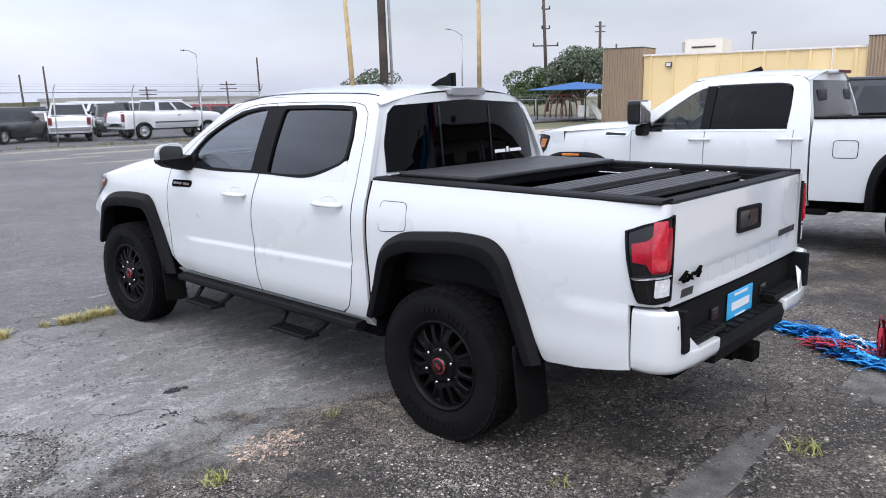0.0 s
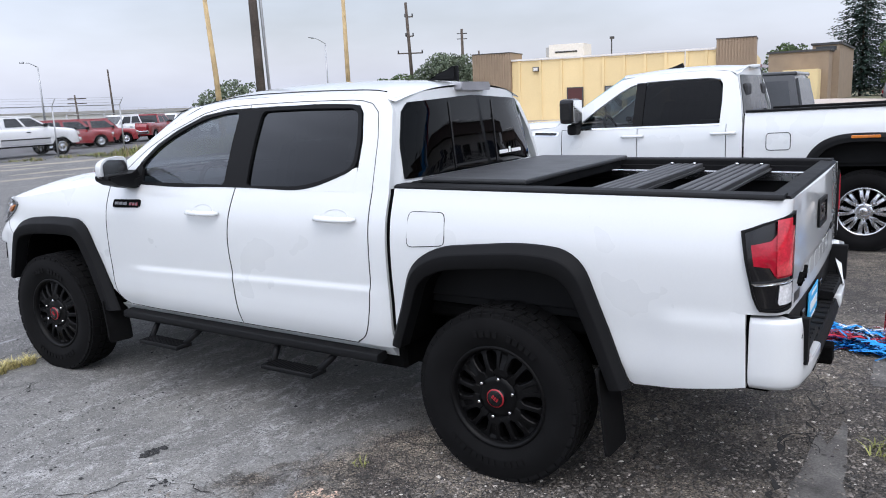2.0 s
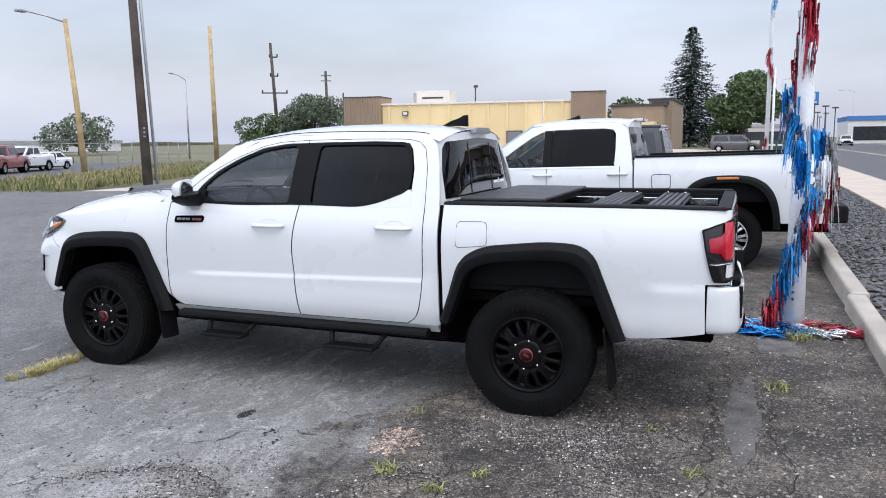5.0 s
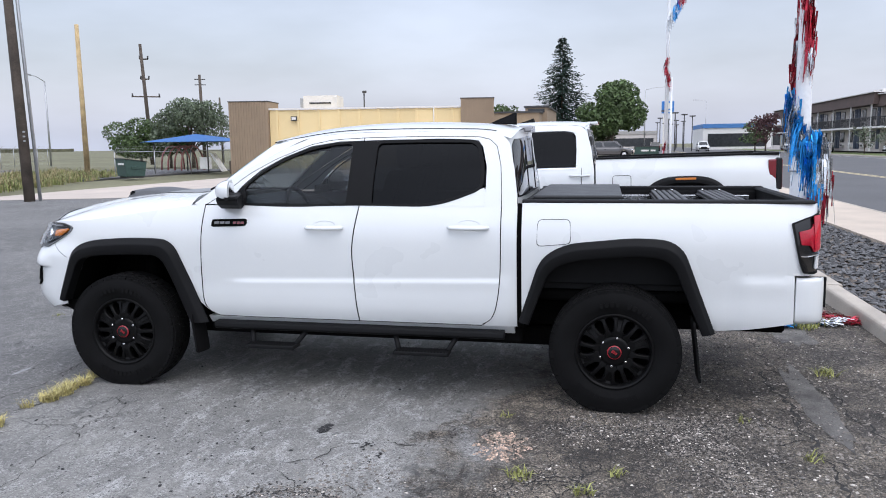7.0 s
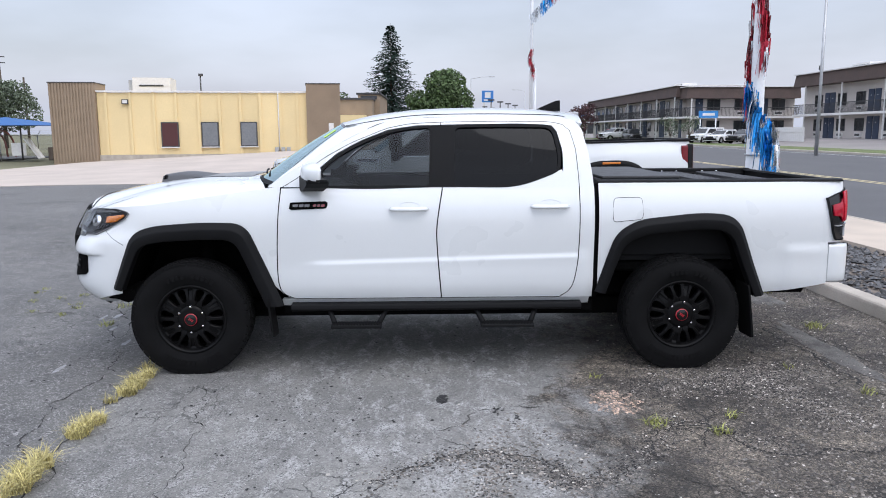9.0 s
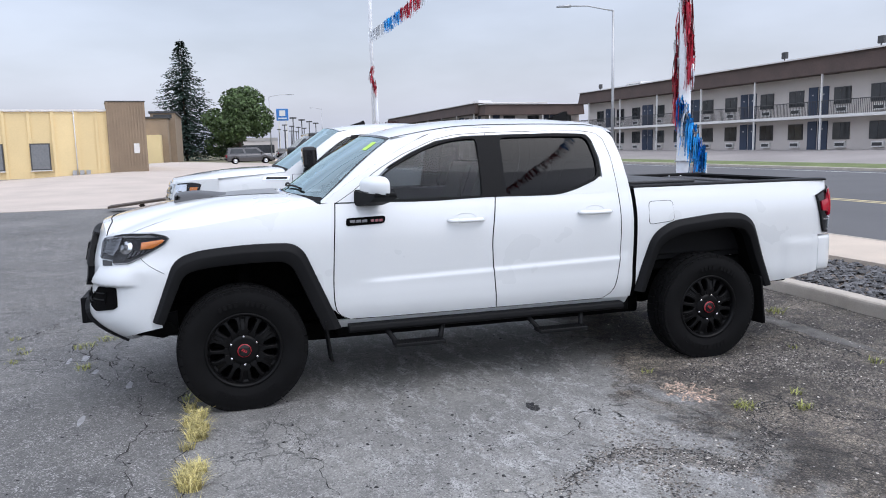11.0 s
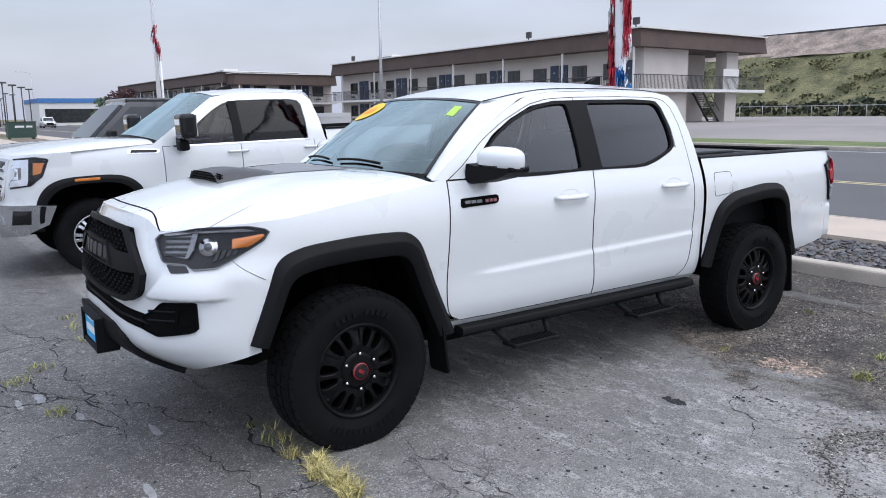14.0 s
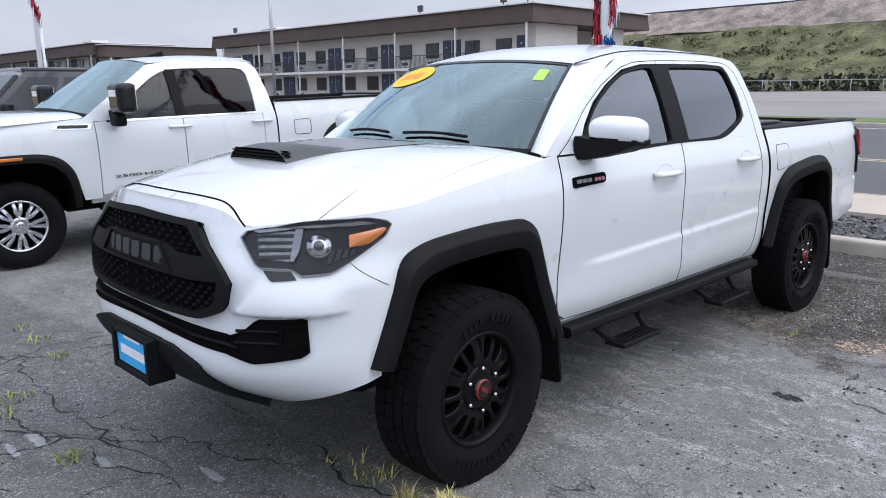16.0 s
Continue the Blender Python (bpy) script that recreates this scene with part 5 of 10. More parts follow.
    part("cab_back", grid(back_point, list(lin(-1, 1, 31)), list(lin(0, 1, 20))), PAINT, t)
    rear = [(-0.665, 1.262), (0.665, 1.262), (0.655, 1.42), (0.60, 1.585), (0.56, 1.618), (0.0, 1.645), (-0.56, 1.618), (-0.60, 1.585), (-0.655, 1.42)]
    rw = part("rear_window", patch(rear_point, resample(rear, 70, True), 0.006, 0.012, rings=6), REARGLASS, t, "dark rear window with a sliding middle pane")
    # near-black sheet standing in for the unlit cabin behind the glass
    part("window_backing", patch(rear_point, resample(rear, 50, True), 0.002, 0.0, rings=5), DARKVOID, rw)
    for x in (-0.245, 0.205):
        part("slider_frame", patch(rear_point, [(x, 1.275), (x + 0.014, 1.275), (x + 0.014, 1.612), (x, 1.612)], 0.010, 0.004, rings=2), GLOSSBLACK, rw)
    for k, w in enumerate((0.105, 0.022, 0.125)):
        x0 = (0.245, 0.362, 0.396)[k]
        part("decal_bar", patch(rear_point, [(x0, 1.312), (x0 + w, 1.312), (x0 + w, 1.332 if k != 1 else 1.345), (x0, 1.332 if k != 1 else 1.345)], 0.009, 0.002, rings=2), WHITEMARK, rw, "white bar of lettering on the window")
    ch = part("brake_light", prism(rounded([(-0.155, 1.668), (0.155, 1.668), (0.150, 1.712), (-0.150, 1.712)], 0.012), "y", 0.560, 0.64, 0.006), surface("grey_light_lens", (0.30, 0.30, 0.32), 0.2, vary=0.1, coat=1.0), t, "grey high brake light on the roof edge")
    ch.location.y = 0.008
    fin = bmesh.new()
    add_prism(fin, [(0.68, 1.722), (0.87, 1.732), (0.80, 1.752), (0.71, 1.800), (0.682, 1.802)], "x", -0.022, 0.022, 0.010)
    part("roof_antenna", fin, PLASTIC, t, "black shark-fin antenna")

    # bed
    bot = curve1([(-1.02, 0.562), (-0.60, 0.500), (0.50, 0.47)])
    bm = bmesh.new()
    ys3 = sorted({*lin(-0.935, 0.553, 44), *lin(-0.62, -0.5, 6), *lin(0.48, 0.553, 5)})
    cols = []
    for y in ys3:
        zb = max(bot(y), arch(y, RO) - 0.012)
        cols.append([bm.verts.new(side_point(y, zb + (1.236 - zb) * k / 26)) for k in range(27)])
    for a, b in zip(cols, cols[1:]):
        for k in range(26):
            bm.faces.new((a[k], b[k], b[k + 1], a[k + 1])).smooth = True
    bmesh.ops.recalc_face_normals(bm, faces=bm.faces[:])
    both("bed_side", bm, PAINT, t)
    both("bed_corner", grid(lambda s, z: corner_point(s, z), list(lin(0, 1, 14)), list(lin(0.835, 1.236, 12)), 0.02, (1, 0, 0)), PAINT, t)
    both("bed_side_lower", grid(lambda u, v: side_point(-0.935 - 0.068 * u + 0.01 * v, bot(-0.935 - 0.068 * u) + (0.838 - bot(-0.935 - 0.068 * u)) * v), list(lin(0, 1, 6)), list(lin(0, 1, 10)), 0.02, (1, 0, 0)), PAINT, t)
    cap = [(-0.775, 1.234), (-0.806, 1.236), (-0.803, 1.246), (-0.785, 1.253), (-0.70, 1.253), (-0.694, 1.245), (-0.694, 1.20), (-0.71, 1.20)]
    both("bed_rail_cap", prism(rounded(cap, 0.006, 2), "y", -1.13, 0.555), PLASTIC, t, "black plastic bed rail cap")
    for name, dims in (("bed_floor", (-0.70, 0.70, -1.10, 0.54, 0.70, 0.74)), ("bed_liner_side", (-0.72, -0.69, -1.10, 0.54, 0.74, 1.22)), ("bed_liner_side", (0.69, 0.72, -1.10, 0.54, 0.74, 1.22)), ("bed_liner_front", (-0.69, 0.69, 0.50, 0.54, 0.74, 1.255))):
        part(name, box(*dims, 0.004), PLASTIC, t, "black composite bed liner")
    for x in (-0.69, 0.67):
        part("bed_track", box(x, x + 0.02, -1.0, 0.45, 1.14, 1.19, 0.004), ALLOY, t)
    # folded cover and its two ribbed bows
    part("folded_cover", box(-0.66, 0.66, -0.035, 0.50, 1.250, 1.273, 0.009, 2), surface("charcoal_vinyl", (0.028, 0.029, 0.031), 0.5, vary=0.12, fine=300, bump=0.3, depth=0.001), t, "folded charcoal bed cover")
    part("folded_cover", box(-0.66, 0.66, 0.0, 0.505, 1.20, 1.248, 0.012, 2), PLASTIC, t, "folded charcoal bed cover")
    for yc in (-0.36, -0.70):
        bm = bmesh.new()
        for k in range(5):
            y = yc + (k - 2) * 0.038
            add_box(bm, -0.69, 0.69, y - 0.014, y + 0.014, 1.205, 1.228, 0.004)
        add_box(bm, -0.69, 0.69, yc - 0.10, yc + 0.10, 1.196, 1.206)
        bow = part("cover_bow", bm, GREYMARK, t, "ribbed dark cross bow")
        for x in (-0.62, 0.62):
            for dy in (-0.06, 0.06):
                bm = bmesh.new()
                add_tube(bm, [(x, yc + dy, 1.226), (x, yc + dy, 1.238)], 0.008, 8)
                part("bolt", bm, CHROME, bow)

    # tailgate
    bm = grid(gate_point, list(lin(-0.746, 0.746, 31)), sorted({*lin(0.825, 1.235, 24)}), 0.04, (0, 1, 0))
    for v in bm.verts:
        if v.co.y < -1.15:
            x, z = v.co.x, v.co.z
            q = smooth01((0.52 - abs(x)) / 0.06) * smooth01((z - 0.845) / 0.02) * smooth01((0.955 - z) / 0.02)
            v.co.y += 0.010 * q
    gate = part("tailgate", bm, PAINT, t, "white tailgate with a pressed panel")
    part("gate_cap", prism([(-1.160, 1.234), (-1.148, 1.244), (-1.06, 1.247), (-1.05, 1.234)], "x", -0.742, 0.742, 0.003), PLASTIC, gate)
    part("gate_inner", box(-0.70, 0.70, -1.14, -1.07, 0.80, 1.236), PLASTIC, gate)
    hd = part("gate_handle", patch(gate_point, rounded([(-0.132, 1.042), (0.132, 1.038), (0.132, 1.142), (-0.132, 1.148)], 0.015, 3), 0.008, 0.012, rings=3, sign=1), GLOSSBLACK, gate, "black tailgate handle")
    part("handle_bezel", band(gate_point, rounded([(-0.138, 1.036), (0.138, 1.032), (0.138, 1.148), (-0.138, 1.154)], 0.02, 3), rounded([(-0.118, 1.055), (0.118, 1.052), (0.118, 1.130), (-0.118, 1.134)], 0.015, 3), 0.014, 0.012, across=1), PLASTIC, hd)
    bm = bmesh.new()
    c = gate_point(0.01, 1.10)
    add_tube(bm, [c + Vector((0, -0.004, 0)), c + Vector((0, -0.014, 0))], 0.016, 14)
    part("camera_eye", bm, GLOSSBLACK, hd)
    for k in range(6):
        x = -0.36 + 0.145 * k
        part("pressed_letter", patch(gate_point, rounded([(x - 0.045, 0.865), (x + 0.045, 0.865), (x + 0.045, 0.932), (x - 0.045, 0.932)], 0.012, 2), -0.0088, 0.004, rings=2), PAINT, gate, "white pressed letter shape")
    fc = bpy.data.curves.new("four_by_four", "FONT")
    fc.body, fc.size, fc.extrude, fc.align_x, fc.shear = "4x4", 0.105, 0.006, "CENTER", 0.25
    fo = new("four_by_four_badge", fc)
    dg = bpy.context.evaluated_depsgraph_get()
    me = bpy.data.meshes.new_from_object(fo.evaluated_get(dg))
    bpy.data.objects.remove(fo)
    me.materials.clear()
    me.materials.append(DARKVOID)
    fb = new("badge", me)
    fb.parent = gate
    tagged(fb, "black four-wheel-drive badge")
    part("dealer_mark", patch(gate_point, [(-0.66, 0.845), (-0.56, 0.845), (-0.55, 0.878), (-0.65, 0.878)], 0.003, 0.003, rings=2), GREYMARK, gate, "dark bar of dealer lettering")
    part("trim_badge", patch(gate_point, [(0.42, 0.945), (0.66, 0.945), (0.66, 0.975), (0.42, 0.975)], 0.006, 0.006, rings=2), GLOSSBLACK, gate, "black bar of trim lettering")

    # tail lamps
    tl_out = [(0.06, 1.128), (0.30, 1.155), (0.70, 1.182), (0.995, 1.196), (0.995, 1.00), (0.985, 0.856), (0.60, 0.848), (0.30, 0.852), (0.22, 0.90), (0.12, 1.02)]
    ro = resample(tl_out, 60, True)
    cen = (sum(p[0] for p in ro) / 60, sum(p[1] for p in ro) / 60)
    sh = lambda ku, kv: [(cen[0] + (a - cen[0]) * ku, cen[1] + (z - cen[1]) * kv) for a, z in ro]
    for nm, bm, mt, lb in (
        ("tail_light", patch(corner_point, ro, 0.008, 0.02), GLOSSBLACK, "red and clear tail light in a black housing"),
        ("light_rim", band(corner_point, ro, sh(0.93, 0.95), 0.016, 0.012, across=1), PLASTIC, ""),
        ("red_lens", patch(corner_point, resample([(0.18, 1.082), (0.45, 1.098), (0.60, 1.140), (0.92, 1.150), (0.95, 1.02), (0.90, 0.975), (0.55, 0.972), (0.44, 1.008), (0.22, 1.012)], 40, True), 0.020, 0.012, crown=0.006), REDLENS, "red brake lens"),
        ("red_lens", patch(corner_point, resample([(0.52, 1.165), (0.80, 1.176), (0.82, 0.985), (0.55, 0.980)], 24, True), 0.030, 0.010, crown=0.004, rings=3), BRIGHTRED, "bright red lens block"),
        ("lens_ledge", patch(corner_point, resample([(0.20, 0.952), (0.97, 0.966), (0.97, 0.958), (0.20, 0.944)], 24, True), 0.024, 0.012, rings=2), ALLOY, ""),
        ("reverse_lens", patch(corner_point, resample([(0.62, 0.945), (0.93, 0.950), (0.92, 0.880), (0.60, 0.876)], 24, True), 0.020, 0.01, rings=3), surface("frosted_lens", (0.62, 0.63, 0.65), 0.2, vary=0.15, scale=60, bump=0.0, coat=1.0), "frosted reversing lens"),
    ):
        if nm == "tail_light":
            lamps = both(nm, bm, mt, t, lb)
        else:
            l, r = both(nm, bm, mt, lamps[0], lb)
            r.parent = lamps[1]
    # rear bumper: white corners wrapping under a black step
    def bumper_corner(side_top, x_in):
        plan = rounded([(-0.845, -1.008), (-0.842, -1.12), (-0.822, -1.185), (-0.775, -1.240), (-0.62, -1.268), (x_in, -1.276), (x_in, -1.20), (-0.735, -1.20), (-0.775, -1.14), (-0.78, -1.008)], [0.01, 0.05, 0.05, 0.05, 0.02, 0.02, 0, 0, 0, 0], 4)
        bm = bmesh.new()
        lv = []
        for z, k in ((0.560, 0.93), (0.578, 0.985), (0.62, 1.0), (0.66, 1.0), (0.70, 1.0), (0.75, 1.0), (0.80, 0.995), (0.822, 0.97)):
            row = []
            for x, y in plan:
                high = smooth01((-0.735 - x) / 0.03)
                zz = z if z <= 0.585 else 0.585 + (z - 0.585) * (0.20 + 0.80 * high)
                row.append(bm.verts.new(((x + 0.62) * k - 0.62, (y + 1.10) * k - 1.10, zz)))
            lv.append(row)
        n = len(plan)
        for a, b in zip(lv, lv[1:]):
            for i in range(n):
                bm.faces.new((a[i], a[(i + 1) % n], b[(i + 1) % n], b[i])).smooth = True
        bm.faces.new(lv[-1])
        bm.faces.new(lv[0][::-1])
        bmesh.ops.recalc_face_normals(bm, faces=bm.faces[:])
        return bm
    both("bumper_corner", bumper_corner(0.822, -0.40), PAINT, t, "white painted bumper corner")
    both("bumper_sensor", tube([(-0.758, -1.21, 0.752), (-0.760, -1.2385, 0.752)], 0.011, 12), GLOSSBLACK, t)
    sb = part("rear_bumper", prism([(-1.12, 0.620), (-1.245, 0.610), (-1.262, 0.570), (-1.245, 0.510), (-1.12, 0.505)], "x", -0.42, 0.42, 0.006), PLASTIC, t, "black step bumper")
    both("bumper_step", prism(rounded([(-1.10, 0.672), (-1.236, 0.664), (-1.246, 0.648), (-1.232, 0.628), (-1.10, 0.628)], 0.008, 2), "x", -0.735, -0.30), PLASTIC, sb)
    both("step_end", prism(rounded([(-0.745, 0.64), (-0.745, 0.815), (-0.715, 0.815), (-0.690, 0.672), (-0.690, 0.64)], 0.006, 2), "y", -1.262, -1.06), PLASTIC, sb)
    part("bumper_recess", box(-0.70, 0.70, -1.15, -1.10, 0.55, 0.80), PLASTIC, sb)
    for k in range(7):
        both("step_tread", prism(rounded([(-0.715 + 0.056 * k, 0.667), (-0.668 + 0.056 * k, 0.667), (-0.672 + 0.056 * k, 0.673), (-0.711 + 0.056 * k, 0.673)], 0.002, 1), "y", -1.235, -1.155), PLASTIC, sb)
    for k in range(8):
        part("step_tread", prism(rounded([(-0.36 + 0.09 * k, 0.615), (-0.30 + 0.09 * k, 0.615), (-0.305 + 0.09 * k, 0.623), (-0.355 + 0.09 * k, 0.623)], 0.002, 1), "y", -1.235, -1.16), PLASTIC, sb)
    for x in (-0.29, 0.29):
        part("tow_light", box(x - 0.035, x + 0.035, -1.165, -1.148, 0.660, 0.725, 0.008, 2), GLOSSBLACK, sb)
    rpl = part("number_plate", box(-0.148, 0.148, -1.165, -1.155, 0.628, 0.756, 0.004), BLUEPLATE, sb, "blue dealer plate")
    for z0, z1, w in ((0.733, 0.746, 0.08), (0.666, 0.704, 0.105), (0.632, 0.640, 0.06)):
        part("plate_bar", box(-w, w, -1.168, -1.164, z0, z1), WHITEMARK, rpl, "white bar of lettering")
    bm = bmesh.new()
    add_box(bm, -0.045, 0.045, -1.290, -1.0, 0.420, 0.505, 0.008)
    add_box(bm, -0.12, 0.12, -1.20, -1.12, 0.435, 0.495, 0.006)
    part("tow_hitch", bm, DARKVOID, t, "black tow hitch receiver")

    # flares, wells, flaps
    for out_l, in_l in ((FO, FI), (RO, RI)):
        secs = [(0.0, 0.004), (0.03, 0.020), (0.34, 0.056), (0.40, 0.060), (0.93, 0.064), (1.0, 0.056), (1.0, 0.0), (1.0, -0.05)]
        bm = bmesh.new()
        rows = []
        for (y0, z0), (y1, z1) in zip(out_l, in_l):
            row = []
            for k, h in secs:
                y, z = y0 + (y1 - y0) * k, z0 + (z1 - z0) * k
                zr = min(z, 1.05)
                if y > 3.3:
                    q = max(0.0, y - NOSE_Y) / nose_len(zr)
                    low_w = 0.860 + 0.022 * smooth01((y - 3.3) / 0.3) * (1 - smooth01((zr - 0.86) / 0.12))
                    w = low_w * max(0.05, 1 - q ** nose_pow(zr)) ** (1 / nose_pow(zr))
                else:
                    w = max(side_low(zr), 0.848) - (0.02 * smooth01((-0.6 - y) / 0.6) ** 2)
                row.append(bm.verts.new((-(w + h * 0.75), y, z)))
            rows.append(row)
        for a, b in zip(rows, rows[1:]):
            for k in range(len(secs) - 1):
                f = bm.faces.new((a[k], b[k], b[k + 1], a[k + 1]))
                f.smooth = True
            for k in (1, 2, 3, 5, 6):
                bm.edges.get((a[k], b[k])).smooth = False
        bm.faces.new(rows[0])
        bm.faces.new(rows[-1][::-1])
        both("wheel_arch_flare", bm, PLASTIC, t, "black plastic wheel arch flare")
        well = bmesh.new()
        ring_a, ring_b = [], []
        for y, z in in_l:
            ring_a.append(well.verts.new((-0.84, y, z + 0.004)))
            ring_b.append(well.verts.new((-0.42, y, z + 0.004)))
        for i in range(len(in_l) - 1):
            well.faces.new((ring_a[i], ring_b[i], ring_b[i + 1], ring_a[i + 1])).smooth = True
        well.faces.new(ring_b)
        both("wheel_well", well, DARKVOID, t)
    for y, z0, z1, w in ((2.735, 0.225, 0.50, 0.080), (-0.445, 0.19, 0.56, 0.110)):
        bm = bmesh.new()
        add_prism(bm, rounded([(-0.905, z0 + 0.01), (-0.905, z1), (-0.905 + 2 * w, z1), (-0.905 + 2 * w, z0)], 0.02, 2), "y", y - 0.006, y + 0.006)
        for v in bm.verts:
            v.co.y -= (z1 - v.co.z) * 0.12
        both("mud_flap", bm, RUBBER, t, "black rubber mud flap")
    # side steps
    bm = bmesh.new()
    add_prism(bm, rounded([(-0.865, 0.448), (-0.795, 0.452), (-0.78, 0.41), (-0.84, 0.395), (-0.872, 0.41)], 0.012, 3), "y", 0.66, 2.585)
    stp = both("side_step", bm, PLASTIC, t, "black steel side step with drop steps")
    for y0, y1 in ((1.955, 2.345), (0.955, 1.365)):
        for y, s in ((y0, 1), (y1, -1)):
            lft, rgt = both("drop_step_arm", tube([(-0.80, y, 0.41), (-0.83, y + s * 0.015, 0.38), (-0.90, y + s * 0.05, 0.325)], 0.017, 8), PLASTIC, stp[0])
            rgt.parent = stp[1]
        bm = bmesh.new()
        add_box(bm, -0.975, -0.865, y0 + 0.03, y1 - 0.03, 0.308, 0.330, 0.004)
        for k in range(16):
            yy = y0 + 0.055 + (y1 - y0 - 0.11) * k / 15
            add_box(bm, -0.965, -0.875, yy - 0.004, yy + 0.004, 0.330, 0.335)
        lft, rgt = both("drop_step_tread", bm, PLASTIC, stp[0])
        rgt.parent = stp[1]
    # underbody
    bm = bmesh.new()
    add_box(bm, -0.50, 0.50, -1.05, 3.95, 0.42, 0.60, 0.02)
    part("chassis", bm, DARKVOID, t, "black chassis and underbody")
    # first two boxes are added oversized to block light and deepen the shade underneath
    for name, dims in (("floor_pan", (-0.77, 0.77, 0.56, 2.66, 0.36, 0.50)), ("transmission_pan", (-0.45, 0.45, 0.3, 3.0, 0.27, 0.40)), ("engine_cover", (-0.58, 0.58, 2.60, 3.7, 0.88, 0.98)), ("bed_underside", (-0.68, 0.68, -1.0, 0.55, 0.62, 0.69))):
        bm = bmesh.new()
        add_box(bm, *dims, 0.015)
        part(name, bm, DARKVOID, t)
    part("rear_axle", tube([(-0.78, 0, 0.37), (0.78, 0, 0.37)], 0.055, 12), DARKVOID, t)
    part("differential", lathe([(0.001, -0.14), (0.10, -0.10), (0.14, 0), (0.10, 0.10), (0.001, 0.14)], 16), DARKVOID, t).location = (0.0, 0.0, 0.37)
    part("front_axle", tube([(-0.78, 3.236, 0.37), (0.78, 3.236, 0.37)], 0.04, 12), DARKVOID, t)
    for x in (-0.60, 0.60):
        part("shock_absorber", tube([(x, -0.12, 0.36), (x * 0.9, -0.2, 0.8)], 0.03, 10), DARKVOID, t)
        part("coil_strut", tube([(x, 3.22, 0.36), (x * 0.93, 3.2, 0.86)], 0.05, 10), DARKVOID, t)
    part("inspection_tag", box(-0.644, -0.640, -0.395, -0.355, 0.655, 0.71), WHITEMARK, t, "small white tag in the wheel well")

    # wheels
    mats = (WHEELBLACK, RUBBER, CHROME, REDPAINT)
    for y, x, sp, steer in ((3.236, -0.942, 0, 2.5), (0.0, -0.930, 10, 0)):
        truck_wheel(t, 0.384, 0.114, 0.224, 0.368, y, x, 6, mats, spin=sp, turn=steer)
        w = truck_wheel(t, 0.386, 0.114, 0.224, 0.369, y, x, 6, mats, lettered=False, spin=sp)
        w.matrix_local = pose(0.797, y, 0.369, 0, 0, 180 + steer)

    # fuel flap, handles, badges, mirrors
    fl = rounded([(0.462, 0.982), (0.262, 1.000), (0.268, 1.142), (0.456, 1.140)], 0.03, 4)
    bm = bmesh.new()
    ring = [side_point(y, z) + Vector((-0.0006, 0, 0)) for y, z in fl]
    add_tube(bm, ring + [ring[0]], 0.0020, 6)
    part("fuel_flap_seam", bm, DARKVOID, t)
    part("fuel_flap", patch(side_point, resample(fl, 40, True), 0.0015, 0.0, rings=4, sign=-1), PAINT, t)
    for y0, y1, z in ((1.925, 1.675, 1.080), (1.002, 0.752, 1.090)):
        both("handle_recess", patch(side_point, [(((y0 + y1) / 2) + 0.075 * math.cos(a), z + 0.012 + 0.030 * math.sin(a)) for a in lin(0, 2 * math.pi, 25)[:-1]], 0.0025, 0.003, sign=-1, rings=4, crown=-0.010), PAINT, t)
        bm = bmesh.new()
        n = 12
        pts = [side_point(y0 + (y1 - y0) * k / n, z) + Vector((-(0.006 + 0.036 * math.sin(math.pi * k / n) ** 0.5), 0, 0)) for k in range(n + 1)]
        add_tube(bm, pts, [0.010] + [0.0165] * (n - 1) + [0.010], 10, squash=0.7)
        both("door_handle", bm, PAINT, t, "white door handle")
    bd = rounded([(2.580, 1.076), (2.345, 1.084), (2.330, 1.094), (2.330, 1.130), (2.575, 1.123)], 0.008, 2)
    for b in both("door_badge", patch(side_point, resample(bd, 30, True), 0.007, 0.009, sign=-1, rings=3), DARKVOID, t, "black trim badge with silver and red bars"):
        k = 1 if b.data.vertices[0].co.x < 0 else -1
        fnp = side_point if k == 1 else (lambda y, z: Vector((side(y, z), y, z)))
        for y0, y1, mt in ((2.555, 2.522, DIMSILVER), (2.515, 2.485, DIMSILVER), (2.478, 2.446, DIMSILVER), (2.424, 2.402, DEEPRED), (2.396, 2.376, DEEPRED), (2.370, 2.348, DEEPRED)):
            part("badge_bar", patch(fnp, [(y0, 1.094), (y1, 1.095), (y1, 1.111), (y0, 1.109)], 0.010, 0.004, rings=2, sign=-k), mt, b)
    mir = bmesh.new()
    bmesh.ops.create_uvsphere(mir, u_segments=36, v_segments=20, radius=1.0)
    for v in mir.verts:
        x, y, z = v.co
        sq = lambda k, p: math.copysign(abs(k) ** p, k)
        x, z = sq(x, 0.62), sq(z, 0.68)
        y = max(-0.15, y)
        k = max(0.0, y)
        v.co = Vector((-0.955 + 0.116 * x, 2.392 + 0.085 * y + 0.04 * x, 1.318 + 0.066 * z * (1 - 0.12 * k) + 0.006 * x))
    low = mir.copy()
    under = lambda f: f.calc_center_median().z < 1.290 - 0.10 * (-0.95 - f.calc_center_median().x)
    bmesh.ops.delete(low, geom=[f for f in low.faces if not under(f)], context="FACES")
    bmesh.ops.delete(mir, geom=[f for f in mir.faces if under(f)], context="FACES")
    ml = both("wing_mirror", mir, PAINT, t, "white wing mirror with a black foot", smooth=True)
    bm = bmesh.new()
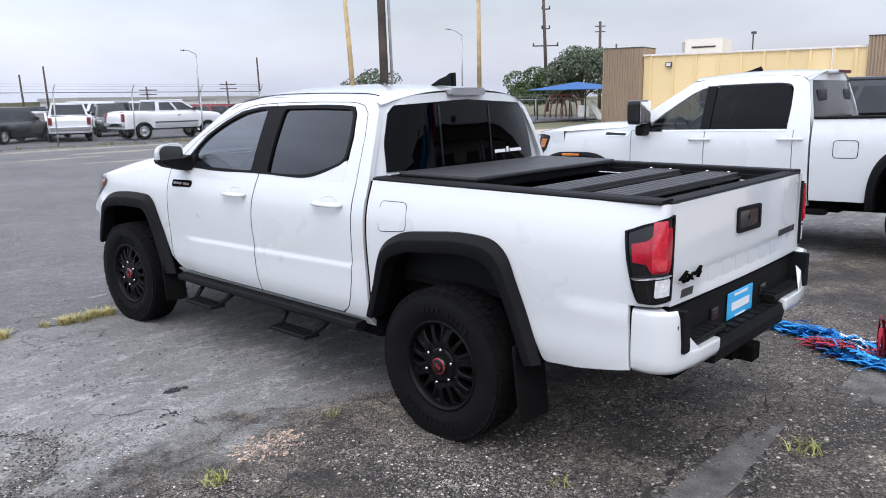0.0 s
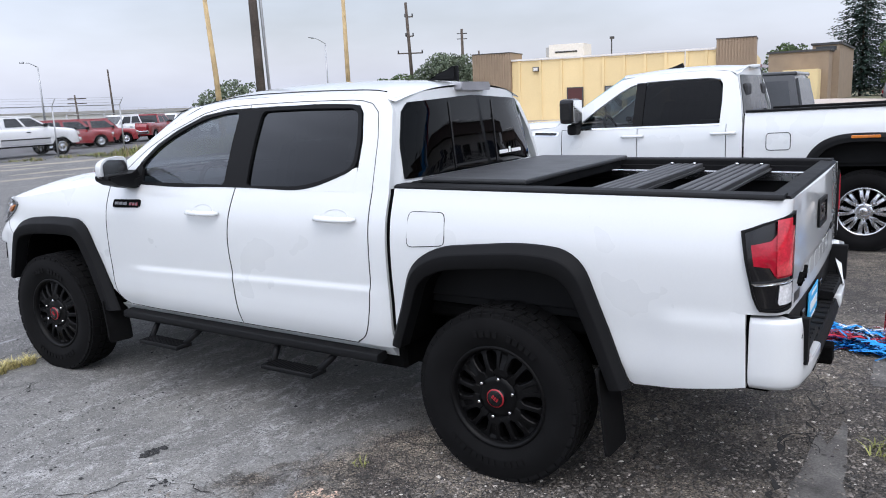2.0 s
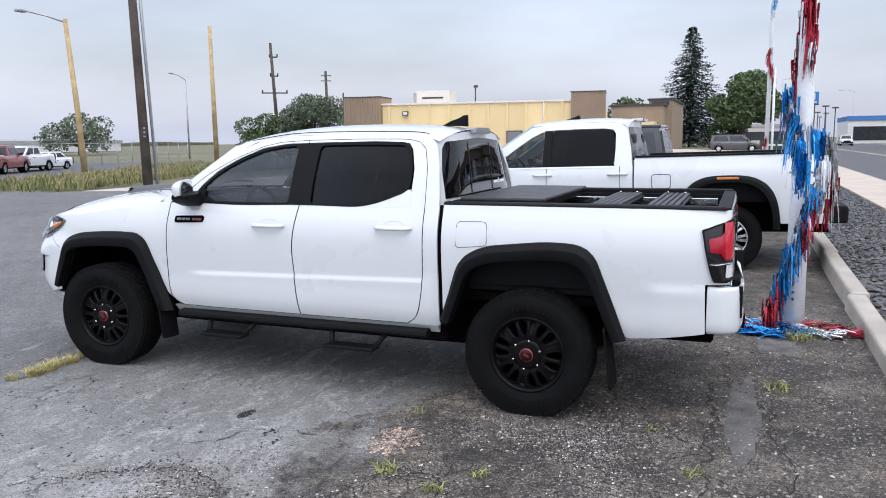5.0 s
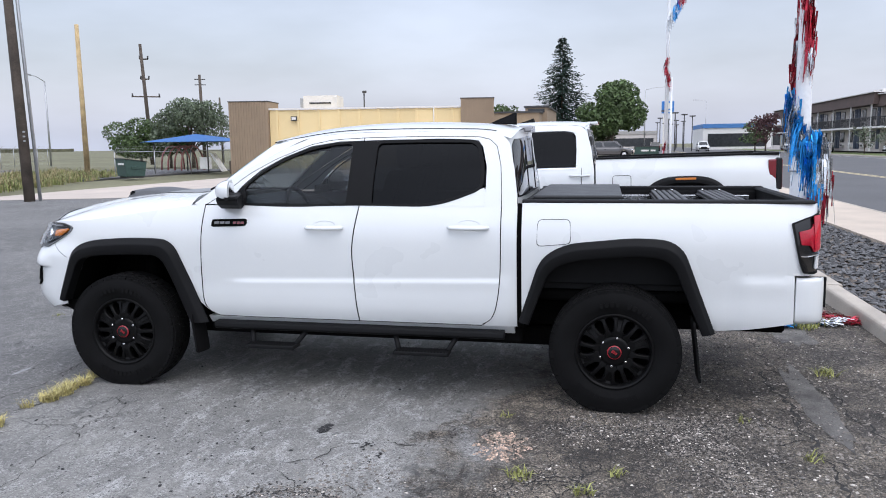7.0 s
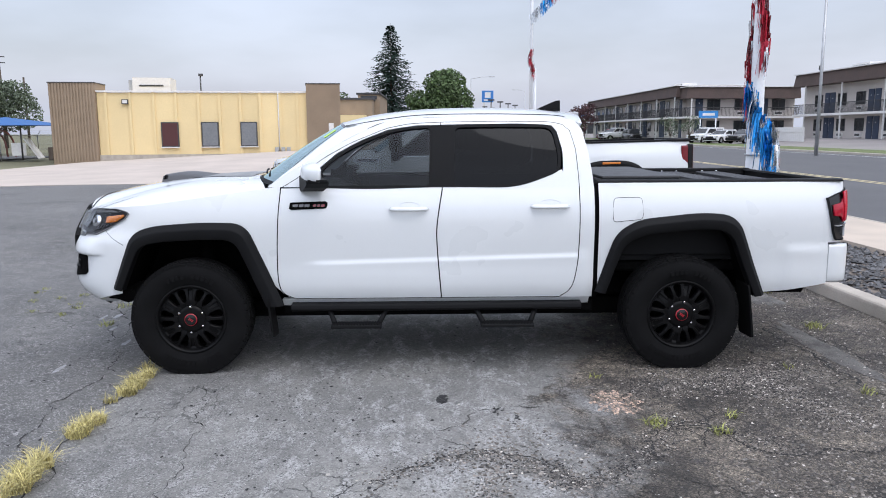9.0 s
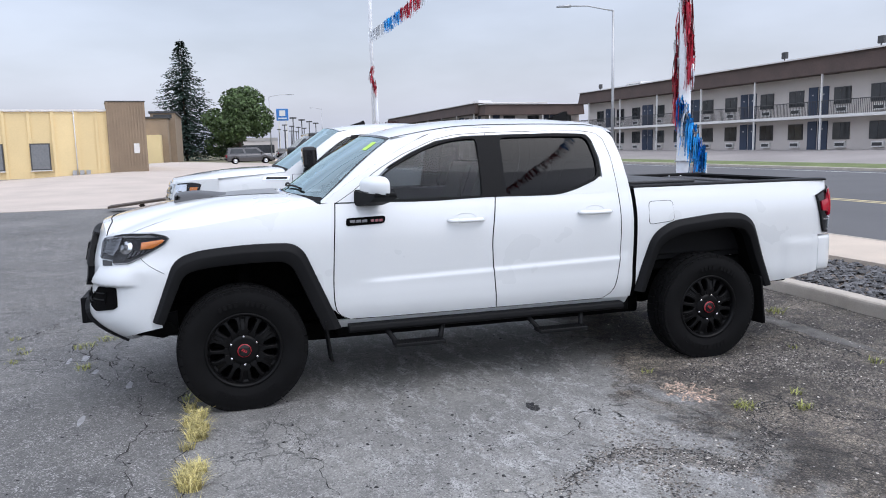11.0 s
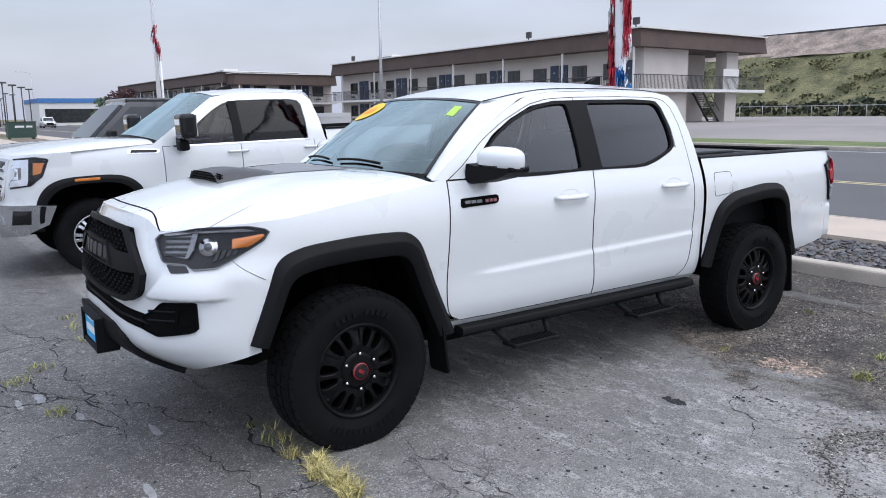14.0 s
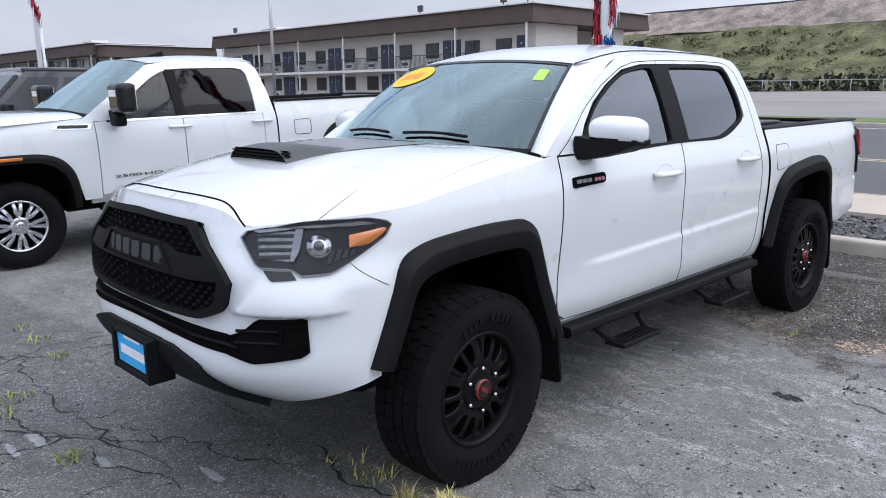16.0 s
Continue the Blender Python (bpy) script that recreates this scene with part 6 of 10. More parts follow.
    add_prism(bm, rounded([(-1.055, 1.262), (-0.99, 1.228), (-0.86, 1.196), (-0.79, 1.196), (-0.80, 1.30), (-0.86, 1.285), (-1.055, 1.284)], 0.012, 3), "y", 2.36, 2.50, 0.010)
    for v in bm.verts:
        v.co.y -= (-(v.co.x) - 0.85) * 0.35
    l, r = both("mirror_base", bm, PLASTIC, ml[0])
    r.parent = ml[1]
    l, r = both("mirror_lower_shell", low, GLOSSBLACK, ml[0], "black lower shell", smooth=True)
    r.parent = ml[1]
    bm = bmesh.new()
    add_prism(bm, rounded([(-0.87, 1.20), (-0.78, 1.20), (-0.775, 1.27), (-0.87, 1.25)], 0.01, 2), "y", 2.36, 2.47, 0.008)
    l, r = both("mirror_foot", bm, PLASTIC, ml[0])
    r.parent = ml[1]
    bm = bmesh.new()
    add_prism(bm, rounded([(-1.05, 1.268), (-0.865, 1.252), (-0.848, 1.30), (-0.862, 1.358), (-1.01, 1.372), (-1.056, 1.345)], 0.02, 3), "y", 2.3715, 2.3765)
    for v in bm.verts:
        v.co.y -= (-(v.co.x) - 0.955) * 0.345
    l, r = both("mirror_glass", bm, CHROME, ml[0])
    r.parent = ml[1]

    # the rear overhang is short: gate, lamps and bumper are drawn in towards the axle
    for ob in t.children_recursive:
        if ob.type == "MESH" and ob.parent.name.split(".")[0] != "wheel":
            for v in ob.data.vertices:
                if v.co.y < -0.94:
                    v.co.y = -0.94 + (v.co.y + 0.94) * 0.72
    fb.matrix_local = Matrix.Translation((-0.625, -1.127, 0.915)) @ Matrix.Diagonal((1.25, 1, 0.62, 1)) @ pose(0, 0, 0, 90, 0, 0)

    # cabin
    cab = part("cabin_floor", box(-0.68, 0.68, 0.62, 2.75, 0.52, 0.60), CABIN, t)
    part("headlining", grid(lambda u, v: roof_point(u, v) + Vector((0, 0, -0.035)), list(lin(-0.97, 0.97, 12)), list(lin(0.03, 0.97, 8))), LINING, t)
    both("door_card", grid(lambda u, v: side_point(0.66 + 2.0 * u, 0.55 + 0.66 * v) + Vector((0.07, 0, 0)), list(lin(0, 1, 10)), list(lin(0, 1, 6))), CABIN, t)
    part("back_wall", grid(lambda x, v: back_point(x, v) + Vector((0, 0.03, -0.01)), list(lin(-0.96, 0.96, 12)), list(lin(0, 0.25, 4))), CABIN, t)
    bm = bmesh.new()
    add_prism(bm, [(2.25, 0.75), (2.30, 1.12), (2.42, 1.19), (2.75, 1.22), (2.80, 0.75)], "x", -0.70, 0.70, 0.02)
    part("dashboard", bm, CABIN, t, "dark dashboard")
    bm = bmesh.new()
    ringp = [Vector((-0.36 + 0.185 * math.cos(a), 2.15 + 0.07 * math.sin(a), 1.13 + 0.17 * math.sin(a))) for a in lin(0, 2 * math.pi, 25)]
    add_tube(bm, ringp, 0.016, 8, caps=False)
    add_tube(bm, [(-0.54, 2.15, 1.13), (-0.36, 2.17, 1.12), (-0.18, 2.15, 1.13)], 0.02, 8)
    add_tube(bm, [(-0.36, 2.17, 1.12), (-0.36, 2.12, 0.97)], 0.018, 8)
    add_tube(bm, [(-0.36, 2.16, 1.12), (-0.36, 2.32, 1.06)], 0.04, 8)
    part("steering_wheel", bm, CABIN, t, "black steering wheel")
    for x, y in ((-0.36, 1.55), (0.36, 1.55), (-0.36, 0.86), (0.36, 0.86)):
        bm = bmesh.new()
        add_box(bm, x - 0.25, x + 0.25, y - 0.02, y + 0.46, 0.72, 0.88, 0.05, 3)
        add_prism(bm, rounded([(y - 0.22, 1.42), (y - 0.10, 1.43), (y + 0.10, 0.86), (y - 0.04, 0.82)], 0.03, 3), "x", x - 0.24, x + 0.24, 0.03)
        add_box(bm, x - 0.13, x + 0.13, y - 0.23, y - 0.12, 1.44, 1.585, 0.04, 3)
        part("seat", bm, SEAT, t, "dark leather seat with a headrest", smooth=False)
    part("rear_view_mirror", box(-0.12, 0.12, 2.10, 2.125, 1.555, 1.615, 0.01, 2), CABIN, t)
    # wipers, stickers
    for x0, x1 in ((-0.62, -0.10), (0.05, 0.58)):
        bm = bmesh.new()
        add_tube(bm, [screen_point(x0 + (x1 - x0) * k / 6, 0.075 + 0.02 * math.sin(k / 6 * 3)) + Vector((0, 0.012, 0.012)) for k in range(7)], 0.007, 6)
        part("wiper", bm, PLASTIC, t, "black wiper")
    def ellipse(cu, cv, ru, rv, n=24):
        return [(cu + ru * math.cos(2 * math.pi * k / n), cv + rv * math.sin(2 * math.pi * k / n)) for k in range(n)]
    part("price_sticker", patch(screen_point, ellipse(0.65, 0.80, 0.30, 0.155), 0.004, 0.0, sign=-1, rings=3), YELLOWDECAL, t, "oval yellow windscreen sticker with a figure bar")
    part("sticker_bar", patch(screen_point, [(0.50, 0.75), (0.80, 0.75), (0.80, 0.85), (0.50, 0.85)], 0.006, 0.0, sign=-1, rings=2), surface("orange_figure", (0.85, 0.30, 0.02), 0.5, vary=0.05), t, "orange bar on a yellow sticker")
    part("lime_sticker", patch(screen_point, [(-0.855, 0.74), (-0.765, 0.74), (-0.765, 0.89), (-0.855, 0.89)], 0.002, 0.0, sign=-1, rings=2), LIMEDECAL, t, "lime green square sticker")
    return t


truck = pickup()


def surface_text(name, body, size, fn, mat, parent, label):
    """Lettering in the built-in font, laid on a surface."""
    fc = bpy.data.curves.new(name, "FONT")
    fc.body, fc.size, fc.extrude = body, size, 0.003
    fo = new(name, fc)
    me = bpy.data.meshes.new_from_object(fo.evaluated_get(bpy.context.evaluated_depsgraph_get()))
    bpy.data.objects.remove(fo)
    for v in me.vertices:
        u, w, d = v.co
        v.co = fn(u * 1.35, w * 0.40) + Vector((-d, 0, 0))
    me.materials.clear()
    me.materials.append(mat)
    ob = new(name, me)
    ob.parent = parent
    return tagged(ob, label)


# ---- the tall white heavy-duty pickup beside it ----
def heavy_pickup(m):
    t = thing("heavy_pickup_truck", "tall white heavy-duty crew-cab pickup with black arches and alloy wheels", "pickup truck", m)
    lin = np.linspace
    gs = curve1([(0.50, 0.93), (0.62, 0.965), (0.80, 0.985), (0.95, 0.992), (1.15, 0.990), (1.28, 0.975), (1.36, 0.950), (1.50, 0.900), (1.70, 0.815), (1.88, 0.735), (1.96, 0.69)])
    sp = lambda y, z: Vector((-(gs(z) - 0.03 * smooth01((-0.7 - y) / 0.5)), y, z))
    nl = curve1([(0.45, 0.72), (0.6, 0.80), (0.8, 0.76), (1.0, 0.74), (1.2, 0.70), (1.36, 0.62)])
    NY = 4.28

    def npt(a, z):
        c, s = math.cos(radians(a)), math.sin(radians(a))
        p = 3.4
        return Vector((math.copysign(gs(min(z, 1.2)) * abs(c) ** (2 / p), -c), NY + nl(z) * max(s, 0) ** (2 / p), z))
    hl = curve1([(0, 1.36), (40, 1.345), (60, 1.35), (90, 1.37)])
    FO, FI = round_arch(4.10, 0.60, 0.45, 1.09, 3.4, 0.52), round_arch(4.10, 0.52, 0.45, 1.01, 3.2, 0.52)
    RO, RI = round_arch(0.0, 0.62, 0.45, 1.215, 3.0, 0.52), round_arch(0.0, 0.54, 0.45, 1.13, 2.9, 0.52)
    tf = lambda y: 1.40 - 0.04 * (y - 3.2) / 1.08

    def sheet_cols(ys, zb_fn, zt_fn, rows=14):
        bm = bmesh.new()
        cols = [[bm.verts.new(sp(y, zb_fn(y) + (zt_fn(y) - zb_fn(y)) * k / rows)) for k in range(rows + 1)] for y in ys]
        for a, b in zip(cols, cols[1:]):
            for k in range(rows):
                bm.faces.new((a[k], b[k], b[k + 1], a[k + 1])).smooth = True
        return bm
    both("front_fender", sheet_cols(sorted({*lin(3.30, NY, 24)}), lambda y: max(0.58, arch(y, FO) - 0.01), tf), PAINT, t)

    def hp(u, v):
        q = abs(u)
        e = npt(90 * (1 - q), hl(90 * (1 - q)))
        b = Vector((-q * 0.935, 3.45 - 0.12 * q * q, 1.46 - 0.06 * q ** 5))
        p = b.lerp(e, v)
        p.z = b.z + (e.z - b.z) * v ** (1 + 1.2 * (1 - q ** 3)) + 0.015 * math.sin(math.pi * v) * (1 - q ** 6)
        return Vector((math.copysign(p.x, u), p.y, p.z))
    part("hood", grid(hp, list(lin(-1, 1, 41)), list(lin(0, 1, 22))), PAINT, t)
    bm = bmesh.new()
    angs = sorted({*lin(0, 180, 91)})
    cols = []
    for a in angs:
        mm = min(a, 180 - a)
        p = npt(a, 0.6)
        zb = max(0.80, arch(p.y, FO) - 0.01) if p.y < 4.72 else 0.80
        cols.append([bm.verts.new(npt(a, zb + (hl(mm) - zb) * k / 20)) for k in range(21)])
    for a, b in zip(cols, cols[1:]):
        for k in range(20):
            bm.faces.new((a[k], b[k], b[k + 1], a[k + 1])).smooth = True
    part("nose_panel", bm, PAINT, t)
    bump = resample([(6, 0.80), (20, 0.82), (90, 0.82), (160, 0.82), (174, 0.80), (172, 0.62), (150, 0.50), (90, 0.48), (30, 0.50), (8, 0.62)], 80, True)
    fb = part("front_bumper", patch(npt, bump, 0.05, 0.12, sign=-1, rings=5), ALLOY, t, "chromed front bumper")
    part("bumper_slot", patch(npt, resample([(62, 0.56), (118, 0.56), (118, 0.70), (62, 0.70)], 30, True), 0.056, 0.01, sign=-1, rings=3), PLASTIC, fb)
    for a in (30, 150):
        part("fog_slot", patch(npt, [(a - 8, 0.62), (a + 8, 0.62), (a + 8, 0.76), (a - 8, 0.76)], 0.056, 0.01, sign=-1, rings=2), GLOSSBLACK, fb)
    gr = resample([(50, 1.30), (90, 1.33), (130, 1.30), (127, 0.86), (90, 0.84), (53, 0.86)], 60, True)
    g = part("grille", patch(npt, gr, 0.006, 0.02, sign=-1, rings=4), GLOSSBLACK, t, "black grille with chrome bars")
    for k in range(5):
        z = 0.92 + 0.085 * k
        part("grille_bar", patch(npt, resample([(54, z), (90, z + 0.01), (126, z), (126, z + 0.030), (90, z + 0.040), (54, z + 0.030)], 36, True), 0.016, 0.014, sign=-1, rings=2), GLOSSBLACK, g)
    part("grille_surround", band(npt, gr, [(90 + (a - 90) * 0.90, 1.085 + (z - 1.085) * 0.88) for a, z in gr], 0.020, 0.02, sign=-1, across=2), CHROME, g, "chrome surround")
    for s in (0, 1):
        f = (lambda pts: pts) if s == 0 else (lambda pts: [(180 - a, z) for a, z in reversed(pts)])
        lamp = resample(f([(46, 1.31), (20, 1.325), (9, 1.30), (12, 1.12), (22, 1.02), (46, 0.99)]), 40, True)
        h = part("headlight", patch(npt, lamp, 0.006, 0.015, sign=-1), GLOSSBLACK, t, "C-shaped headlight with amber marker")
        part("lamp_arm", patch(npt, resample(f([(46, 1.29), (26, 1.30), (24, 1.03), (46, 1.01), (46, 1.05), (32, 1.06), (33, 1.24), (46, 1.25)]), 40, True), 0.016, 0.01, sign=-1, rings=2), CHROME, h)
        part("amber_marker", patch(npt, resample(f([(21, 1.26), (12, 1.26), (14, 1.15), (21, 1.13)]), 20, True), 0.018, 0.01, sign=-1, rings=3), AMBER, h, "amber marker lens")
        part("lens", patch(npt, lamp, 0.030, 0.0, sign=-1, rings=5), CLEARLENS, h)

    def pan(y0, y1, z0, z1):
        return grid(lambda u, v: sp(y0 + (y1 - y0) * u, z0 + (z1 - z0) * v), list(lin(0, 1, 14)), list(lin(0, 1, 18)), 0.03, (1, 0, 0))
    both("rear_door", pan(1.36, 2.345, 0.62, 1.355), PAINT, t)
    both("front_door", pan(2.355, 3.292, 0.62, 1.355), PAINT, t)
    both("cab_corner", pan(1.185, 1.352, 0.62, 1.355), PAINT, t)
    both("sill", grid(lambda u, v: Vector((-(0.90 + 0.06 * v), 1.19 + 2.2 * u, 0.53 + 0.085 * v)), list(lin(0, 1, 10)), list(lin(0, 1, 4)), 0.05, (1, 0, 0)), PAINT, t)
    both("running_board", prism(rounded([(-0.98, 0.50), (-0.82, 0.50), (-0.82, 0.45), (-0.96, 0.44)], 0.015, 2), "y", 1.0, 3.3), PLASTIC, t)
    outer = [(3.44, 1.36), (3.292, 1.46), (3.102, 1.585), (2.912, 1.71), (2.745, 1.82), (2.60, 1.912), (2.38, 1.945), (1.9, 1.955), (1.55, 1.95), (1.36, 1.925), (1.28, 1.86), (1.22, 1.60), (1.19, 1.355)]
    inner = [(3.12, 1.36), (3.04, 1.45), (2.90, 1.56), (2.74, 1.675), (2.60, 1.77), (2.46, 1.84), (2.28, 1.868), (1.9, 1.872), (1.58, 1.868), (1.47, 1.85), (1.43, 1.80), (1.42, 1.60), (1.43, 1.355)]
    both("roof_pillar_frame", band(sp, resample(outer, 70), resample(inner, 70), 0.0, 0.03, closed=False, sign=-1, across=4), PAINT, t)
    both("side_window", patch(sp, resample([(3.10, 1.365), (2.89, 1.56), (2.60, 1.76), (2.46, 1.828), (2.42, 1.855), (2.40, 1.365)], 40, True), -0.012, 0.0, sign=-1, rings=4), TINT, t, "tinted side window")
    both("side_window", patch(sp, resample([(2.30, 1.365), (2.30, 1.862), (1.58, 1.862), (1.46, 1.83), (1.43, 1.70), (1.44, 1.40), (1.47, 1.365)], 40, True), -0.012, 0.0, sign=-1, rings=4), PRIVACY, t, "dark side window")
    both("pillar_cover", grid(lambda u, v: sp(2.30 + 0.11 * u, 1.362 + 0.50 * v) + Vector((-0.003, 0, 0)), list(lin(0, 1, 4)), list(lin(0, 1, 8)), 0.02, (1, 0, 0)), PLASTIC, t)
    both("belt_trim", grid(lambda u, v: sp(1.42 + 1.75 * u, 1.345 + 0.02 * v) + Vector((-0.005, 0, 0)), list(lin(0, 1, 14)), [0, 1], 0.01, (1, 0, 0)), CHROME, t, "chrome belt trim")

    def sc(u, v):
        zs, ys_ = 1.385 + 0.545 * v, 3.40 - 0.83 * v
        k = 1 - abs(u) ** 2.4
        return Vector(((gs(zs) - 0.01) * u, ys_ + 0.12 * k, zs + 0.055 * k))
    part("windscreen", grid(sc, list(lin(-1, 1, 21)), list(lin(0, 1, 12))), SCREEN, t, "clear windscreen")
    part("cowl", grid(lambda u, v: sc(u, 0.08 * v) + Vector((0, 0.006, 0.006)), list(lin(-1, 1, 20)), [0, 1]), PLASTIC, t)

    def rf(u, v):
        k = abs(u)
        y0, y1 = 2.57 + 0.12 * (1 - k ** 2.4), 1.28 - 0.05 * (1 - k ** 2)
        y = y0 + (y1 - y0) * v
        crown = curve1([(1.2, 1.985), (1.6, 2.02), (2.1, 2.025), (2.69, 1.985)])(y)
        edge = curve1([(1.25, 1.86), (1.36, 1.925), (1.6, 1.952), (2.0, 1.955), (2.3, 1.945), (2.57, 1.93)])(y)
        return Vector((gs(edge) * u, y, edge + (crown - edge) * (1 - k ** 2.8)))
    part("roof", grid(rf, list(lin(-1, 1, 29)), list(lin(0, 1, 20))), PAINT, t)
    bk = lambda x, z: Vector((x, 1.185 + (z - 1.36) * 0.12 + 0.06 * (abs(x) / gs(z)) ** 6, z))
    part("cab_back", grid(lambda u, v: bk(u * gs(1.1 + (0.83 + 0.06 * (1 - u * u)) * v), 1.1 + (0.83 + 0.06 * (1 - u * u)) * v), list(lin(-1, 1, 25)), list(lin(0, 1, 14))), PAINT, t)
    part("rear_window", patch(bk, resample([(-0.76, 1.43), (0.76, 1.43), (0.66, 1.88), (-0.66, 1.88)], 40, True), 0.006, 0.01, rings=4), GLOSSBLACK, t, "dark rear window")
    part("brake_light", box(-0.25, 0.25, 1.14, 1.30, 1.955, 1.995, 0.012, 2), PAINT, t)
    part("brake_lens", box(-0.22, 0.22, 1.128, 1.142, 1.96, 1.99), DEEPRED, t)
    part("roof_antenna", prism([(2.05, 2.015), (2.30, 2.02), (2.18, 2.05), (2.08, 2.085)], "x", -0.03, 0.03, 0.008), PLASTIC, t, "dark shark-fin antenna")
    # bed
    both("bed_side", sheet_cols(sorted({*lin(-1.16, 1.165, 50), *lin(0.5, 0.7, 9), *lin(-0.7, -0.5, 9)}), lambda y: max(0.60, arch(y, RO) - 0.01), lambda y: 1.475, 18), PAINT, t)
    both("bed_rail_cap", prism(rounded([(-0.935, 1.47), (-0.93, 1.49), (-0.80, 1.49), (-0.80, 1.45), (-0.86, 1.44)], 0.008, 2), "y", -1.17, 1.16), PLASTIC, t)
    bm = bmesh.new()
    add_box(bm, -0.80, 0.80, -1.15, 1.15, 0.86, 0.90)
    add_box(bm, -0.83, -0.80, -1.15, 1.15, 0.90, 1.46)
    add_box(bm, 0.80, 0.83, -1.15, 1.15, 0.90, 1.46)
    add_box(bm, -0.80, 0.80, 1.12, 1.15, 0.90, 1.46)
    part("bed_liner", bm, PLASTIC, t)
    gt = part("tailgate", box(-0.80, 0.80, -1.20, -1.14, 0.86, 1.475, 0.015, 2), PAINT, t, "white tailgate")
    part("gate_cap", box(-0.80, 0.80, -1.21, -1.12, 1.475, 1.492, 0.006), PLASTIC, gt)
    part("gate_handle", box(-0.12, 0.12, -1.215, -1.19, 1.26, 1.34, 0.008), GLOSSBLACK, gt)
    tls = both("tail_light", box(-0.962, -0.80, -1.205, -1.03, 1.03, 1.40, 0.02, 3), DEEPRED, t, "red tail light")
    l, r = both("light_frame", box(-0.968, -0.79, -1.20, -1.12, 1.01, 1.42, 0.02, 2), GLOSSBLACK, tls[0])
    r.parent = tls[1]
    part("rear_bumper", box(-0.95, 0.95, -1.38, -1.16, 0.60, 0.82, 0.04, 3), PLASTIC, t, "black rear step bumper")
    for out_l, in_l, c, top in ((FO, FI, 4.15, 1.09), (RO, RI, 0.0, 1.215)):
        bm = bmesh.new()
        rows = []
        for (y0, z0), (y1, z1) in zip(out_l, in_l):
            row = []
            for k, h in ((0, 0.002), (0.1, 0.03), (0.5, 0.045), (1.0, 0.045), (1.0, -0.06)):
                y, z = y0 + (y1 - y0) * k, z0 + (z1 - z0) * k
                w = gs(min(z, 1.2))
                if y > NY:
                    w *= max(0.05, 1 - ((y - NY) / nl(z)) ** 3.4) ** (1 / 3.4)
                row.append(bm.verts.new((-(w + h), y, z)))
            rows.append(row)
        for a, b in zip(rows, rows[1:]):
            for k in range(4):
                bm.faces.new((a[k], b[k], b[k + 1], a[k + 1])).smooth = k < 2
        fl = both("wheel_arch_flare", bm, PLASTIC, t, "black wheel arch moulding with an amber marker")
        l, r = both("amber_marker", box(-1.045, -1.02, c - 0.13, c + 0.13, top - 0.052, top - 0.022, 0.005), AMBER, fl[0], "amber side marker")
        r.parent = fl[1]
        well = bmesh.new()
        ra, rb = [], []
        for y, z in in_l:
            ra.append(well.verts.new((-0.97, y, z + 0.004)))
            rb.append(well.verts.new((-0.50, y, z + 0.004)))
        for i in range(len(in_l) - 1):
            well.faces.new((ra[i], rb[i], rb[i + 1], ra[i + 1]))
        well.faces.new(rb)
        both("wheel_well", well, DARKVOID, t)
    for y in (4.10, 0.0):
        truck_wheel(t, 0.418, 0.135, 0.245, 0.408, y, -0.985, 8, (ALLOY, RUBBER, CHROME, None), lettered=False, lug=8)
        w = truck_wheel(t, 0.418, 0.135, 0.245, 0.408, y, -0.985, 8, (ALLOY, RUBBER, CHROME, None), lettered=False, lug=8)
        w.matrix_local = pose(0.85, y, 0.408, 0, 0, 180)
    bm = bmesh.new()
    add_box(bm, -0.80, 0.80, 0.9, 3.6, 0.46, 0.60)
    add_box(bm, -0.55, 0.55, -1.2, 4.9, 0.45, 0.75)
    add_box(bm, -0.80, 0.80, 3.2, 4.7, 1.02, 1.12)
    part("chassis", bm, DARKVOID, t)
    # handles, mirrors, vents, badges
    for y in (2.40, 1.38):
        bm = bmesh.new()
        add_tube(bm, [sp(y - 0.13 + 0.26 * k / 8, 1.255) + Vector((-(0.008 + 0.03 * math.sin(math.pi * k / 8) ** 0.5), 0, 0)) for k in range(9)], 0.016, 8)
        both("door_handle", bm, PAINT, t, "white door handle")
    mb = both("tow_mirror", box(-1.33, -1.05, 2.99, 3.17, 1.44, 1.73, 0.05, 3), GLOSSBLACK, t, "tall black towing mirror")
    for nm, b, mt in (("mirror_stalk", box(-1.06, -0.92, 3.04, 3.13, 1.38, 1.47, 0.02, 2), PLASTIC), ("lower_mirror", box(-1.16, -0.98, 3.03, 3.15, 1.30, 1.43, 0.04, 3), PLASTIC), ("mirror_lens", box(-1.27, -1.10, 3.166, 3.174, 1.60, 1.665), WHITEMARK), ("mirror_glass", box(-1.31, -1.07, 2.982, 2.99, 1.47, 1.71), CHROME)):
        l, r = both(nm, b, mt, mb[0])
        r.parent = mb[1]
    vt = both("fender_vent", patch(sp, resample([(3.70, 1.30), (3.34, 1.285), (3.33, 1.335), (3.68, 1.35)], 24, True), 0.006, 0.01, sign=-1, rings=3), CHROME, t, "chrome fender vent with a dark bar")
    l, r = both("vent_bar", patch(sp, resample([(3.66, 1.308), (3.37, 1.296), (3.36, 1.325), (3.65, 1.340)], 24, True), 0.010, 0.004, sign=-1, rings=2), GLOSSBLACK, vt[0])
    r.parent = vt[1]
    for body, y0 in (("2500", 3.16), ("HD", 2.855)):
        surface_text("door_lettering", body, 0.105, lambda u, v: sp(y0 - u, 0.775 + v) + Vector((-0.004, 0, 0)), GREYMARK, t, "dark model lettering")
    fl = rounded([(0.94, 1.06), (0.70, 1.06), (0.70, 1.24), (0.94, 1.24)], 0.04, 4)
    bm = bmesh.new()
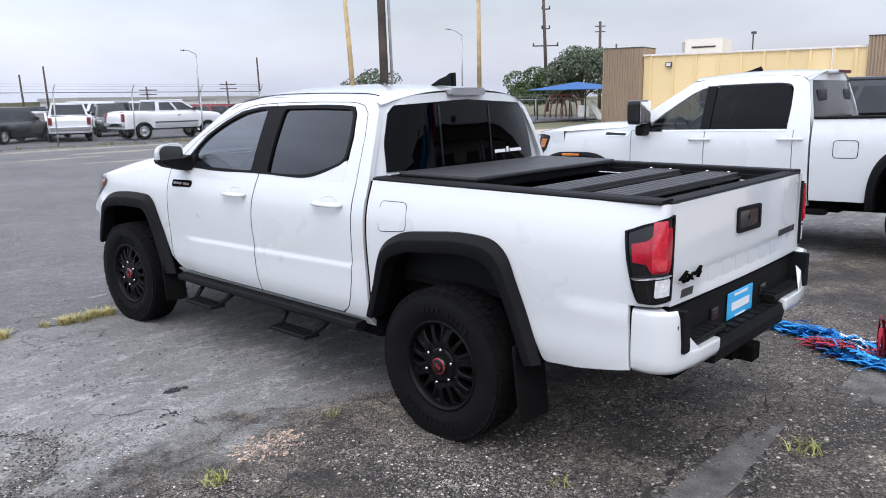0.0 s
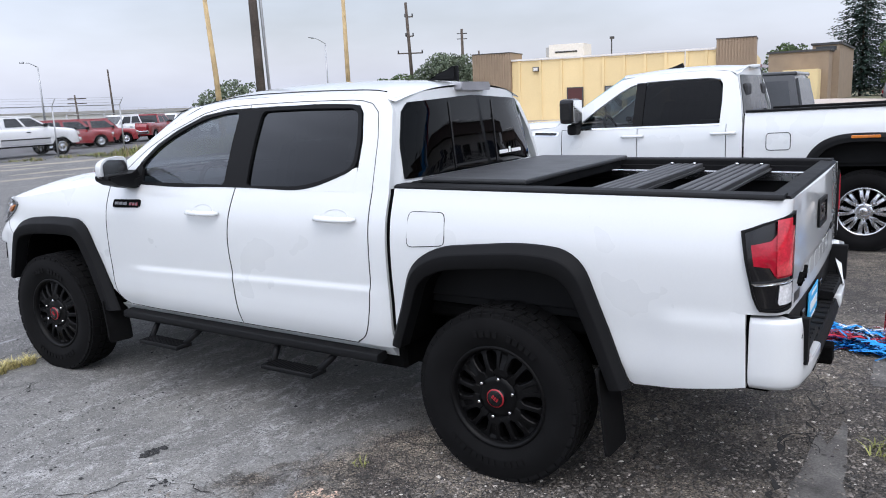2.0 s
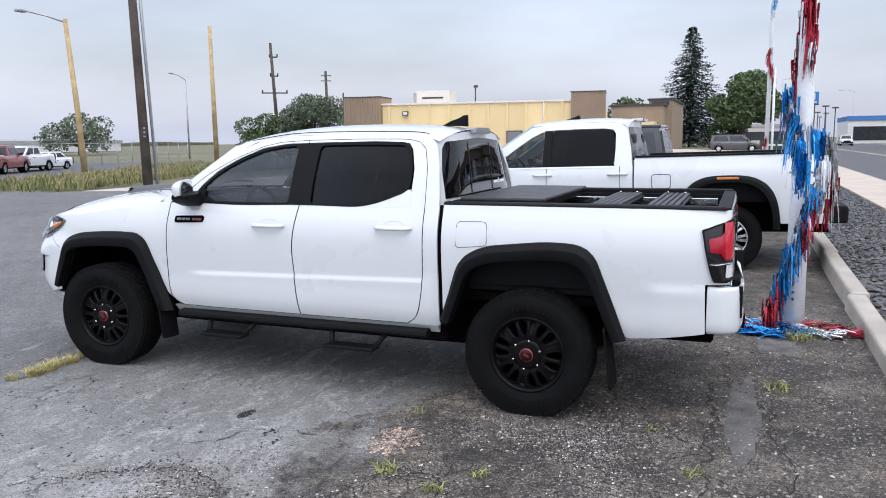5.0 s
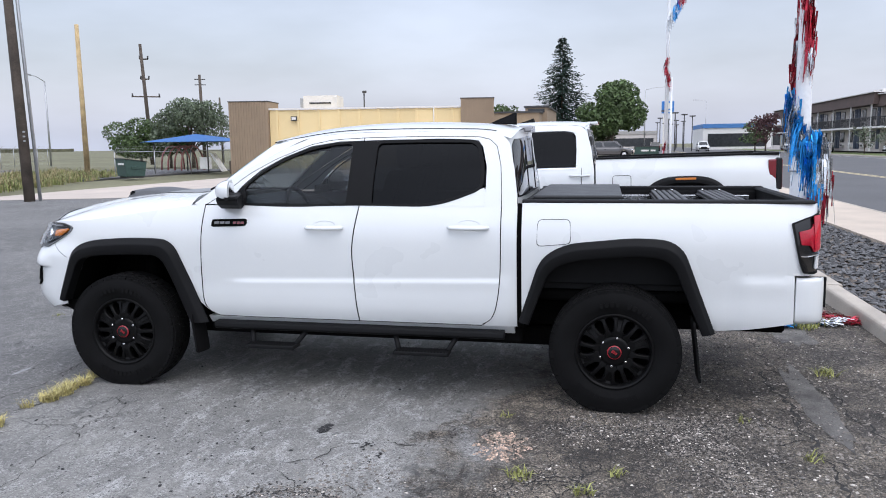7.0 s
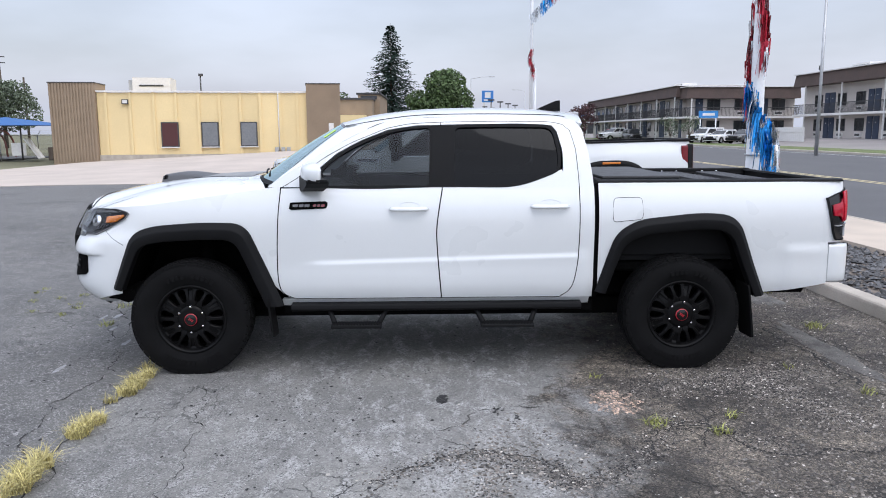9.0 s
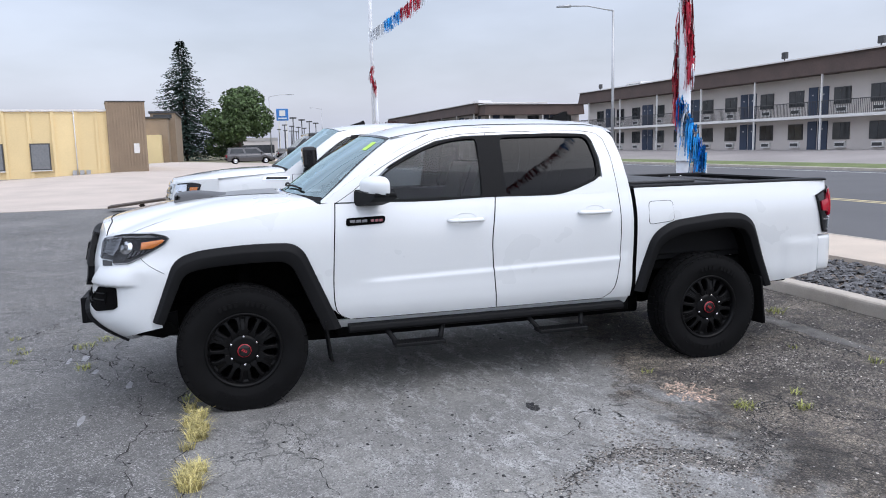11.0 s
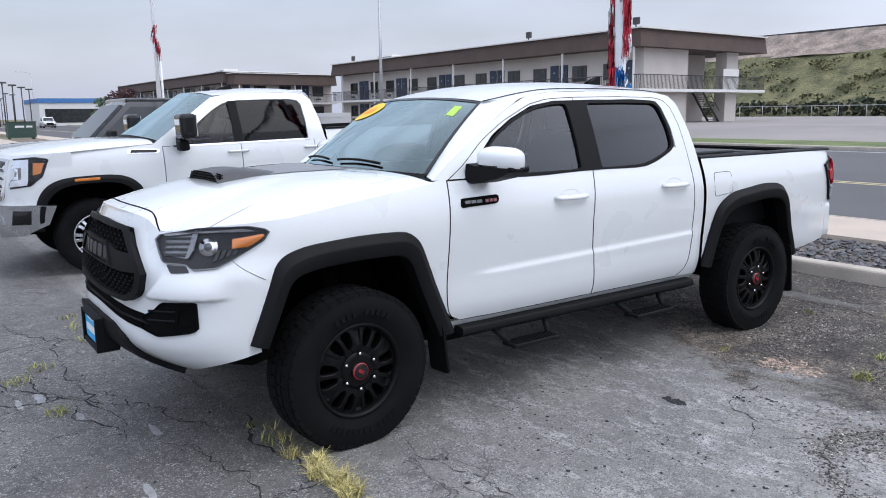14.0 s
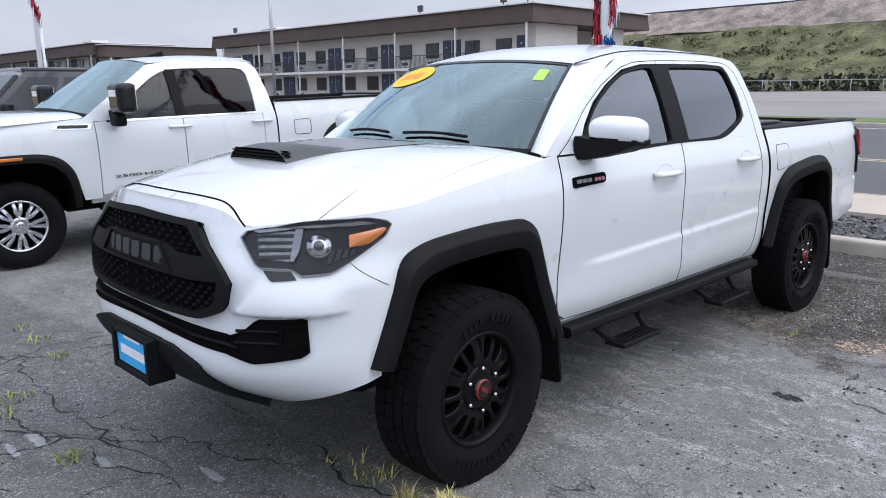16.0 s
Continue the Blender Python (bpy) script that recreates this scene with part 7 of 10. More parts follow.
    ring = [sp(y, z) for y, z in fl]
    add_tube(bm, ring + [ring[0]], 0.004, 6)
    part("fuel_flap_seam", bm, DARKVOID, t)
    # cabin
    part("cabin_floor", box(-0.85, 0.85, 1.25, 3.4, 0.66, 0.74), CABIN, t)
    part("headlining", grid(lambda u, v: rf(u, v) + Vector((0, 0, -0.04)), list(lin(-0.97, 0.97, 10)), list(lin(0.03, 0.97, 6))), LINING, t)
    both("door_card", grid(lambda u, v: sp(1.25 + 2.1 * u, 0.7 + 0.65 * v) + Vector((0.08, 0, 0)), list(lin(0, 1, 8)), list(lin(0, 1, 5))), CABIN, t)
    part("dashboard", prism([(2.95, 0.9), (3.0, 1.32), (3.38, 1.37), (3.4, 0.9)], "x", -0.86, 0.86, 0.02), CABIN, t)
    bm = bmesh.new()
    add_tube(bm, [Vector((-0.45 + 0.19 * math.cos(a), 2.84 + 0.07 * math.sin(a), 1.33 + 0.17 * math.sin(a))) for a in lin(0, 2 * math.pi, 21)], 0.016, 8, caps=False)
    add_tube(bm, [(-0.45, 2.86, 1.33), (-0.45, 3.0, 1.25)], 0.05, 8)
    part("steering_wheel", bm, CABIN, t)
    for x, y in ((-0.45, 2.2), (0.45, 2.2), (-0.45, 1.45), (0.45, 1.45)):
        bm = bmesh.new()
        add_box(bm, x - 0.27, x + 0.27, y - 0.02, y + 0.5, 0.9, 1.06, 0.05, 2)
        add_prism(bm, rounded([(y - 0.22, 1.62), (y - 0.10, 1.63), (y + 0.10, 1.04), (y - 0.04, 1.0)], 0.03, 3), "x", x - 0.26, x + 0.26, 0.03)
        add_box(bm, x - 0.14, x + 0.14, y - 0.24, y - 0.12, 1.64, 1.79, 0.04, 2)
        part("seat", bm, SEAT, t)
    return t


heavy_pickup(Matrix.Translation((6.215, -0.98, -0.068)) @ Matrix.Rotation(radians(-1.35), 4, "X"))


# ---- simpler vehicles further off ----
def simple_wheel(parent, R, w, x, y, rim_mat):
    bm = lathe([(R * 0.60, -w * 0.42), (R * 0.66, -w * 0.5), (R * 0.90, -w * 0.5), (R, -w * 0.34), (R, w * 0.34), (R * 0.9, w * 0.5), (R * 0.6, w * 0.4)], 28)
    wh = part("wheel", bm, RUBBER, parent)
    wh.location = (x, y, R)
    bm = lathe([(0.001, -w * 0.36), (R * 0.2, -w * 0.38), (R * 0.24, -w * 0.30), (R * 0.52, -w * 0.34), (R * 0.62, -w * 0.46), (R * 0.63, -w * 0.30), (R * 0.55, 0)], 24)
    rm = part("rim", bm, rim_mat, wh)
    if x > 0:
        wh.rotation_euler.z = math.pi
    return wh


def parked_car(name, label, paint, m, L=4.9, W=1.9, H=1.75, belt=1.05, hood=1.0, nose_y=None, roof=(0.30, 0.62), glass=(0.20, 0.74), bed=None, R=0.36, rim=ALLOY, group="parked vehicles", lift=0.0, category="car", lower=None):
    """A vehicle along +y (front), its middle on the ground. roof and glass give the roof's and the windows' reach from the tail as shares of the length; bed: share where a load bed ends."""
    t = thing(name, label, category, m, group)
    y0, y1, hw = -L / 2, L / 2, W / 2
    P = lambda k: y0 + L * k
    tail_top = belt if bed is not None else belt - 0.02
    prof = [(0.0, belt * 0.80), (0.01, tail_top), (glass[0] if bed is None else bed, tail_top), (glass[1], belt), (0.80, hood), (0.93, hood * 0.94), (0.985, hood * 0.82), (1.0, hood * 0.60)]
    topf = curve1([(P(k), z) for k, z in prof])
    bm = bmesh.new()
    rows = []
    n = 44
    for i in range(n + 1):
        y = y0 + L * i / n
        e = min((y - y0) / (0.06 * L), (y1 - y) / (0.10 * L), 1.0)
        w = hw * (0.78 + 0.22 * math.sqrt(max(0.0, 1 - (1 - e) ** 2)))
        zt = topf(y)
        zb = 0.30 + lift
        for c in (P(0.185), P(0.815)):
            d = abs(y - c) / (R * 1.22)
            if d < 1:
                zb = max(zb, R * 1.15 * math.sqrt(1 - d * d) + R)
        zb = min(zb, zt - 0.08)
        sec = [(-w * 0.97, zb), (-w, zb + (zt - zb) * 0.4), (-w * 0.99, zb + (zt - zb) * 0.75), (-w * 0.93, zt - 0.02), (-w * 0.80, zt + 0.012), (0, zt + 0.03), (w * 0.80, zt + 0.012), (w * 0.93, zt - 0.02), (w * 0.99, zb + (zt - zb) * 0.75), (w, zb + (zt - zb) * 0.4), (w * 0.97, zb)]
        rows.append([bm.verts.new((x, y, z)) for x, z in sec])
    for a, b in zip(rows, rows[1:]):
        for k in range(len(a) - 1):
            bm.faces.new((a[k], b[k], b[k + 1], a[k + 1])).smooth = True
    for r in (rows[0], rows[-1][::-1]):
        bm.faces.new(r)
    bmesh.ops.recalc_face_normals(bm, faces=bm.faces[:])
    part("body", bm, paint, t)
    # cab: a painted shell with its panes let in
    gb = bed + 0.005 if bed is not None else glass[0]
    base, crown = (P(gb), P(glass[1])), (P(roof[0]), P(roof[1]))
    zb, zt = belt - 0.03, H - 0.05

    def cab_point(s, u, v):
        """On the flank s = -1 or 1: u from tail to nose, v from the belt to the roof's edge."""
        y = (base[0] + (base[1] - base[0]) * u) * (1 - v) + (crown[0] + (crown[1] - crown[0]) * u) * v
        return Vector((s * hw * (0.93 - 0.17 * v ** 1.2), y, zb + (zt - zb) * v))
    bm = bmesh.new()
    for s in (-1, 1):
        g = [[bm.verts.new(cab_point(s, u / 6, v / 4)) for u in range(7)] for v in range(5)]
        for a, b in zip(g, g[1:]):
            for k in range(6):
                bm.faces.new((a[k], a[k + 1], b[k + 1], b[k])).smooth = True
    for u in (0, 1):
        g = [[bm.verts.new(cab_point(-1, u, v / 4).lerp(cab_point(1, u, v / 4), k / 6) + Vector((0, (0.06 if u else -0.03) * math.sin(math.pi * k / 6), 0))) for k in range(7)] for v in range(5)]
        for a, b in zip(g, g[1:]):
            for k in range(6):
                bm.faces.new((a[k], a[k + 1], b[k + 1], b[k])).smooth = True
    bmesh.ops.recalc_face_normals(bm, faces=bm.faces[:])
    part("cab", bm, paint, t)

    def pane(corners, out):
        bm = bmesh.new()
        f = [bm.verts.new(v + out) for v in corners]
        r = [bm.verts.new(v - out) for v in corners]
        bm.faces.new(f)
        for k in range(4):
            bm.faces.new((f[k], r[k], r[(k + 1) % 4], f[(k + 1) % 4]))
        bmesh.ops.recalc_face_normals(bm, faces=bm.faces[:])
        part("window", bm, PANE, t, "dark glass")
    for s in (-1, 1):
        for u0, u1 in ((0.07, 0.46), (0.51, 0.90)):
            pane([cab_point(s, u0, 0.16), cab_point(s, u1 if u1 < 0.8 else 0.94, 0.16), cab_point(s, u1, 0.86), cab_point(s, u0 + 0.02, 0.86)], Vector((s * 0.008, 0, 0)))
    for u, o in ((0, -0.034), (1, 0.064)):
        lo, hi = (cab_point(-1, u, 0.12), cab_point(1, u, 0.12)), (cab_point(-1, u, 0.90), cab_point(1, u, 0.90))
        pane([lo[0].lerp(lo[1], 0.06), lo[0].lerp(lo[1], 0.94), hi[0].lerp(hi[1], 0.94), hi[0].lerp(hi[1], 0.06)], Vector((0, o, 0.01)))
    rfb = bmesh.new()
    add_box(rfb, -hw * 0.77, hw * 0.77, crown[0] - 0.04, crown[1] + 0.05, H - 0.075, H, 0.035, 3)
    part("roof", rfb, paint, t)
    for s in (-1, 1):
        part("headlight", box(s * hw * 0.80 - 0.16, s * hw * 0.80 + 0.14, y1 - 0.20, y1 - 0.035, hood * 0.70, hood * 0.84, 0.02, 2), CHROME, t)
        part("tail_light", box(s * hw * 0.86 - 0.09, s * hw * 0.86 + 0.09, y0 - 0.015, y0 + 0.10, belt * 0.66, belt * 0.95, 0.02, 2), DEEPRED, t)
        part("wing_mirror", box(s * hw * 1.02 - 0.10, s * hw * 1.02 + 0.10, P(glass[1]) - 0.42, P(glass[1]) - 0.30, belt + 0.02, belt + 0.20, 0.03, 2), GLOSSBLACK, t)
        part("door_handle", box(s * hw * 1.0 - 0.02, s * hw * 1.0 + 0.02, P((gb + glass[1]) / 2) - 0.1, P((gb + glass[1]) / 2) + 0.1, belt - 0.22, belt - 0.18, 0.01), GLOSSBLACK, t)
        if lower is not None:
            part("lower_panel", box(s * hw * 1.0 - 0.012, s * hw * 1.0 + 0.012, P(0.29), P(0.71), 0.36 + lift, belt * 0.60, 0.006), lower, t, "silver lower body panel")
            part("rub_strip", box(s * hw * 1.0 - 0.02, s * hw * 1.0 + 0.02, P(0.29), P(0.71), belt * 0.60, belt * 0.64, 0.006), PLASTIC, t)
    if lower is not None:
        for x in (-0.5, 0.5):
            part("guard_upright", tube([(x, y1 + 0.05, 0.45 + lift), (x, y1 + 0.14, hood * 0.75), (x, y1 + 0.02, hood * 0.98)], 0.035, 8), PLASTIC, t)
        for z in (0.55, 0.72, 0.90):
            part("guard_bar", tube([(-hw * 0.9, y1 - 0.06, hood * z), (-0.5, y1 + 0.13, hood * z), (0.5, y1 + 0.13, hood * z), (hw * 0.9, y1 - 0.06, hood * z)], 0.03, 8), PLASTIC, t)
    part("grille", box(-hw * 0.55, hw * 0.55, y1 - 0.06, y1 + 0.012, hood * 0.52, hood * 0.82, 0.02), GLOSSBLACK, t)
    part("front_bumper", box(-hw * 0.92, hw * 0.92, y1 - 0.12, y1 + 0.05, 0.36 + lift, 0.56 + lift, 0.04, 2), PLASTIC if bed is None else CHROME, t)
    part("rear_bumper", box(-hw * 0.92, hw * 0.92, y0 - 0.08, y0 + 0.10, 0.40 + lift, 0.62 + lift, 0.04, 2), PLASTIC if bed is None else CHROME, t)
    part("underbody", box(-hw * 0.85, hw * 0.85, y0 + 0.25, y1 - 0.25, 0.22 + lift, 0.55 + lift), DARKVOID, t)
    if bed is not None:
        part("load_bed", box(-hw * 0.82, hw * 0.82, P(0.02), P(bed) - 0.03, belt - 0.02, belt + 0.022), PLASTIC, t)
    for y in (P(0.185), P(0.815)):
        for s in (-1, 1):
            simple_wheel(t, R, 0.24, s * (hw - 0.13), y, rim)
    return t


# ---- cream building across the forecourt ----
FRAME_SIDE = [1]


def at(origin, d, s, depth, z):
    n = Vector((-d.y, d.x, 0)) * FRAME_SIDE[0]
    p = origin + d * s + n * depth
    return Vector((p.x, p.y, z))


def frame_box(bm, origin, d, s0, s1, w0, w1, z0, z1):
    """A box in a frame that runs along d, its depth to the left of d."""
    c = [at(origin, d, s, w, z) for z in (z0, z1) for w in (w0, w1) for s in (s0, s1)]
    v = [bm.verts.new(p) for p in c]
    for f in ((0, 2, 3, 1), (4, 5, 7, 6), (0, 1, 5, 4), (2, 6, 7, 3), (0, 4, 6, 2), (1, 3, 7, 5)):
        bm.faces.new([v[i] for i in f])
    return bm


def fbox(*a):
    bm = frame_box(bmesh.new(), *a)
    bmesh.ops.recalc_face_normals(bm, faces=bm.faces[:])
    return bm


def cream_building():
    b = thing("cream_building", "low cream metal-panel building with brown ribbed corner towers", "building")
    o, d = Vector((43.0, 25.29, 0)), Vector((0.147, -0.989, 0)).normalized()

    def along(q):
        return q * 1.151 if q < 2.36 else 2.717 + (q - 2.36) * 1.1657 if q < 13.56 else 15.773 + (q - 13.56) * 1.063

    def up(z):
        return -0.55 if z < 0.13 else z + 0.03 if z <= 2.2 else 2.23 + (z - 2.2) * 1.115

    def block(q0, q1, w0, w1, z0, z1):
        return fbox(o, d, along(q0), along(q1), w0, w1, up(z0), up(z1))
    part("wall", block(0.15, 15.5, 0.35, 16.0, 0.0, 3.72), CREAM, b)
    k, s = 0, 2.36
    edges = [2.36, 2.82, 4.08, 5.30, 6.47, 7.67, 8.80, 9.92, 11.0, 12.1, 13.05, 13.56]
    for s0, s1 in zip(edges, edges[1:]):
        holes = [(a0, a1) for a0, a1 in ((5.72, 6.55), (8.05, 8.88), (10.2, 11.02)) if a0 < s1 and a1 > s0]
        part("panel", block(s0 + 0.03, s1 - 0.03, 0.28, 0.36, 0.12, 3.86), CREAM, b)
        part("batten", block(s1 - 0.07, s1 + 0.07, 0.20, 0.36, 0.12, 3.90), CREAM, b)
    part("parapet_trim", block(2.36, 13.56, 0.16, 0.5, 3.88, 3.98), WHITETRIM, b)
    part("plinth", block(2.36, 13.56, 0.18, 0.4, 0.0, 0.14), KERB, b)
    for i, s in enumerate((6.10, 8.24, 10.34)):
        w = part("window", block(s - 0.46, s + 0.46, 0.14, 0.30, 0.62, 2.20), RAILING, b, "maroon boarded opening" if i == 0 else "grey window in a dark frame")
        part("pane", block(s - 0.40, s + 0.40, 0.125, 0.15, 0.69, 2.13), MAROON if i == 0 else surface("grey_blind_glass", (0.17, 0.18, 0.19), 0.2, vary=0.1), w)
        part("window_sill", block(s - 0.50, s + 0.50, 0.08, 0.20, 0.56, 0.62), WHITETRIM, w)
    for s0, s1 in ((0.0, 2.36), (13.56, 15.63)):
        tw = part("tower", block(s0, s1, 0.0, 2.6, 0.0, 4.38), RIBBED, b, "brown ribbed block tower")
        n = int((s1 - s0) / 0.155)
        for i in range(n):
            a = s0 + (s1 - s0) * (i + 0.2) / n
            part("rib", block(a, a + 0.085, -0.05, 0.01, 0.02, 4.38), RIBBED, tw)
        part("coping", block(s0 - 0.03, s1 + 0.03, -0.08, 2.65, 4.38, 4.43), RAILING, tw)
    lf = part("wall_light", block(3.68, 4.02, 0.05, 0.28, 3.22, 3.48), RAILING, b, "bronze wall light with a pale lens")
    part("light_lens", block(3.73, 3.97, 0.03, 0.06, 3.26, 3.44), WHITETRIM, lf)
    part("pipe", tube([at(o, d, along(12.0), 0.18, -0.2), at(o, d, along(12.0), 0.18, up(3.9))], 0.03, 6), WHITETRIM, b)
    for s in (11.75, 12.1, 12.4):
        part("gas_meter", block(s, s + 0.2, 0.0, 0.2, 0.25, 0.55), GALV, b)
    part("notice", block(14.9, 15.2, -0.08, -0.05, 1.5, 2.1), WHITETRIM, b)
    ac = thing("rooftop_unit", "pale rooftop air-conditioning unit on a flat roof", "air conditioner")
    part("casing", block(3.2, 5.4, 6.0, 8.5, 3.70, 5.05), WHITETRIM, ac)
    part("louvre", block(3.6, 5.0, 5.96, 6.0, 4.5, 4.6), GREYMARK, ac)
    part("hood", block(2.95, 3.2, 6.2, 8.2, 4.3, 4.9), GALV, ac)
    vp = thing("roof_vent", "thin dark vent pipe on the roof", "vent pipe")
    part("pipe", tube([at(o, d, along(7.3), 5, up(3.7)), at(o, d, along(7.3), 5, up(5.15))], 0.05, 8), RAILING, vp)
    part("cap", block(7.2, 7.45, 4.9, 5.1, 5.10, 5.25), RAILING, vp)
    t2 = thing("taupe_building", "low taupe building behind the cream one", "building")
    part("wall", box(104, 128, 9.6, 16.6, 0, 6.0), RIBBED, t2)
    part("roof", box(103.8, 128.2, 9.4, 16.8, 6.0, 6.25), RAILING, t2)
    part("upper_wall", box(108, 128, 8.8, 12.0, 0.0, 6.9), RIBBED, t2)
    part("upper_roof", box(107.8, 128.2, 8.6, 12.2, 6.9, 7.15), RAILING, t2)
    part("window", box(107.94, 108, 9.2, 11.6, 6.2, 6.7), PANE, t2)
    part("pale_wall", box(101.0, 104, 10.4, 14.4, 0, 3.8), CREAM, t2)
    return b


cream_building()


# ---- motel ----
ROOM = 4.05


def motel_wing(name, label, o, d, length, depth, floors_z, top, rooms, end_gap=0.0):
    """Two storeys of doors and windows behind a walkway, under a brown mansard."""
    b = thing(name, label, "motel")
    g = 0.58
    solid = depth - end_gap
    part("wall", fbox(o, d, 0.2 if end_gap else 0.8, length, 1.35, solid, g - 0.3, top - 0.4), MOTELWALL, b)
    if end_gap:
        part("bay_wall", fbox(o, d, 3.4, length, solid, depth - 3.0, g - 0.3, top - 0.4), MOTELWALL, b)
        part("bay_column", fbox(o, d, 0.15, 1.2, depth - 4.6, depth - 3.0, g - 0.3, top - 0.4), MOTELWALL, b)
        part("bay_slab", fbox(o, d, 0.82, 3.4, solid, depth - 3.0, floors_z - 0.22, floors_z - 0.02), WHITETRIM, b)
    part("mansard", mansard(o, d, length, depth, top), MANSARD, b, "brown mansard roof band")
    part("roof_edge", fbox(o, d, -0.62, length + 0.1, -0.02, depth, top - 0.06, top + 0.04), WHITETRIM, b)
    part("walkway", fbox(o, d, -0.6, length, 0.0, 1.36, floors_z - 0.22, floors_z), WHITETRIM, b)
    part("walkway_end", fbox(o, d, -0.6, 0.82, 1.36, depth, floors_z - 0.22, floors_z), WHITETRIM, b)
    rail = part("railing", fbox(o, d, -0.6, length, 0.03, 0.08, floors_z + 1.0, floors_z + 1.06), RAILING, b, "dark balcony railing")
    part("end_rail", fbox(o, d, -0.6, -0.54, 0.03, depth, floors_z + 1.0, floors_z + 1.06), RAILING, rail)
    bm = bmesh.new()
    n = int(length / 0.16)
    for i in range(n):
        s = -0.55 + (length + 0.5) * i / n
        frame_box(bm, o, d, s - 0.012, s + 0.012, 0.04, 0.07, floors_z, floors_z + 1.0)
    for i in range(int(depth / 0.16)):
        w = 0.1 + i * 0.16
        frame_box(bm, o, d, -0.58, -0.556, w, w + 0.024, floors_z, floors_z + 1.0)
    bmesh.ops.recalc_face_normals(bm, faces=bm.faces[:])
    tagged(part("railing_infill", bm, RAILING, rail), kind="stuff")
    for i in range(int(length / 7.4) + 1):
        s = min(0.1 + 7.4 * i, length - 0.1)
        for z0, z1 in ((g - 0.2, floors_z - 0.22), (floors_z, top - 1.3)):
            part("post", fbox(o, d, s - 0.06, s + 0.06, 0.02, 0.14, z0, z1), WHITETRIM, b)
    for r in range(rooms):
        s0 = 1.0 + r * ROOM
        flip = r % 2
        ds, ws = (0.55, 2.35) if not flip else (3.50, 1.70)
        if s0 + ROOM > length:
            break
        for z in (g, floors_z):
            a = s0 + ds
            dr = part("door", fbox(o, d, a - 0.46, a + 0.46, 1.27, 1.36, z, z + 2.2), NAVY, b, "navy room door")
            part("door_plate", fbox(o, d, a - 0.05, a + 0.05, 1.255, 1.275, z + 1.55, z + 1.65), WHITETRIM, dr)
            a = s0 + ws
            w = part("window", fbox(o, d, a - 0.80, a + 0.80, 1.28, 1.36, z + 0.78, z + 2.05), RAILING, b, "dark sliding window")
            part("pane", fbox(o, d, a - 0.74, a - 0.03, 1.262, 1.285, z + 0.84, z + 1.99), PANE, w)
            part("pane", fbox(o, d, a + 0.03, a + 0.74, 1.262, 1.285, z + 0.84, z + 1.99), PANE, w)
            u = part("wall_unit", fbox(o, d, a - 0.55, a + 0.45, 1.15, 1.36, z + 0.18, z + 0.62), WHITETRIM, b, "pale air-conditioning unit under the window")
            part("grating", fbox(o, d, a - 0.48, a + 0.38, 1.14, 1.155, z + 0.28, z + 0.52), GREYMARK, u)
        part("wall_fixture", fbox(o, d, s0 + 1.85 - 0.06, s0 + 1.85 + 0.06, 1.25, 1.36, floors_z + 1.7, floors_z + 1.9), RAILING, b)
    return b


def mansard(o, d, length, depth, top):
    bm = bmesh.new()
    lo = [at(o, d, s, w, top - 1.36) for s, w in ((-0.62, -0.05), (length, -0.05), (length, depth), (-0.62, depth))]
    hi = [at(o, d, s, w, top) for s, w in ((-0.35, 0.22), (length, 0.22), (length, depth), (-0.35, depth))]
    vl, vh = [bm.verts.new(p) for p in lo], [bm.verts.new(p) for p in hi]
    for i in range(4):
        bm.faces.new((vl[i], vl[(i + 1) % 4], vh[(i + 1) % 4], vh[i]))
    bm.faces.new(vh)
    bm.faces.new(vl[::-1])
    bmesh.ops.recalc_face_normals(bm, faces=bm.faces[:])
    return bm


FRAME_SIDE[0] = -1
wing_a = motel_wing("motel_wing", "two-storey motel wing with navy doors and a brown mansard roof", Vector((34.9, -40.36, 0)), Vector((1, 0.01, 0)).normalized(), 47.1, 16.4, 3.2, 7.6, 11, 9.7)
# open stair at the end of the wing
st = thing("motel_stair", "dark open stair under the motel balcony", "stair")
for i in range(14):
    part("tread", box(35.0, 36.0, -51.2 + 0.17 * i, -50.98 + 0.17 * i, 0.60 + 0.18 * i, 0.64 + 0.18 * i), RAILING, st)
for x in (35.0, 36.0):
    part("stringer", tube([(x, -51.2, 0.57), (x, -48.8, 3.1)], 0.09, 6), RAILING, st)
part("handrail", tube([(35.0, -51.2, 1.5), (35.0, -48.8, 4.0)], 0.03, 6), RAILING, st)
screen = part("screen_panel", box(34.55, 34.61, -53.0, -50.9, 3.21, 4.85), WHITETRIM, wing_a, "white lattice panel")
motel_wing("motel_wing", "far two-storey motel wing with a brown mansard roof", Vector((88.0, -28.2, 0)), Vector((1, 0, 0)), 52.0, 10.0, 3.12, 6.86, 13)
FRAME_SIDE[0] = 1
motel_wing("motel_wing", "motel end block with an office under a blue sign", Vector((85.5, -29.4, 0)), Vector((0.06, -1, 0)).normalized(), 13.5, 4.0, 3.12, 6.6, 3)
sg = thing("office_sign", "small blue office sign on posts", "sign")
part("board", box(82.6, 82.75, -31.6, -29.4, 2.9, 3.7), surface("sign_blue", (0.03, 0.22, 0.55), 0.5, vary=0.05), sg)
part("board_bar", box(82.57, 82.6, -31.2, -29.8, 3.15, 3.45), WHITETRIM, sg, "white bar of lettering")
for y in (-31.4, -29.6):
    part("post", tube([(82.7, y, 0.2), (82.7, y, 2.95)], 0.07, 8), WHITEPOLE, sg)
wf = thing("white_fence", "white slatted fence by the motel pool", "fence")
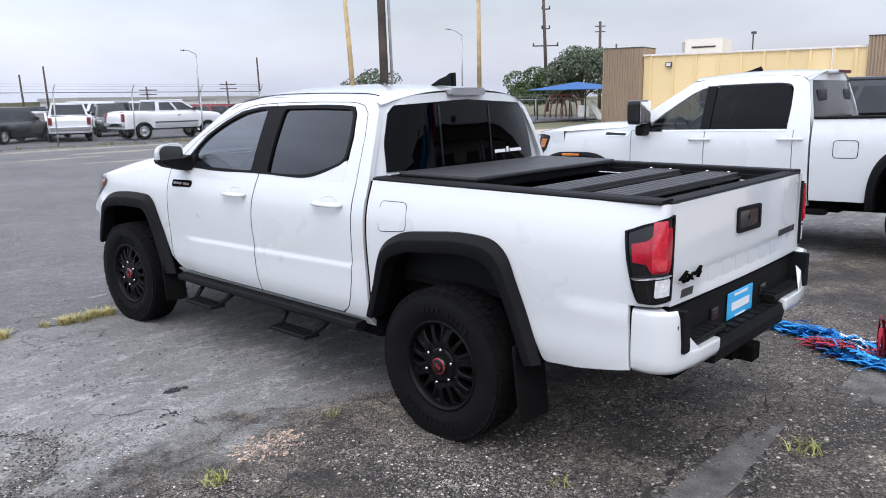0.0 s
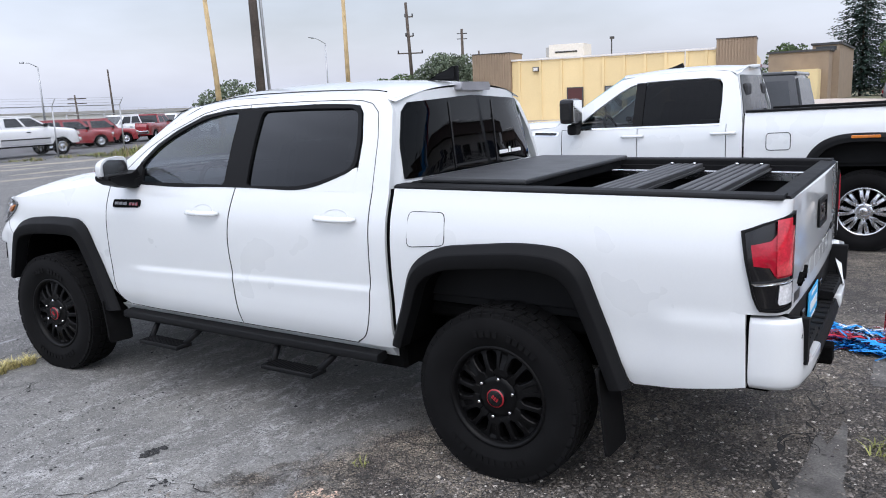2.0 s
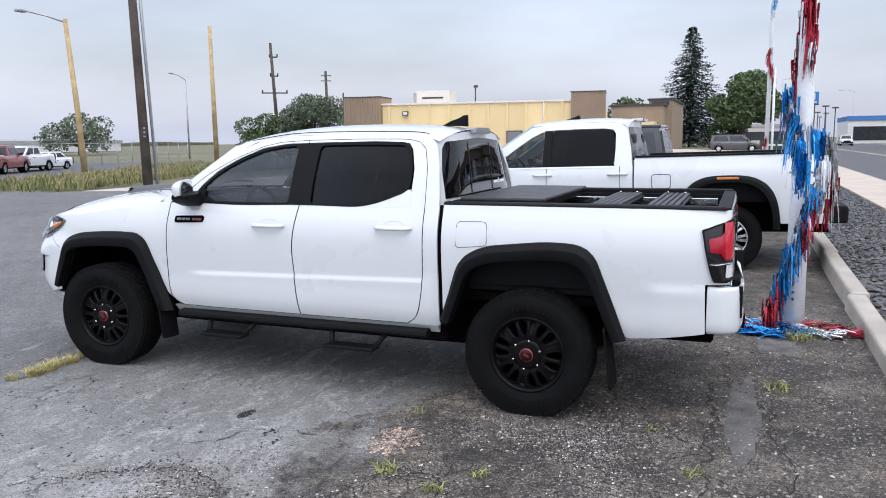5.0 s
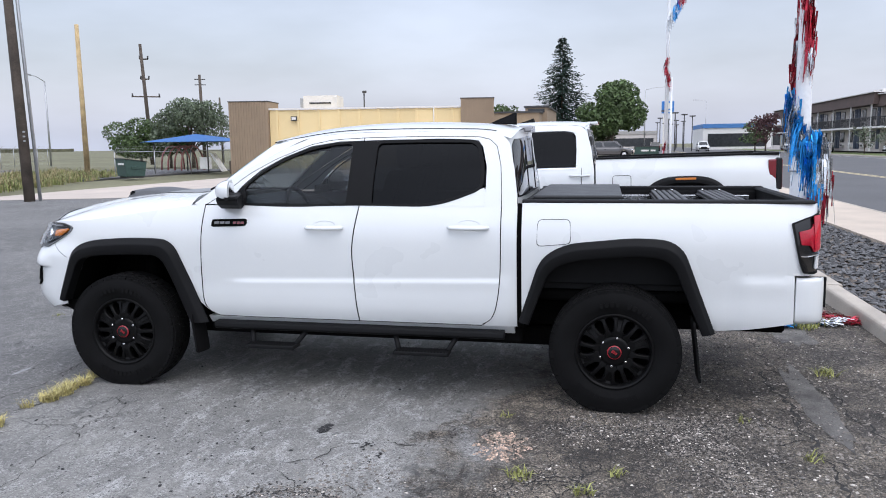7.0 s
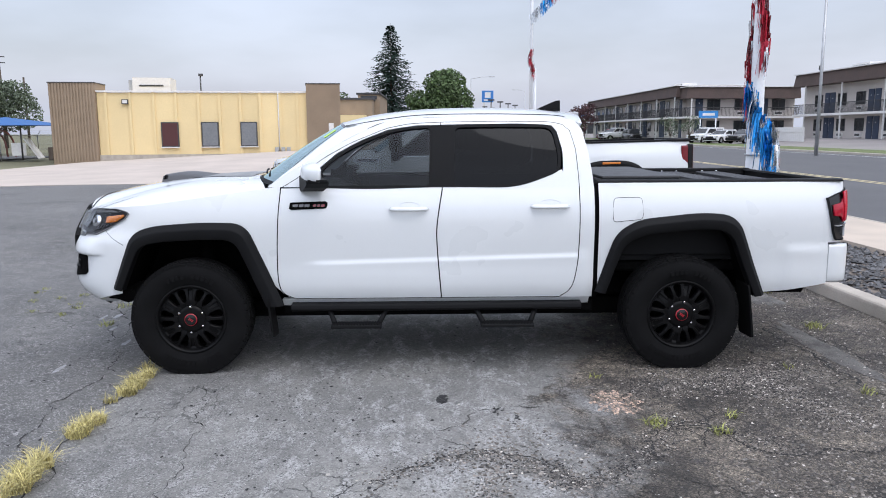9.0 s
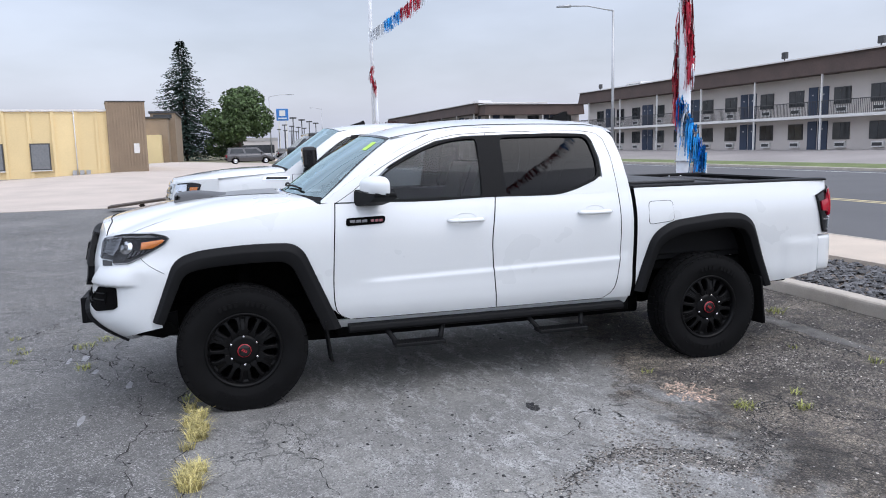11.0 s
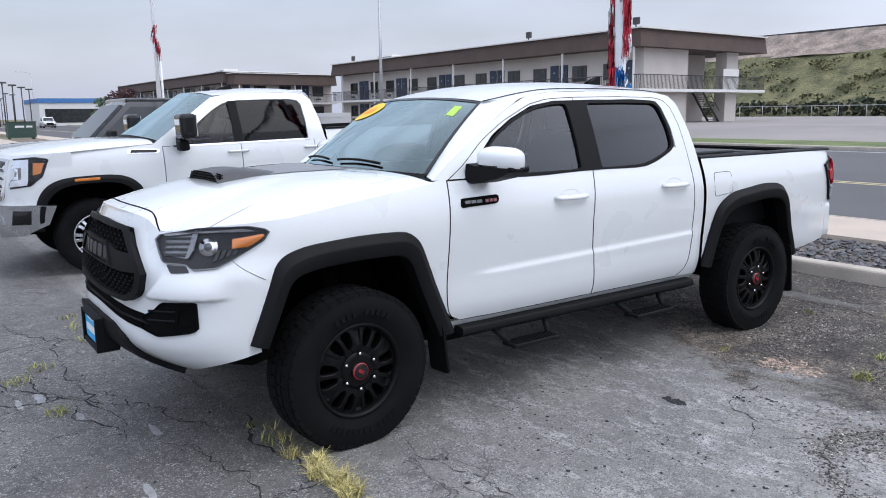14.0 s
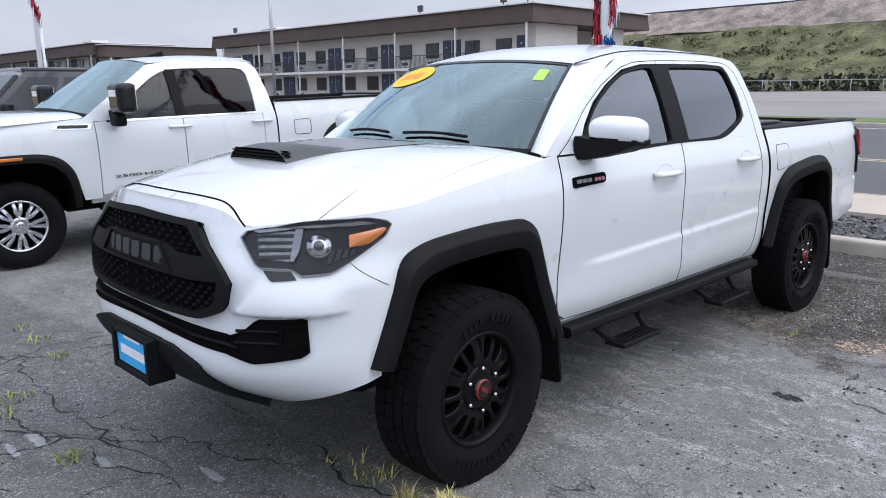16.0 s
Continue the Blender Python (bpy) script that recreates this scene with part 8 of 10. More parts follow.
for i in range(26):
    part("slat", box(66.0 + 0.42 * i, 66.38 + 0.42 * i, -33.6, -33.55, 0.40, 1.75), WHITETRIM, wf)
part("rail", box(66, 77, -33.54, -33.5, 1.3, 1.4), WHITETRIM, wf)
for x in (37.6, 35.2, 47.0, 78.0):
    fl = thing("flood_light", "dark roof-edge flood light", "flood light", group="roof flood lights")
    part("stem", tube([(x, -40.8, 7.5), (x, -40.8, 7.95)], 0.05, 6), RAILING, fl)
    part("head", box(x - 0.28, x + 0.28, -40.95, -40.7, 7.85, 8.37, 0.04), RAILING, fl)
for x, y, z in ((100, -35, 6.8), (76, -47, 7.5)):
    ac = thing("roof_cooler", "pale rooftop cooling unit on the motel", "air conditioner")
    part("casing", box(x, x + 3.4, y, y + 2, z, z + 1.1), WHITETRIM, ac)
    for i in range(6):
        part("fin", box(x + 0.2 + 0.52 * i, x + 0.5 + 0.52 * i, y + 2.0, y + 2.05, z + 0.2, z + 0.9), GREYMARK, ac)

# ---- railway embankment behind the motel ----
ev, ef = [], []
ex = np.linspace(-160, 180, 86)
prof = [(-88, 0.35), (-93, 0.5), (-97, 2.0), (-101, 4.6), (-105, 7.2), (-108.5, 9.6)]
for x in ex:
    for y, z in prof:
        ev.append((x, y + noise.noise(Vector((x * 0.07, y * 0.1, 0))) * 0.9, z + noise.noise(Vector((x * 0.2, y * 0.2, 5))) * 0.35))
n = len(prof)
ef = [(i * n + j, (i + 1) * n + j, (i + 1) * n + j + 1, i * n + j + 1) for i in range(len(ex) - 1) for j in range(n - 1)]
tagged(arrays("embankment", ev, ef, HILLGRASS, smooth=True), "grassy railway embankment behind the motel", "hillside", kind="structure")
ev = []
bal = [(-108.3, 9.45), (-111.5, 11.4), (-114.0, 13.3), (-118, 13.4), (-124, 9.0)]
for x in ex:
    for y, z in bal:
        ev.append((x, y + noise.noise(Vector((x * 0.1, y * 0.1, 2))) * 0.6, z + noise.noise(Vector((x * 0.3, y * 0.3, 7))) * 0.25))
n = len(bal)
ef = [(i * n + j, (i + 1) * n + j, (i + 1) * n + j + 1, i * n + j + 1) for i in range(len(ex) - 1) for j in range(n - 1)]
tagged(arrays("ballast_slope", ev, ef, BALLAST, smooth=True), "stony railway ballast on top of the bank", "hillside", kind="structure")
rails = thing("railway", "dark rails on sleepers along the bank", "railway")
for y in (-115.2, -116.7):
    part("rail", box(-160, 180, y - 0.06, y + 0.06, 13.45, 13.68), RAILING, rails)


# ---- plants ----
def leaf_cloud(centres, count, size, seed, squash=0.8, flat=False):
    """Many small leaf clumps: bent quads scattered through balls of crown."""
    rng = np.random.default_rng(seed)
    vs, fs = [], []
    vol = np.array([r ** 2 for _, r in centres])
    pick = rng.choice(len(centres), count, p=vol / vol.sum())
    for k in pick:
        c, r = centres[k]
        d = rng.normal(size=3)
        d /= np.linalg.norm(d)
        p = np.array(c) + d * r * (0.55 + 0.5 * rng.random() ** 0.5) * np.array([1, 1, squash])
        a = rng.normal(size=3)
        a /= np.linalg.norm(a)
        b = np.cross(a, rng.normal(size=3))
        b /= np.linalg.norm(b)
        s = size * (0.6 + 0.8 * rng.random())
        n = len(vs)
        vs += [tuple(p - a * s * 0.5), tuple(p + b * s * 0.35), tuple(p + a * s * 0.5 + np.array([0, 0, -0.1 * s])), tuple(p - b * s * 0.35)]
        fs.append((n, n + 1, n + 2, n + 3))
    return vs, fs


def broad_tree(x, y, h, r, mat, seed, label, trunk=0.18, leaf=0.35, count=2600, low=0.38):
    rng = random.Random(seed)
    t = thing("tree", label, "tree", Matrix.Translation((x, y, terrain(x, y))))
    bm = bmesh.new()
    add_tube(bm, [(0, 0, -0.1), (0.05, 0, h * 0.25), (0.0, 0.08, h * 0.5), (0.1, 0, h * 0.8)], [trunk, trunk * 0.8, trunk * 0.55, trunk * 0.15], 8)
    centres = []
    for k in range(11):
        a = k * 2.4
        q = rng.uniform(0.35, 0.75) * r
        z = h * rng.uniform(low, 0.85)
        c = (math.cos(a) * q, math.sin(a) * q, z)
        add_tube(bm, [(0, 0, h * 0.22 + 0.1 * k * h * 0.04), (c[0] * 0.5, c[1] * 0.5, z * 0.75), c], [trunk * 0.4, trunk * 0.25, trunk * 0.08], 6)
        centres.append((c, r * rng.uniform(0.30, 0.48)))
    centres.append(((0, 0, h * 0.82), r * 0.45))
    part("trunk", bm, BARK, t)
    vs, fs = leaf_cloud(centres, count, leaf, seed)
    tagged(arrays("crown", vs, fs, mat, t), kind="stuff")
    return t


def spruce(x, y, h, r, seed):
    rng = np.random.default_rng(seed)
    f = h / 15.0
    t = thing("spruce_tree", "tall dark blue-green spruce with drooping tiers", "tree", Matrix.Translation((x, y, 0)))
    part("trunk", tube([(0, 0, -0.1), (0, 0, h * 0.5), (0.05, 0, h)], [0.28, 0.16, 0.02], 8), BARK, t)
    vs, fs = [], []
    z = h * 0.06
    while z < h * 0.985:
        k = z / h
        reach = r * (1 - k) ** 0.90 * (0.85 + 0.3 * rng.random()) + 0.12
        m = int(9 + 16 * (1 - k))
        for i in range(m):
            a = rng.random() * 2 * math.pi
            R = reach * (0.72 + 0.4 * rng.random())
            steps = max(3, int(R / (0.30 * f)))
            for j in range(steps):
                q = (j + 0.6) / steps
                p = np.array([math.cos(a) * R * q, math.sin(a) * R * q, z - 0.28 * R * q ** 1.4 + 0.12 * R * q ** 4 + rng.normal() * 0.05])
                for _ in range(2):
                    d = np.array([math.cos(a + rng.normal() * 0.6), math.sin(a + rng.normal() * 0.6), -0.25 + rng.normal() * 0.2])
                    s = 0.34 * f * (0.7 + 0.5 * rng.random())
                    side_v = np.cross(d, [rng.normal() * 0.5, rng.normal() * 0.5, 1.0])
                    side_v /= np.linalg.norm(side_v) + 1e-6
                    n = len(vs)
                    vs += [tuple(p), tuple(p + d * s * 0.5 + side_v * 0.10 * f), tuple(p + d * s), tuple(p + d * s * 0.5 - side_v * 0.10 * f)]
                    fs.append((n, n + 1, n + 2, n + 3))
        z += 0.26 * f * (1.15 - 0.6 * k)
    tagged(arrays("crown", vs, fs, NEEDLE, t), kind="stuff")
    return t


spruce(144.3, 8.8, 21.9, 9.0, 3)
broad_tree(136.7, -0.6, 12.2, 7.0, LEAF, 11, "full green broadleaf tree by a road", 0.35, 0.50, 13000, 0.14)
broad_tree(67.5, 48.4, 5.0, 3.1, LEAF, 21, "dense dark green bushy tree", 0.16, 0.24, 7000)
broad_tree(68.6, 45.6, 5.1, 2.8, LEAF, 23, "dense dark green bushy tree", 0.16, 0.24, 5200)
broad_tree(68.0, 42.6, 6.9, 4.0, LEAFGREY, 22, "grey-green olive-like tree behind a fence", 0.2, 0.25, 8000)
broad_tree(143.2, 20.5, 9.8, 3.6, LEAF, 24, "small green tree behind a roof", 0.2, 0.5, 1500)
broad_tree(101.0, 112.0, 6.4, 6.4, LEAFGREY, 26, "wide grey-green tree beyond the lot", 0.3, 0.6, 2000)
broad_tree(99.4, -19.6, 5.3, 2.2, surface("maroon_leaves", (0.07, 0.03, 0.032), 0.8, vary=0.2, island=0.4), 27, "small maroon-leaved street tree", 0.12, 0.3, 1100)
broad_tree(118.0, -21.6, 4.6, 2.4, LEAF, 28, "small green street tree", 0.12, 0.34, 1000)
broad_tree(78.0, -26.8, 3.4, 1.3, LEAFGREY, 29, "thin young tree in the motel verge", 0.06, 0.2, 260)
broad_tree(84.0, -26.6, 3.2, 1.3, LEAFGREY, 30, "thin young tree in the motel verge", 0.06, 0.2, 260)
rng = np.random.default_rng(15)
cs = []
for _ in range(420):
    q = rng.random()
    cs.append(((rng.uniform(-60, 110), -96.5 - 11.5 * q, 1.5 + 7.6 * q), 0.5 + 0.9 * rng.random()))
vs, fs = leaf_cloud(cs, 16000, 0.42, 16, 0.35)
tagged(arrays("bank_grass", vs, fs, surface("rough_bank_grass", (0.105, 0.105, 0.045), 0.95, vary=0.3, island=0.55), None), "rough olive grass tufts on the bank", "grass", kind="stuff")
rng = np.random.default_rng(5)
cs = [((x, -94.2 + rng.normal() * 0.8, 1.0 + rng.random() * 0.6), 1.3 + rng.random() * 0.6) for x in np.arange(-60, 150, 2.2)]
vs, fs = leaf_cloud(cs, 9000, 0.7, 6)
tagged(arrays("shrubs", vs, fs, SHRUB), "dark scrub along the foot of the bank", "shrubs", kind="stuff")


def blades(name, label, mat, spots, seed, droop=0.5, width=0.006):
    """Tufts of narrow bent blades; spots: x, y, z, radius, blades, height."""
    rng = np.random.default_rng(seed)
    vs, fs = [], []
    for x, y, z, r, count, h in spots:
        for _ in range(count):
            a, q = rng.random() * 2 * math.pi, r * math.sqrt(rng.random())
            p = np.array([x + math.cos(a) * q, y + math.sin(a) * q, z])
            hh = h * (0.5 + 0.7 * rng.random())
            b = rng.random() * 2 * math.pi
            out = np.array([math.cos(b), math.sin(b), 0]) * hh * droop * (0.3 + rng.random())
            w = np.array([-math.sin(b), math.cos(b), 0]) * width * (0.6 + 0.8 * rng.random())
            p1, p2 = p + out * 0.35 + np.array([0, 0, hh * 0.6]), p + out + np.array([0, 0, hh * (0.95 - 0.3 * droop * rng.random())])
            n = len(vs)
            vs += [tuple(p - w), tuple(p + w), tuple(p1 + w * 0.8), tuple(p1 - w * 0.8), tuple(p2)]
            fs += [(n, n + 1, n + 2, n + 3), (n + 3, n + 2, n + 4)]
    return tagged(arrays(name, vs, fs, mat), label, "grass", kind="stuff")


tufts = []
trng = random.Random(8)
for x, n in ((-0.62, 14), (-0.80, 40), (-0.95, 90), (-1.05, 130), (-1.16, 130), (-1.28, 120), (-1.42, 26), (-1.74, 130), (-1.84, 150), (-1.92, 110), (-2.30, 120), (-2.42, 190), (-2.54, 200), (-2.68, 170), (-0.45, 6), (-2.85, 120)):
    tufts.append((x, 3.53 + trng.uniform(-0.03, 0.03), 0, 0.055 if n > 100 else 0.04, int(n * 1.7), 0.072 if x > -2.2 else 0.10))
blades("straw_grass", "clumps of straw-yellow grass in a pavement joint", STRAW, tufts, 31, 1.1, 0.0022)
green = [(-1.86, 0.45, 0, 0.05, 90, 0.07), (-1.75, -0.01, 0, 0.035, 40, 0.05), (-1.98, 0.14, 0, 0.045, 60, 0.06), (0.12, -1.42, 0, 0.07, 90, 0.08), (-1.39, -0.98, 0, 0.05, 40, 0.06), (-0.89, -0.73, 0, 0.04, 25, 0.05), (1.76, -1.28, 0, 0.08, 60, 0.09), (1.66, -1.66, 0, 0.14, 260, 0.12), (1.52, -1.60, 0, 0.08, 120, 0.10), (0.43, 4.35, 0, 0.05, 70, 0.07), (1.32, 4.29, 0, 0.07, 60, 0.06), (1.10, 4.43, 0, 0.08, 60, 0.06), (2.63, 3.91, -0.02, 0.07, 40, 0.06), (2.28, 3.91, -0.02, 0.07, 50, 0.07), (1.83, 3.94, 0, 0.06, 50, 0.06), (-0.58, 3.56, 0, 0.06, 50, 0.07), (-1.05, 0.61, 0, 0.04, 30, 0.05), (-0.36, 3.55, 0, 0.05, 25, 0.05)]
for k in range(9):
    green.append((0.8 + 0.14 * k, 4.9 + 0.27 * math.sin(k * 1.9) + 0.07 * k, 0, 0.05, 30, 0.04))
blades("green_grass", "small green weeds in the asphalt cracks", GRASSBLADE, [(x, y, z, r * 1.15, int(n * 0.55), h * 0.72) for x, y, z, r, n, h in green], 32, 1.3, 0.0035)
wrng = random.Random(3)
weeds = []
for _ in range(900):
    u = wrng.random()
    x = 17.5 + 34 * u
    y = 24.2 + 13.0 * u + wrng.uniform(0.0, 6.5 + 5 * u)
    weeds.append((x, y, terrain(x, y) - 0.03, 0.35, 14, wrng.uniform(0.18, 0.60)))
for _ in range(70):
    weeds.append((wrng.uniform(2, 20), wrng.uniform(31.4, 33.4), -0.24, 0.3, 9, wrng.uniform(0.06, 0.2)))
blades("weeds", "tall green and dry weeds along a fence", surface("weed_blades", (0.17, 0.19, 0.065), 0.85, vary=0.2, island=0.6), weeds, 33, 0.8, 0.016)
dry = [(x, y, z, r, n, h * 1.2) for x, y, z, r, n, h in weeds[::2]]
blades("dry_weeds", "straw-coloured dry weeds along a fence", surface("dry_weed_blades", (0.30, 0.24, 0.13), 0.9, vary=0.2, island=0.5), dry, 34, 0.6, 0.012)

# ---- poles ----
def pole(name, label, mat, pts, radii, sides=10, category="pole"):
    t = thing(name, label, category)
    part("shaft", tube(pts, radii, sides), mat, t)
    return t


pa = pole("utility_pole", "dark weathered wooden pole with a grey conduit", OLDWOOD, [(17.0, 19.2, -0.4), (17.26, 19.6, 6.0), (17.5, 20.0, 13.0)], [0.175, 0.15, 0.12], 12)
part("conduit", tube([(17.2, 18.95, -0.3), (17.44, 19.4, 6.0), (17.66, 19.8, 12.5)], 0.055, 8), GALV, pa)
for z in (1.9, 2.05, 2.2):
    part("bolt", tube([(16.86, 19.12, z), (16.81, 19.04, z)], 0.03, 6), GALV, pa)
pb = pole("utility_pole", "sunbleached wooden pole carrying a street lamp", PALEWOOD, [(30.84, 36.85, -0.4), (30.75, 37.0, 4.0), (30.5, 37.15, 9.1)], [0.20, 0.17, 0.13])
part("lamp_arm", tube([(30.5, 37.15, 8.9), (29.9, 37.9, 9.25), (28.9, 38.5, 9.45)], 0.05, 6), GALV, pb)
part("lamp_head", box(28.4, 29.0, 38.4, 38.8, 9.35, 9.52, 0.04), GALV, pb)
pole("utility_pole", "sunbleached bare wooden pole", PALEWOOD, [(48.1, 40.35, -0.4), (47.6, 40.0, 11.1)], [0.22, 0.15])
pc = pole("utility_pole", "dark wooden pole with crossarms and insulators", OLDWOOD, [(73.9, 51.2, -0.2), (73.0, 51.3, 13.2)], [0.24, 0.16])
for z, w in ((7.45, 1.5), (11.6, 0.45), (9.4, 0.45)):
    part("crossarm", tube([(73.4 + w * 0.55, 51.2 - w * 0.85, z), (73.4 - w * 0.55, 51.2 + w * 0.85, z)], 0.075, 6), OLDWOOD, pc)
    for k in (-1, 1):
        part("insulator", tube([(73.4 + k * w * 0.5, 51.2 - k * w * 0.8, z), (73.4 + k * w * 0.5, 51.2 - k * w * 0.8, z + 0.36)], 0.09, 6), RAILING, pc)
pd = pole("utility_pole", "dark wooden pole with small brackets", OLDWOOD, [(88.5, 52.8, -0.2), (88.2, 52.8, 11.2)], [0.24, 0.17])
for z in (9.9, 10.6):
    part("bracket", tube([(87.9, 53.4, z), (88.6, 52.2, z)], 0.06, 6), RAILING, pd)
pole("utility_pole", "thin dark pole beyond a building", OLDWOOD, [(83.0, 47.2, -0.2), (82.8, 47.2, 7.8)], [0.15, 0.1])
for x, y, h, dx, dy in ((73.0, 63.9, 9.5, -4.2, -1.3), (149.0, -6.8, 11.8, 0.4, -4.4), (234.0, -28.0, 13.6, 0.4, 3.4), (39.7, -21.45, 9.9, 1.5, 2.9), (42.4, 76.3, 6.8, -1.4, 0.5)):
    sl = thing("street_lamp", "grey metal street lamp on a tapering mast", "street lamp", group="street lamps")
    part("mast", tube([(x, y, -0.3), (x, y, h)], [0.12, 0.07], 8), GALV, sl)
    part("arm", tube([(x, y, h - 0.05), (x + dx * 0.5, y + dy * 0.5, h + 0.35), (x + dx, y + dy, h + 0.42)], 0.04, 6), GALV, sl)
    part("head", tube([(x + dx * 0.82, y + dy * 0.82, h + 0.40), (x + dx * 1.1, y + dy * 1.1, h + 0.40)], [0.10, 0.07], 8), GALV, sl)
for x, y, h, arm in ((24.6, 77.8, 4.4, 0.0), (26.6, 77.1, 5.2, 0.0), (35.0, 73.4, 3.2, 1.0), (41.9, 69.5, 3.7, 1.0), (44.6, 67.7, 6.1, 0.0)):
    tp = thing("utility_pole", "far dark utility pole with a crossarm" if arm else "far thin dark pole", "pole", group="far poles")
    part("shaft", tube([(x, y, -0.3), (x - 0.12, y + 0.1, h)], [0.12, 0.08], 6), OLDWOOD, tp)
    if arm:
        for z in (0.35, 0.8):
            part("crossarm", tube([(x - 0.75, y + 0.4, h - z), (x + 0.75, y - 0.4, h - z)], 0.05, 6), OLDWOOD, tp)

# white flag poles with foil garlands
def strips(anchors, seed):
    """Hanging foil strips: x, y, z, outward (x, y), length, spread."""
    rng = np.random.default_rng(seed)
    vs, fs = [], []
    for x, y, z, ox, oy, ln, n in anchors:
        for _ in range(n):
            L = ln * (0.5 + 0.8 * rng.random())
            d = np.array([ox + rng.normal() * 0.16, oy + rng.normal() * 0.16, 0.0])
            p = np.array([x, y, z]) + rng.normal(size=3) * 0.02
            s = np.cross(d + 1e-6, [0, 0, 1.0])
            s = s / (np.linalg.norm(s) + 1e-6) * (0.006 + 0.006 * rng.random())
            k = len(vs)
            sway = 0.05 + 0.30 * rng.random() ** 2
            for j in range(4):
                q = j / 3
                c = p + d * L * sway * q ** 0.7 + np.array([0, 0, -L * q ** 1.25])
                tw = s * math.cos(q * 3 * rng.random()) + np.array([0, 0, 0.002 * math.sin(q * 5)])
                vs += [tuple(c - tw), tuple(c + tw)]
            fs += [(k + 2 * j, k + 2 * j + 1, k + 2 * j + 3, k + 2 * j + 2) for j in range(3)]
    return vs, fs


def garland(parent, pts, colours, seed, length=0.2, per=16):
    """A string with foil strips; colours: one for each stretch of the string."""
    part("string", tube(pts, 0.006, 5), GALV, parent)
    rng = random.Random(seed)
    groups = {"red": [], "blue": [], "silver": []}
    for i, (a, b) in enumerate(zip(pts, pts[1:])):
        a, b = Vector(a), Vector(b)
        n = max(1, int((b - a).length / 0.035))
        for j in range(n):
            p = a.lerp(b, (j + 0.5) / n)
            q = colours[min(i * len(colours) // (len(pts) - 1), len(colours) - 1)]
            c = q if rng.random() > 0.16 else "silver"
            ang = rng.uniform(0, 6.28)
            groups[c].append((p.x, p.y, p.z, math.cos(ang) * 0.5, math.sin(ang) * 0.5, length, per // 3 if rng.random() < 0.5 else per // 2))
    for c, an in groups.items():
        if an:
            vs, fs = strips(an, seed + len(c))
            tagged(arrays(c + "_foil_fringe", vs, fs, FOILS[c], parent), c + " foil fringe", kind="stuff")


P1 = Vector((1.86, -1.585, 0))
fp = thing("flag_pole", "white steel pole wound with red, blue and silver foil garlands", "pole")
part("shaft", tube([(*P1.xy, -0.05), (*P1.xy, 1.2), (P1.x, P1.y, 2.6), (P1.x + 0.02, P1.y, 11.0)], [0.086, 0.074, 0.062, 0.045], 20), WHITEPOLE, fp)
collar = part("base_collar", lathe([(0.001, 0), (0.15, 0), (0.15, 0.03), (0.11, 0.05)], 20), WHITEPOLE, fp)
collar.matrix_local = Matrix.Translation((*P1.xy, 0.0)) @ Matrix.Rotation(radians(-90), 4, "Y")
for z in (0.28, 0.34):
    part("bolt", tube([(P1.x - 0.09, P1.y + 0.02, z), (P1.x - 0.108, P1.y + 0.02, z)], 0.010, 8), RAILING, fp)
strap = part("strap", lathe([(0.084, -0.008), (0.092, -0.008), (0.092, 0.008), (0.084, 0.008)], 24), GALV, fp)
strap.matrix_local = Matrix.Translation((*P1.xy, 1.33)) @ Matrix.Rotation(radians(-90), 4, "Y")
gp = []
for k in range(61):
    q = k / 60
    z = 5.9 - 6.1 * q
    a = 2.6 + 7.5 * q + (1.6 if z < 1.6 else 0.0) * 0
    r = 0.095 + 0.03 * math.sin(7 * q)
    if z < 1.5:
        r += 0.10 * smooth01((1.5 - z) / 0.5)
    gp.append((P1.x + r * math.cos(a), P1.y + r * math.sin(a), z))
garland(fp, gp[:40], ["red"] * 3, 41, 0.26, 52)
garland(fp, [(2 * P1.x - x, 2 * P1.y - y, z - 0.25) for x, y, z in gp[:34]], ["red", "red", "silver", "red"], 50, 0.24, 34)
garland(fp, [(P1.x - 0.12 - 0.03 * k, P1.y + 0.14 + 0.012 * k - 0.03 * k, 2.02 - 0.075 * k) for k in range(9)], ["blue"], 42, 0.30, 44)
garland(fp, [(P1.x - 0.05 + 0.02 * k, P1.y + 0.02 - 0.045 * k, 1.75 - 0.03 * k) for k in range(6)] + [(P1.x + 0.05, P1.y - 0.22, 1.52 - 0.07 * k) for k in range(6)], ["blue", "silver", "red"], 43, 0.28, 34)
garland(fp, [(P1.x - 0.13, P1.y - 0.18 + 0.022 * k, 1.45 - 0.072 * k) for k in range(19)], ["silver", "red", "blue", "blue", "red"], 44, 0.26, 30)
garland(fp, [(P1.x - 0.16, P1.y - 0.10 + 0.020 * k, 1.25 - 0.066 * k) for k in range(18)], ["blue", "blue", "red"], 45, 0.22, 24)
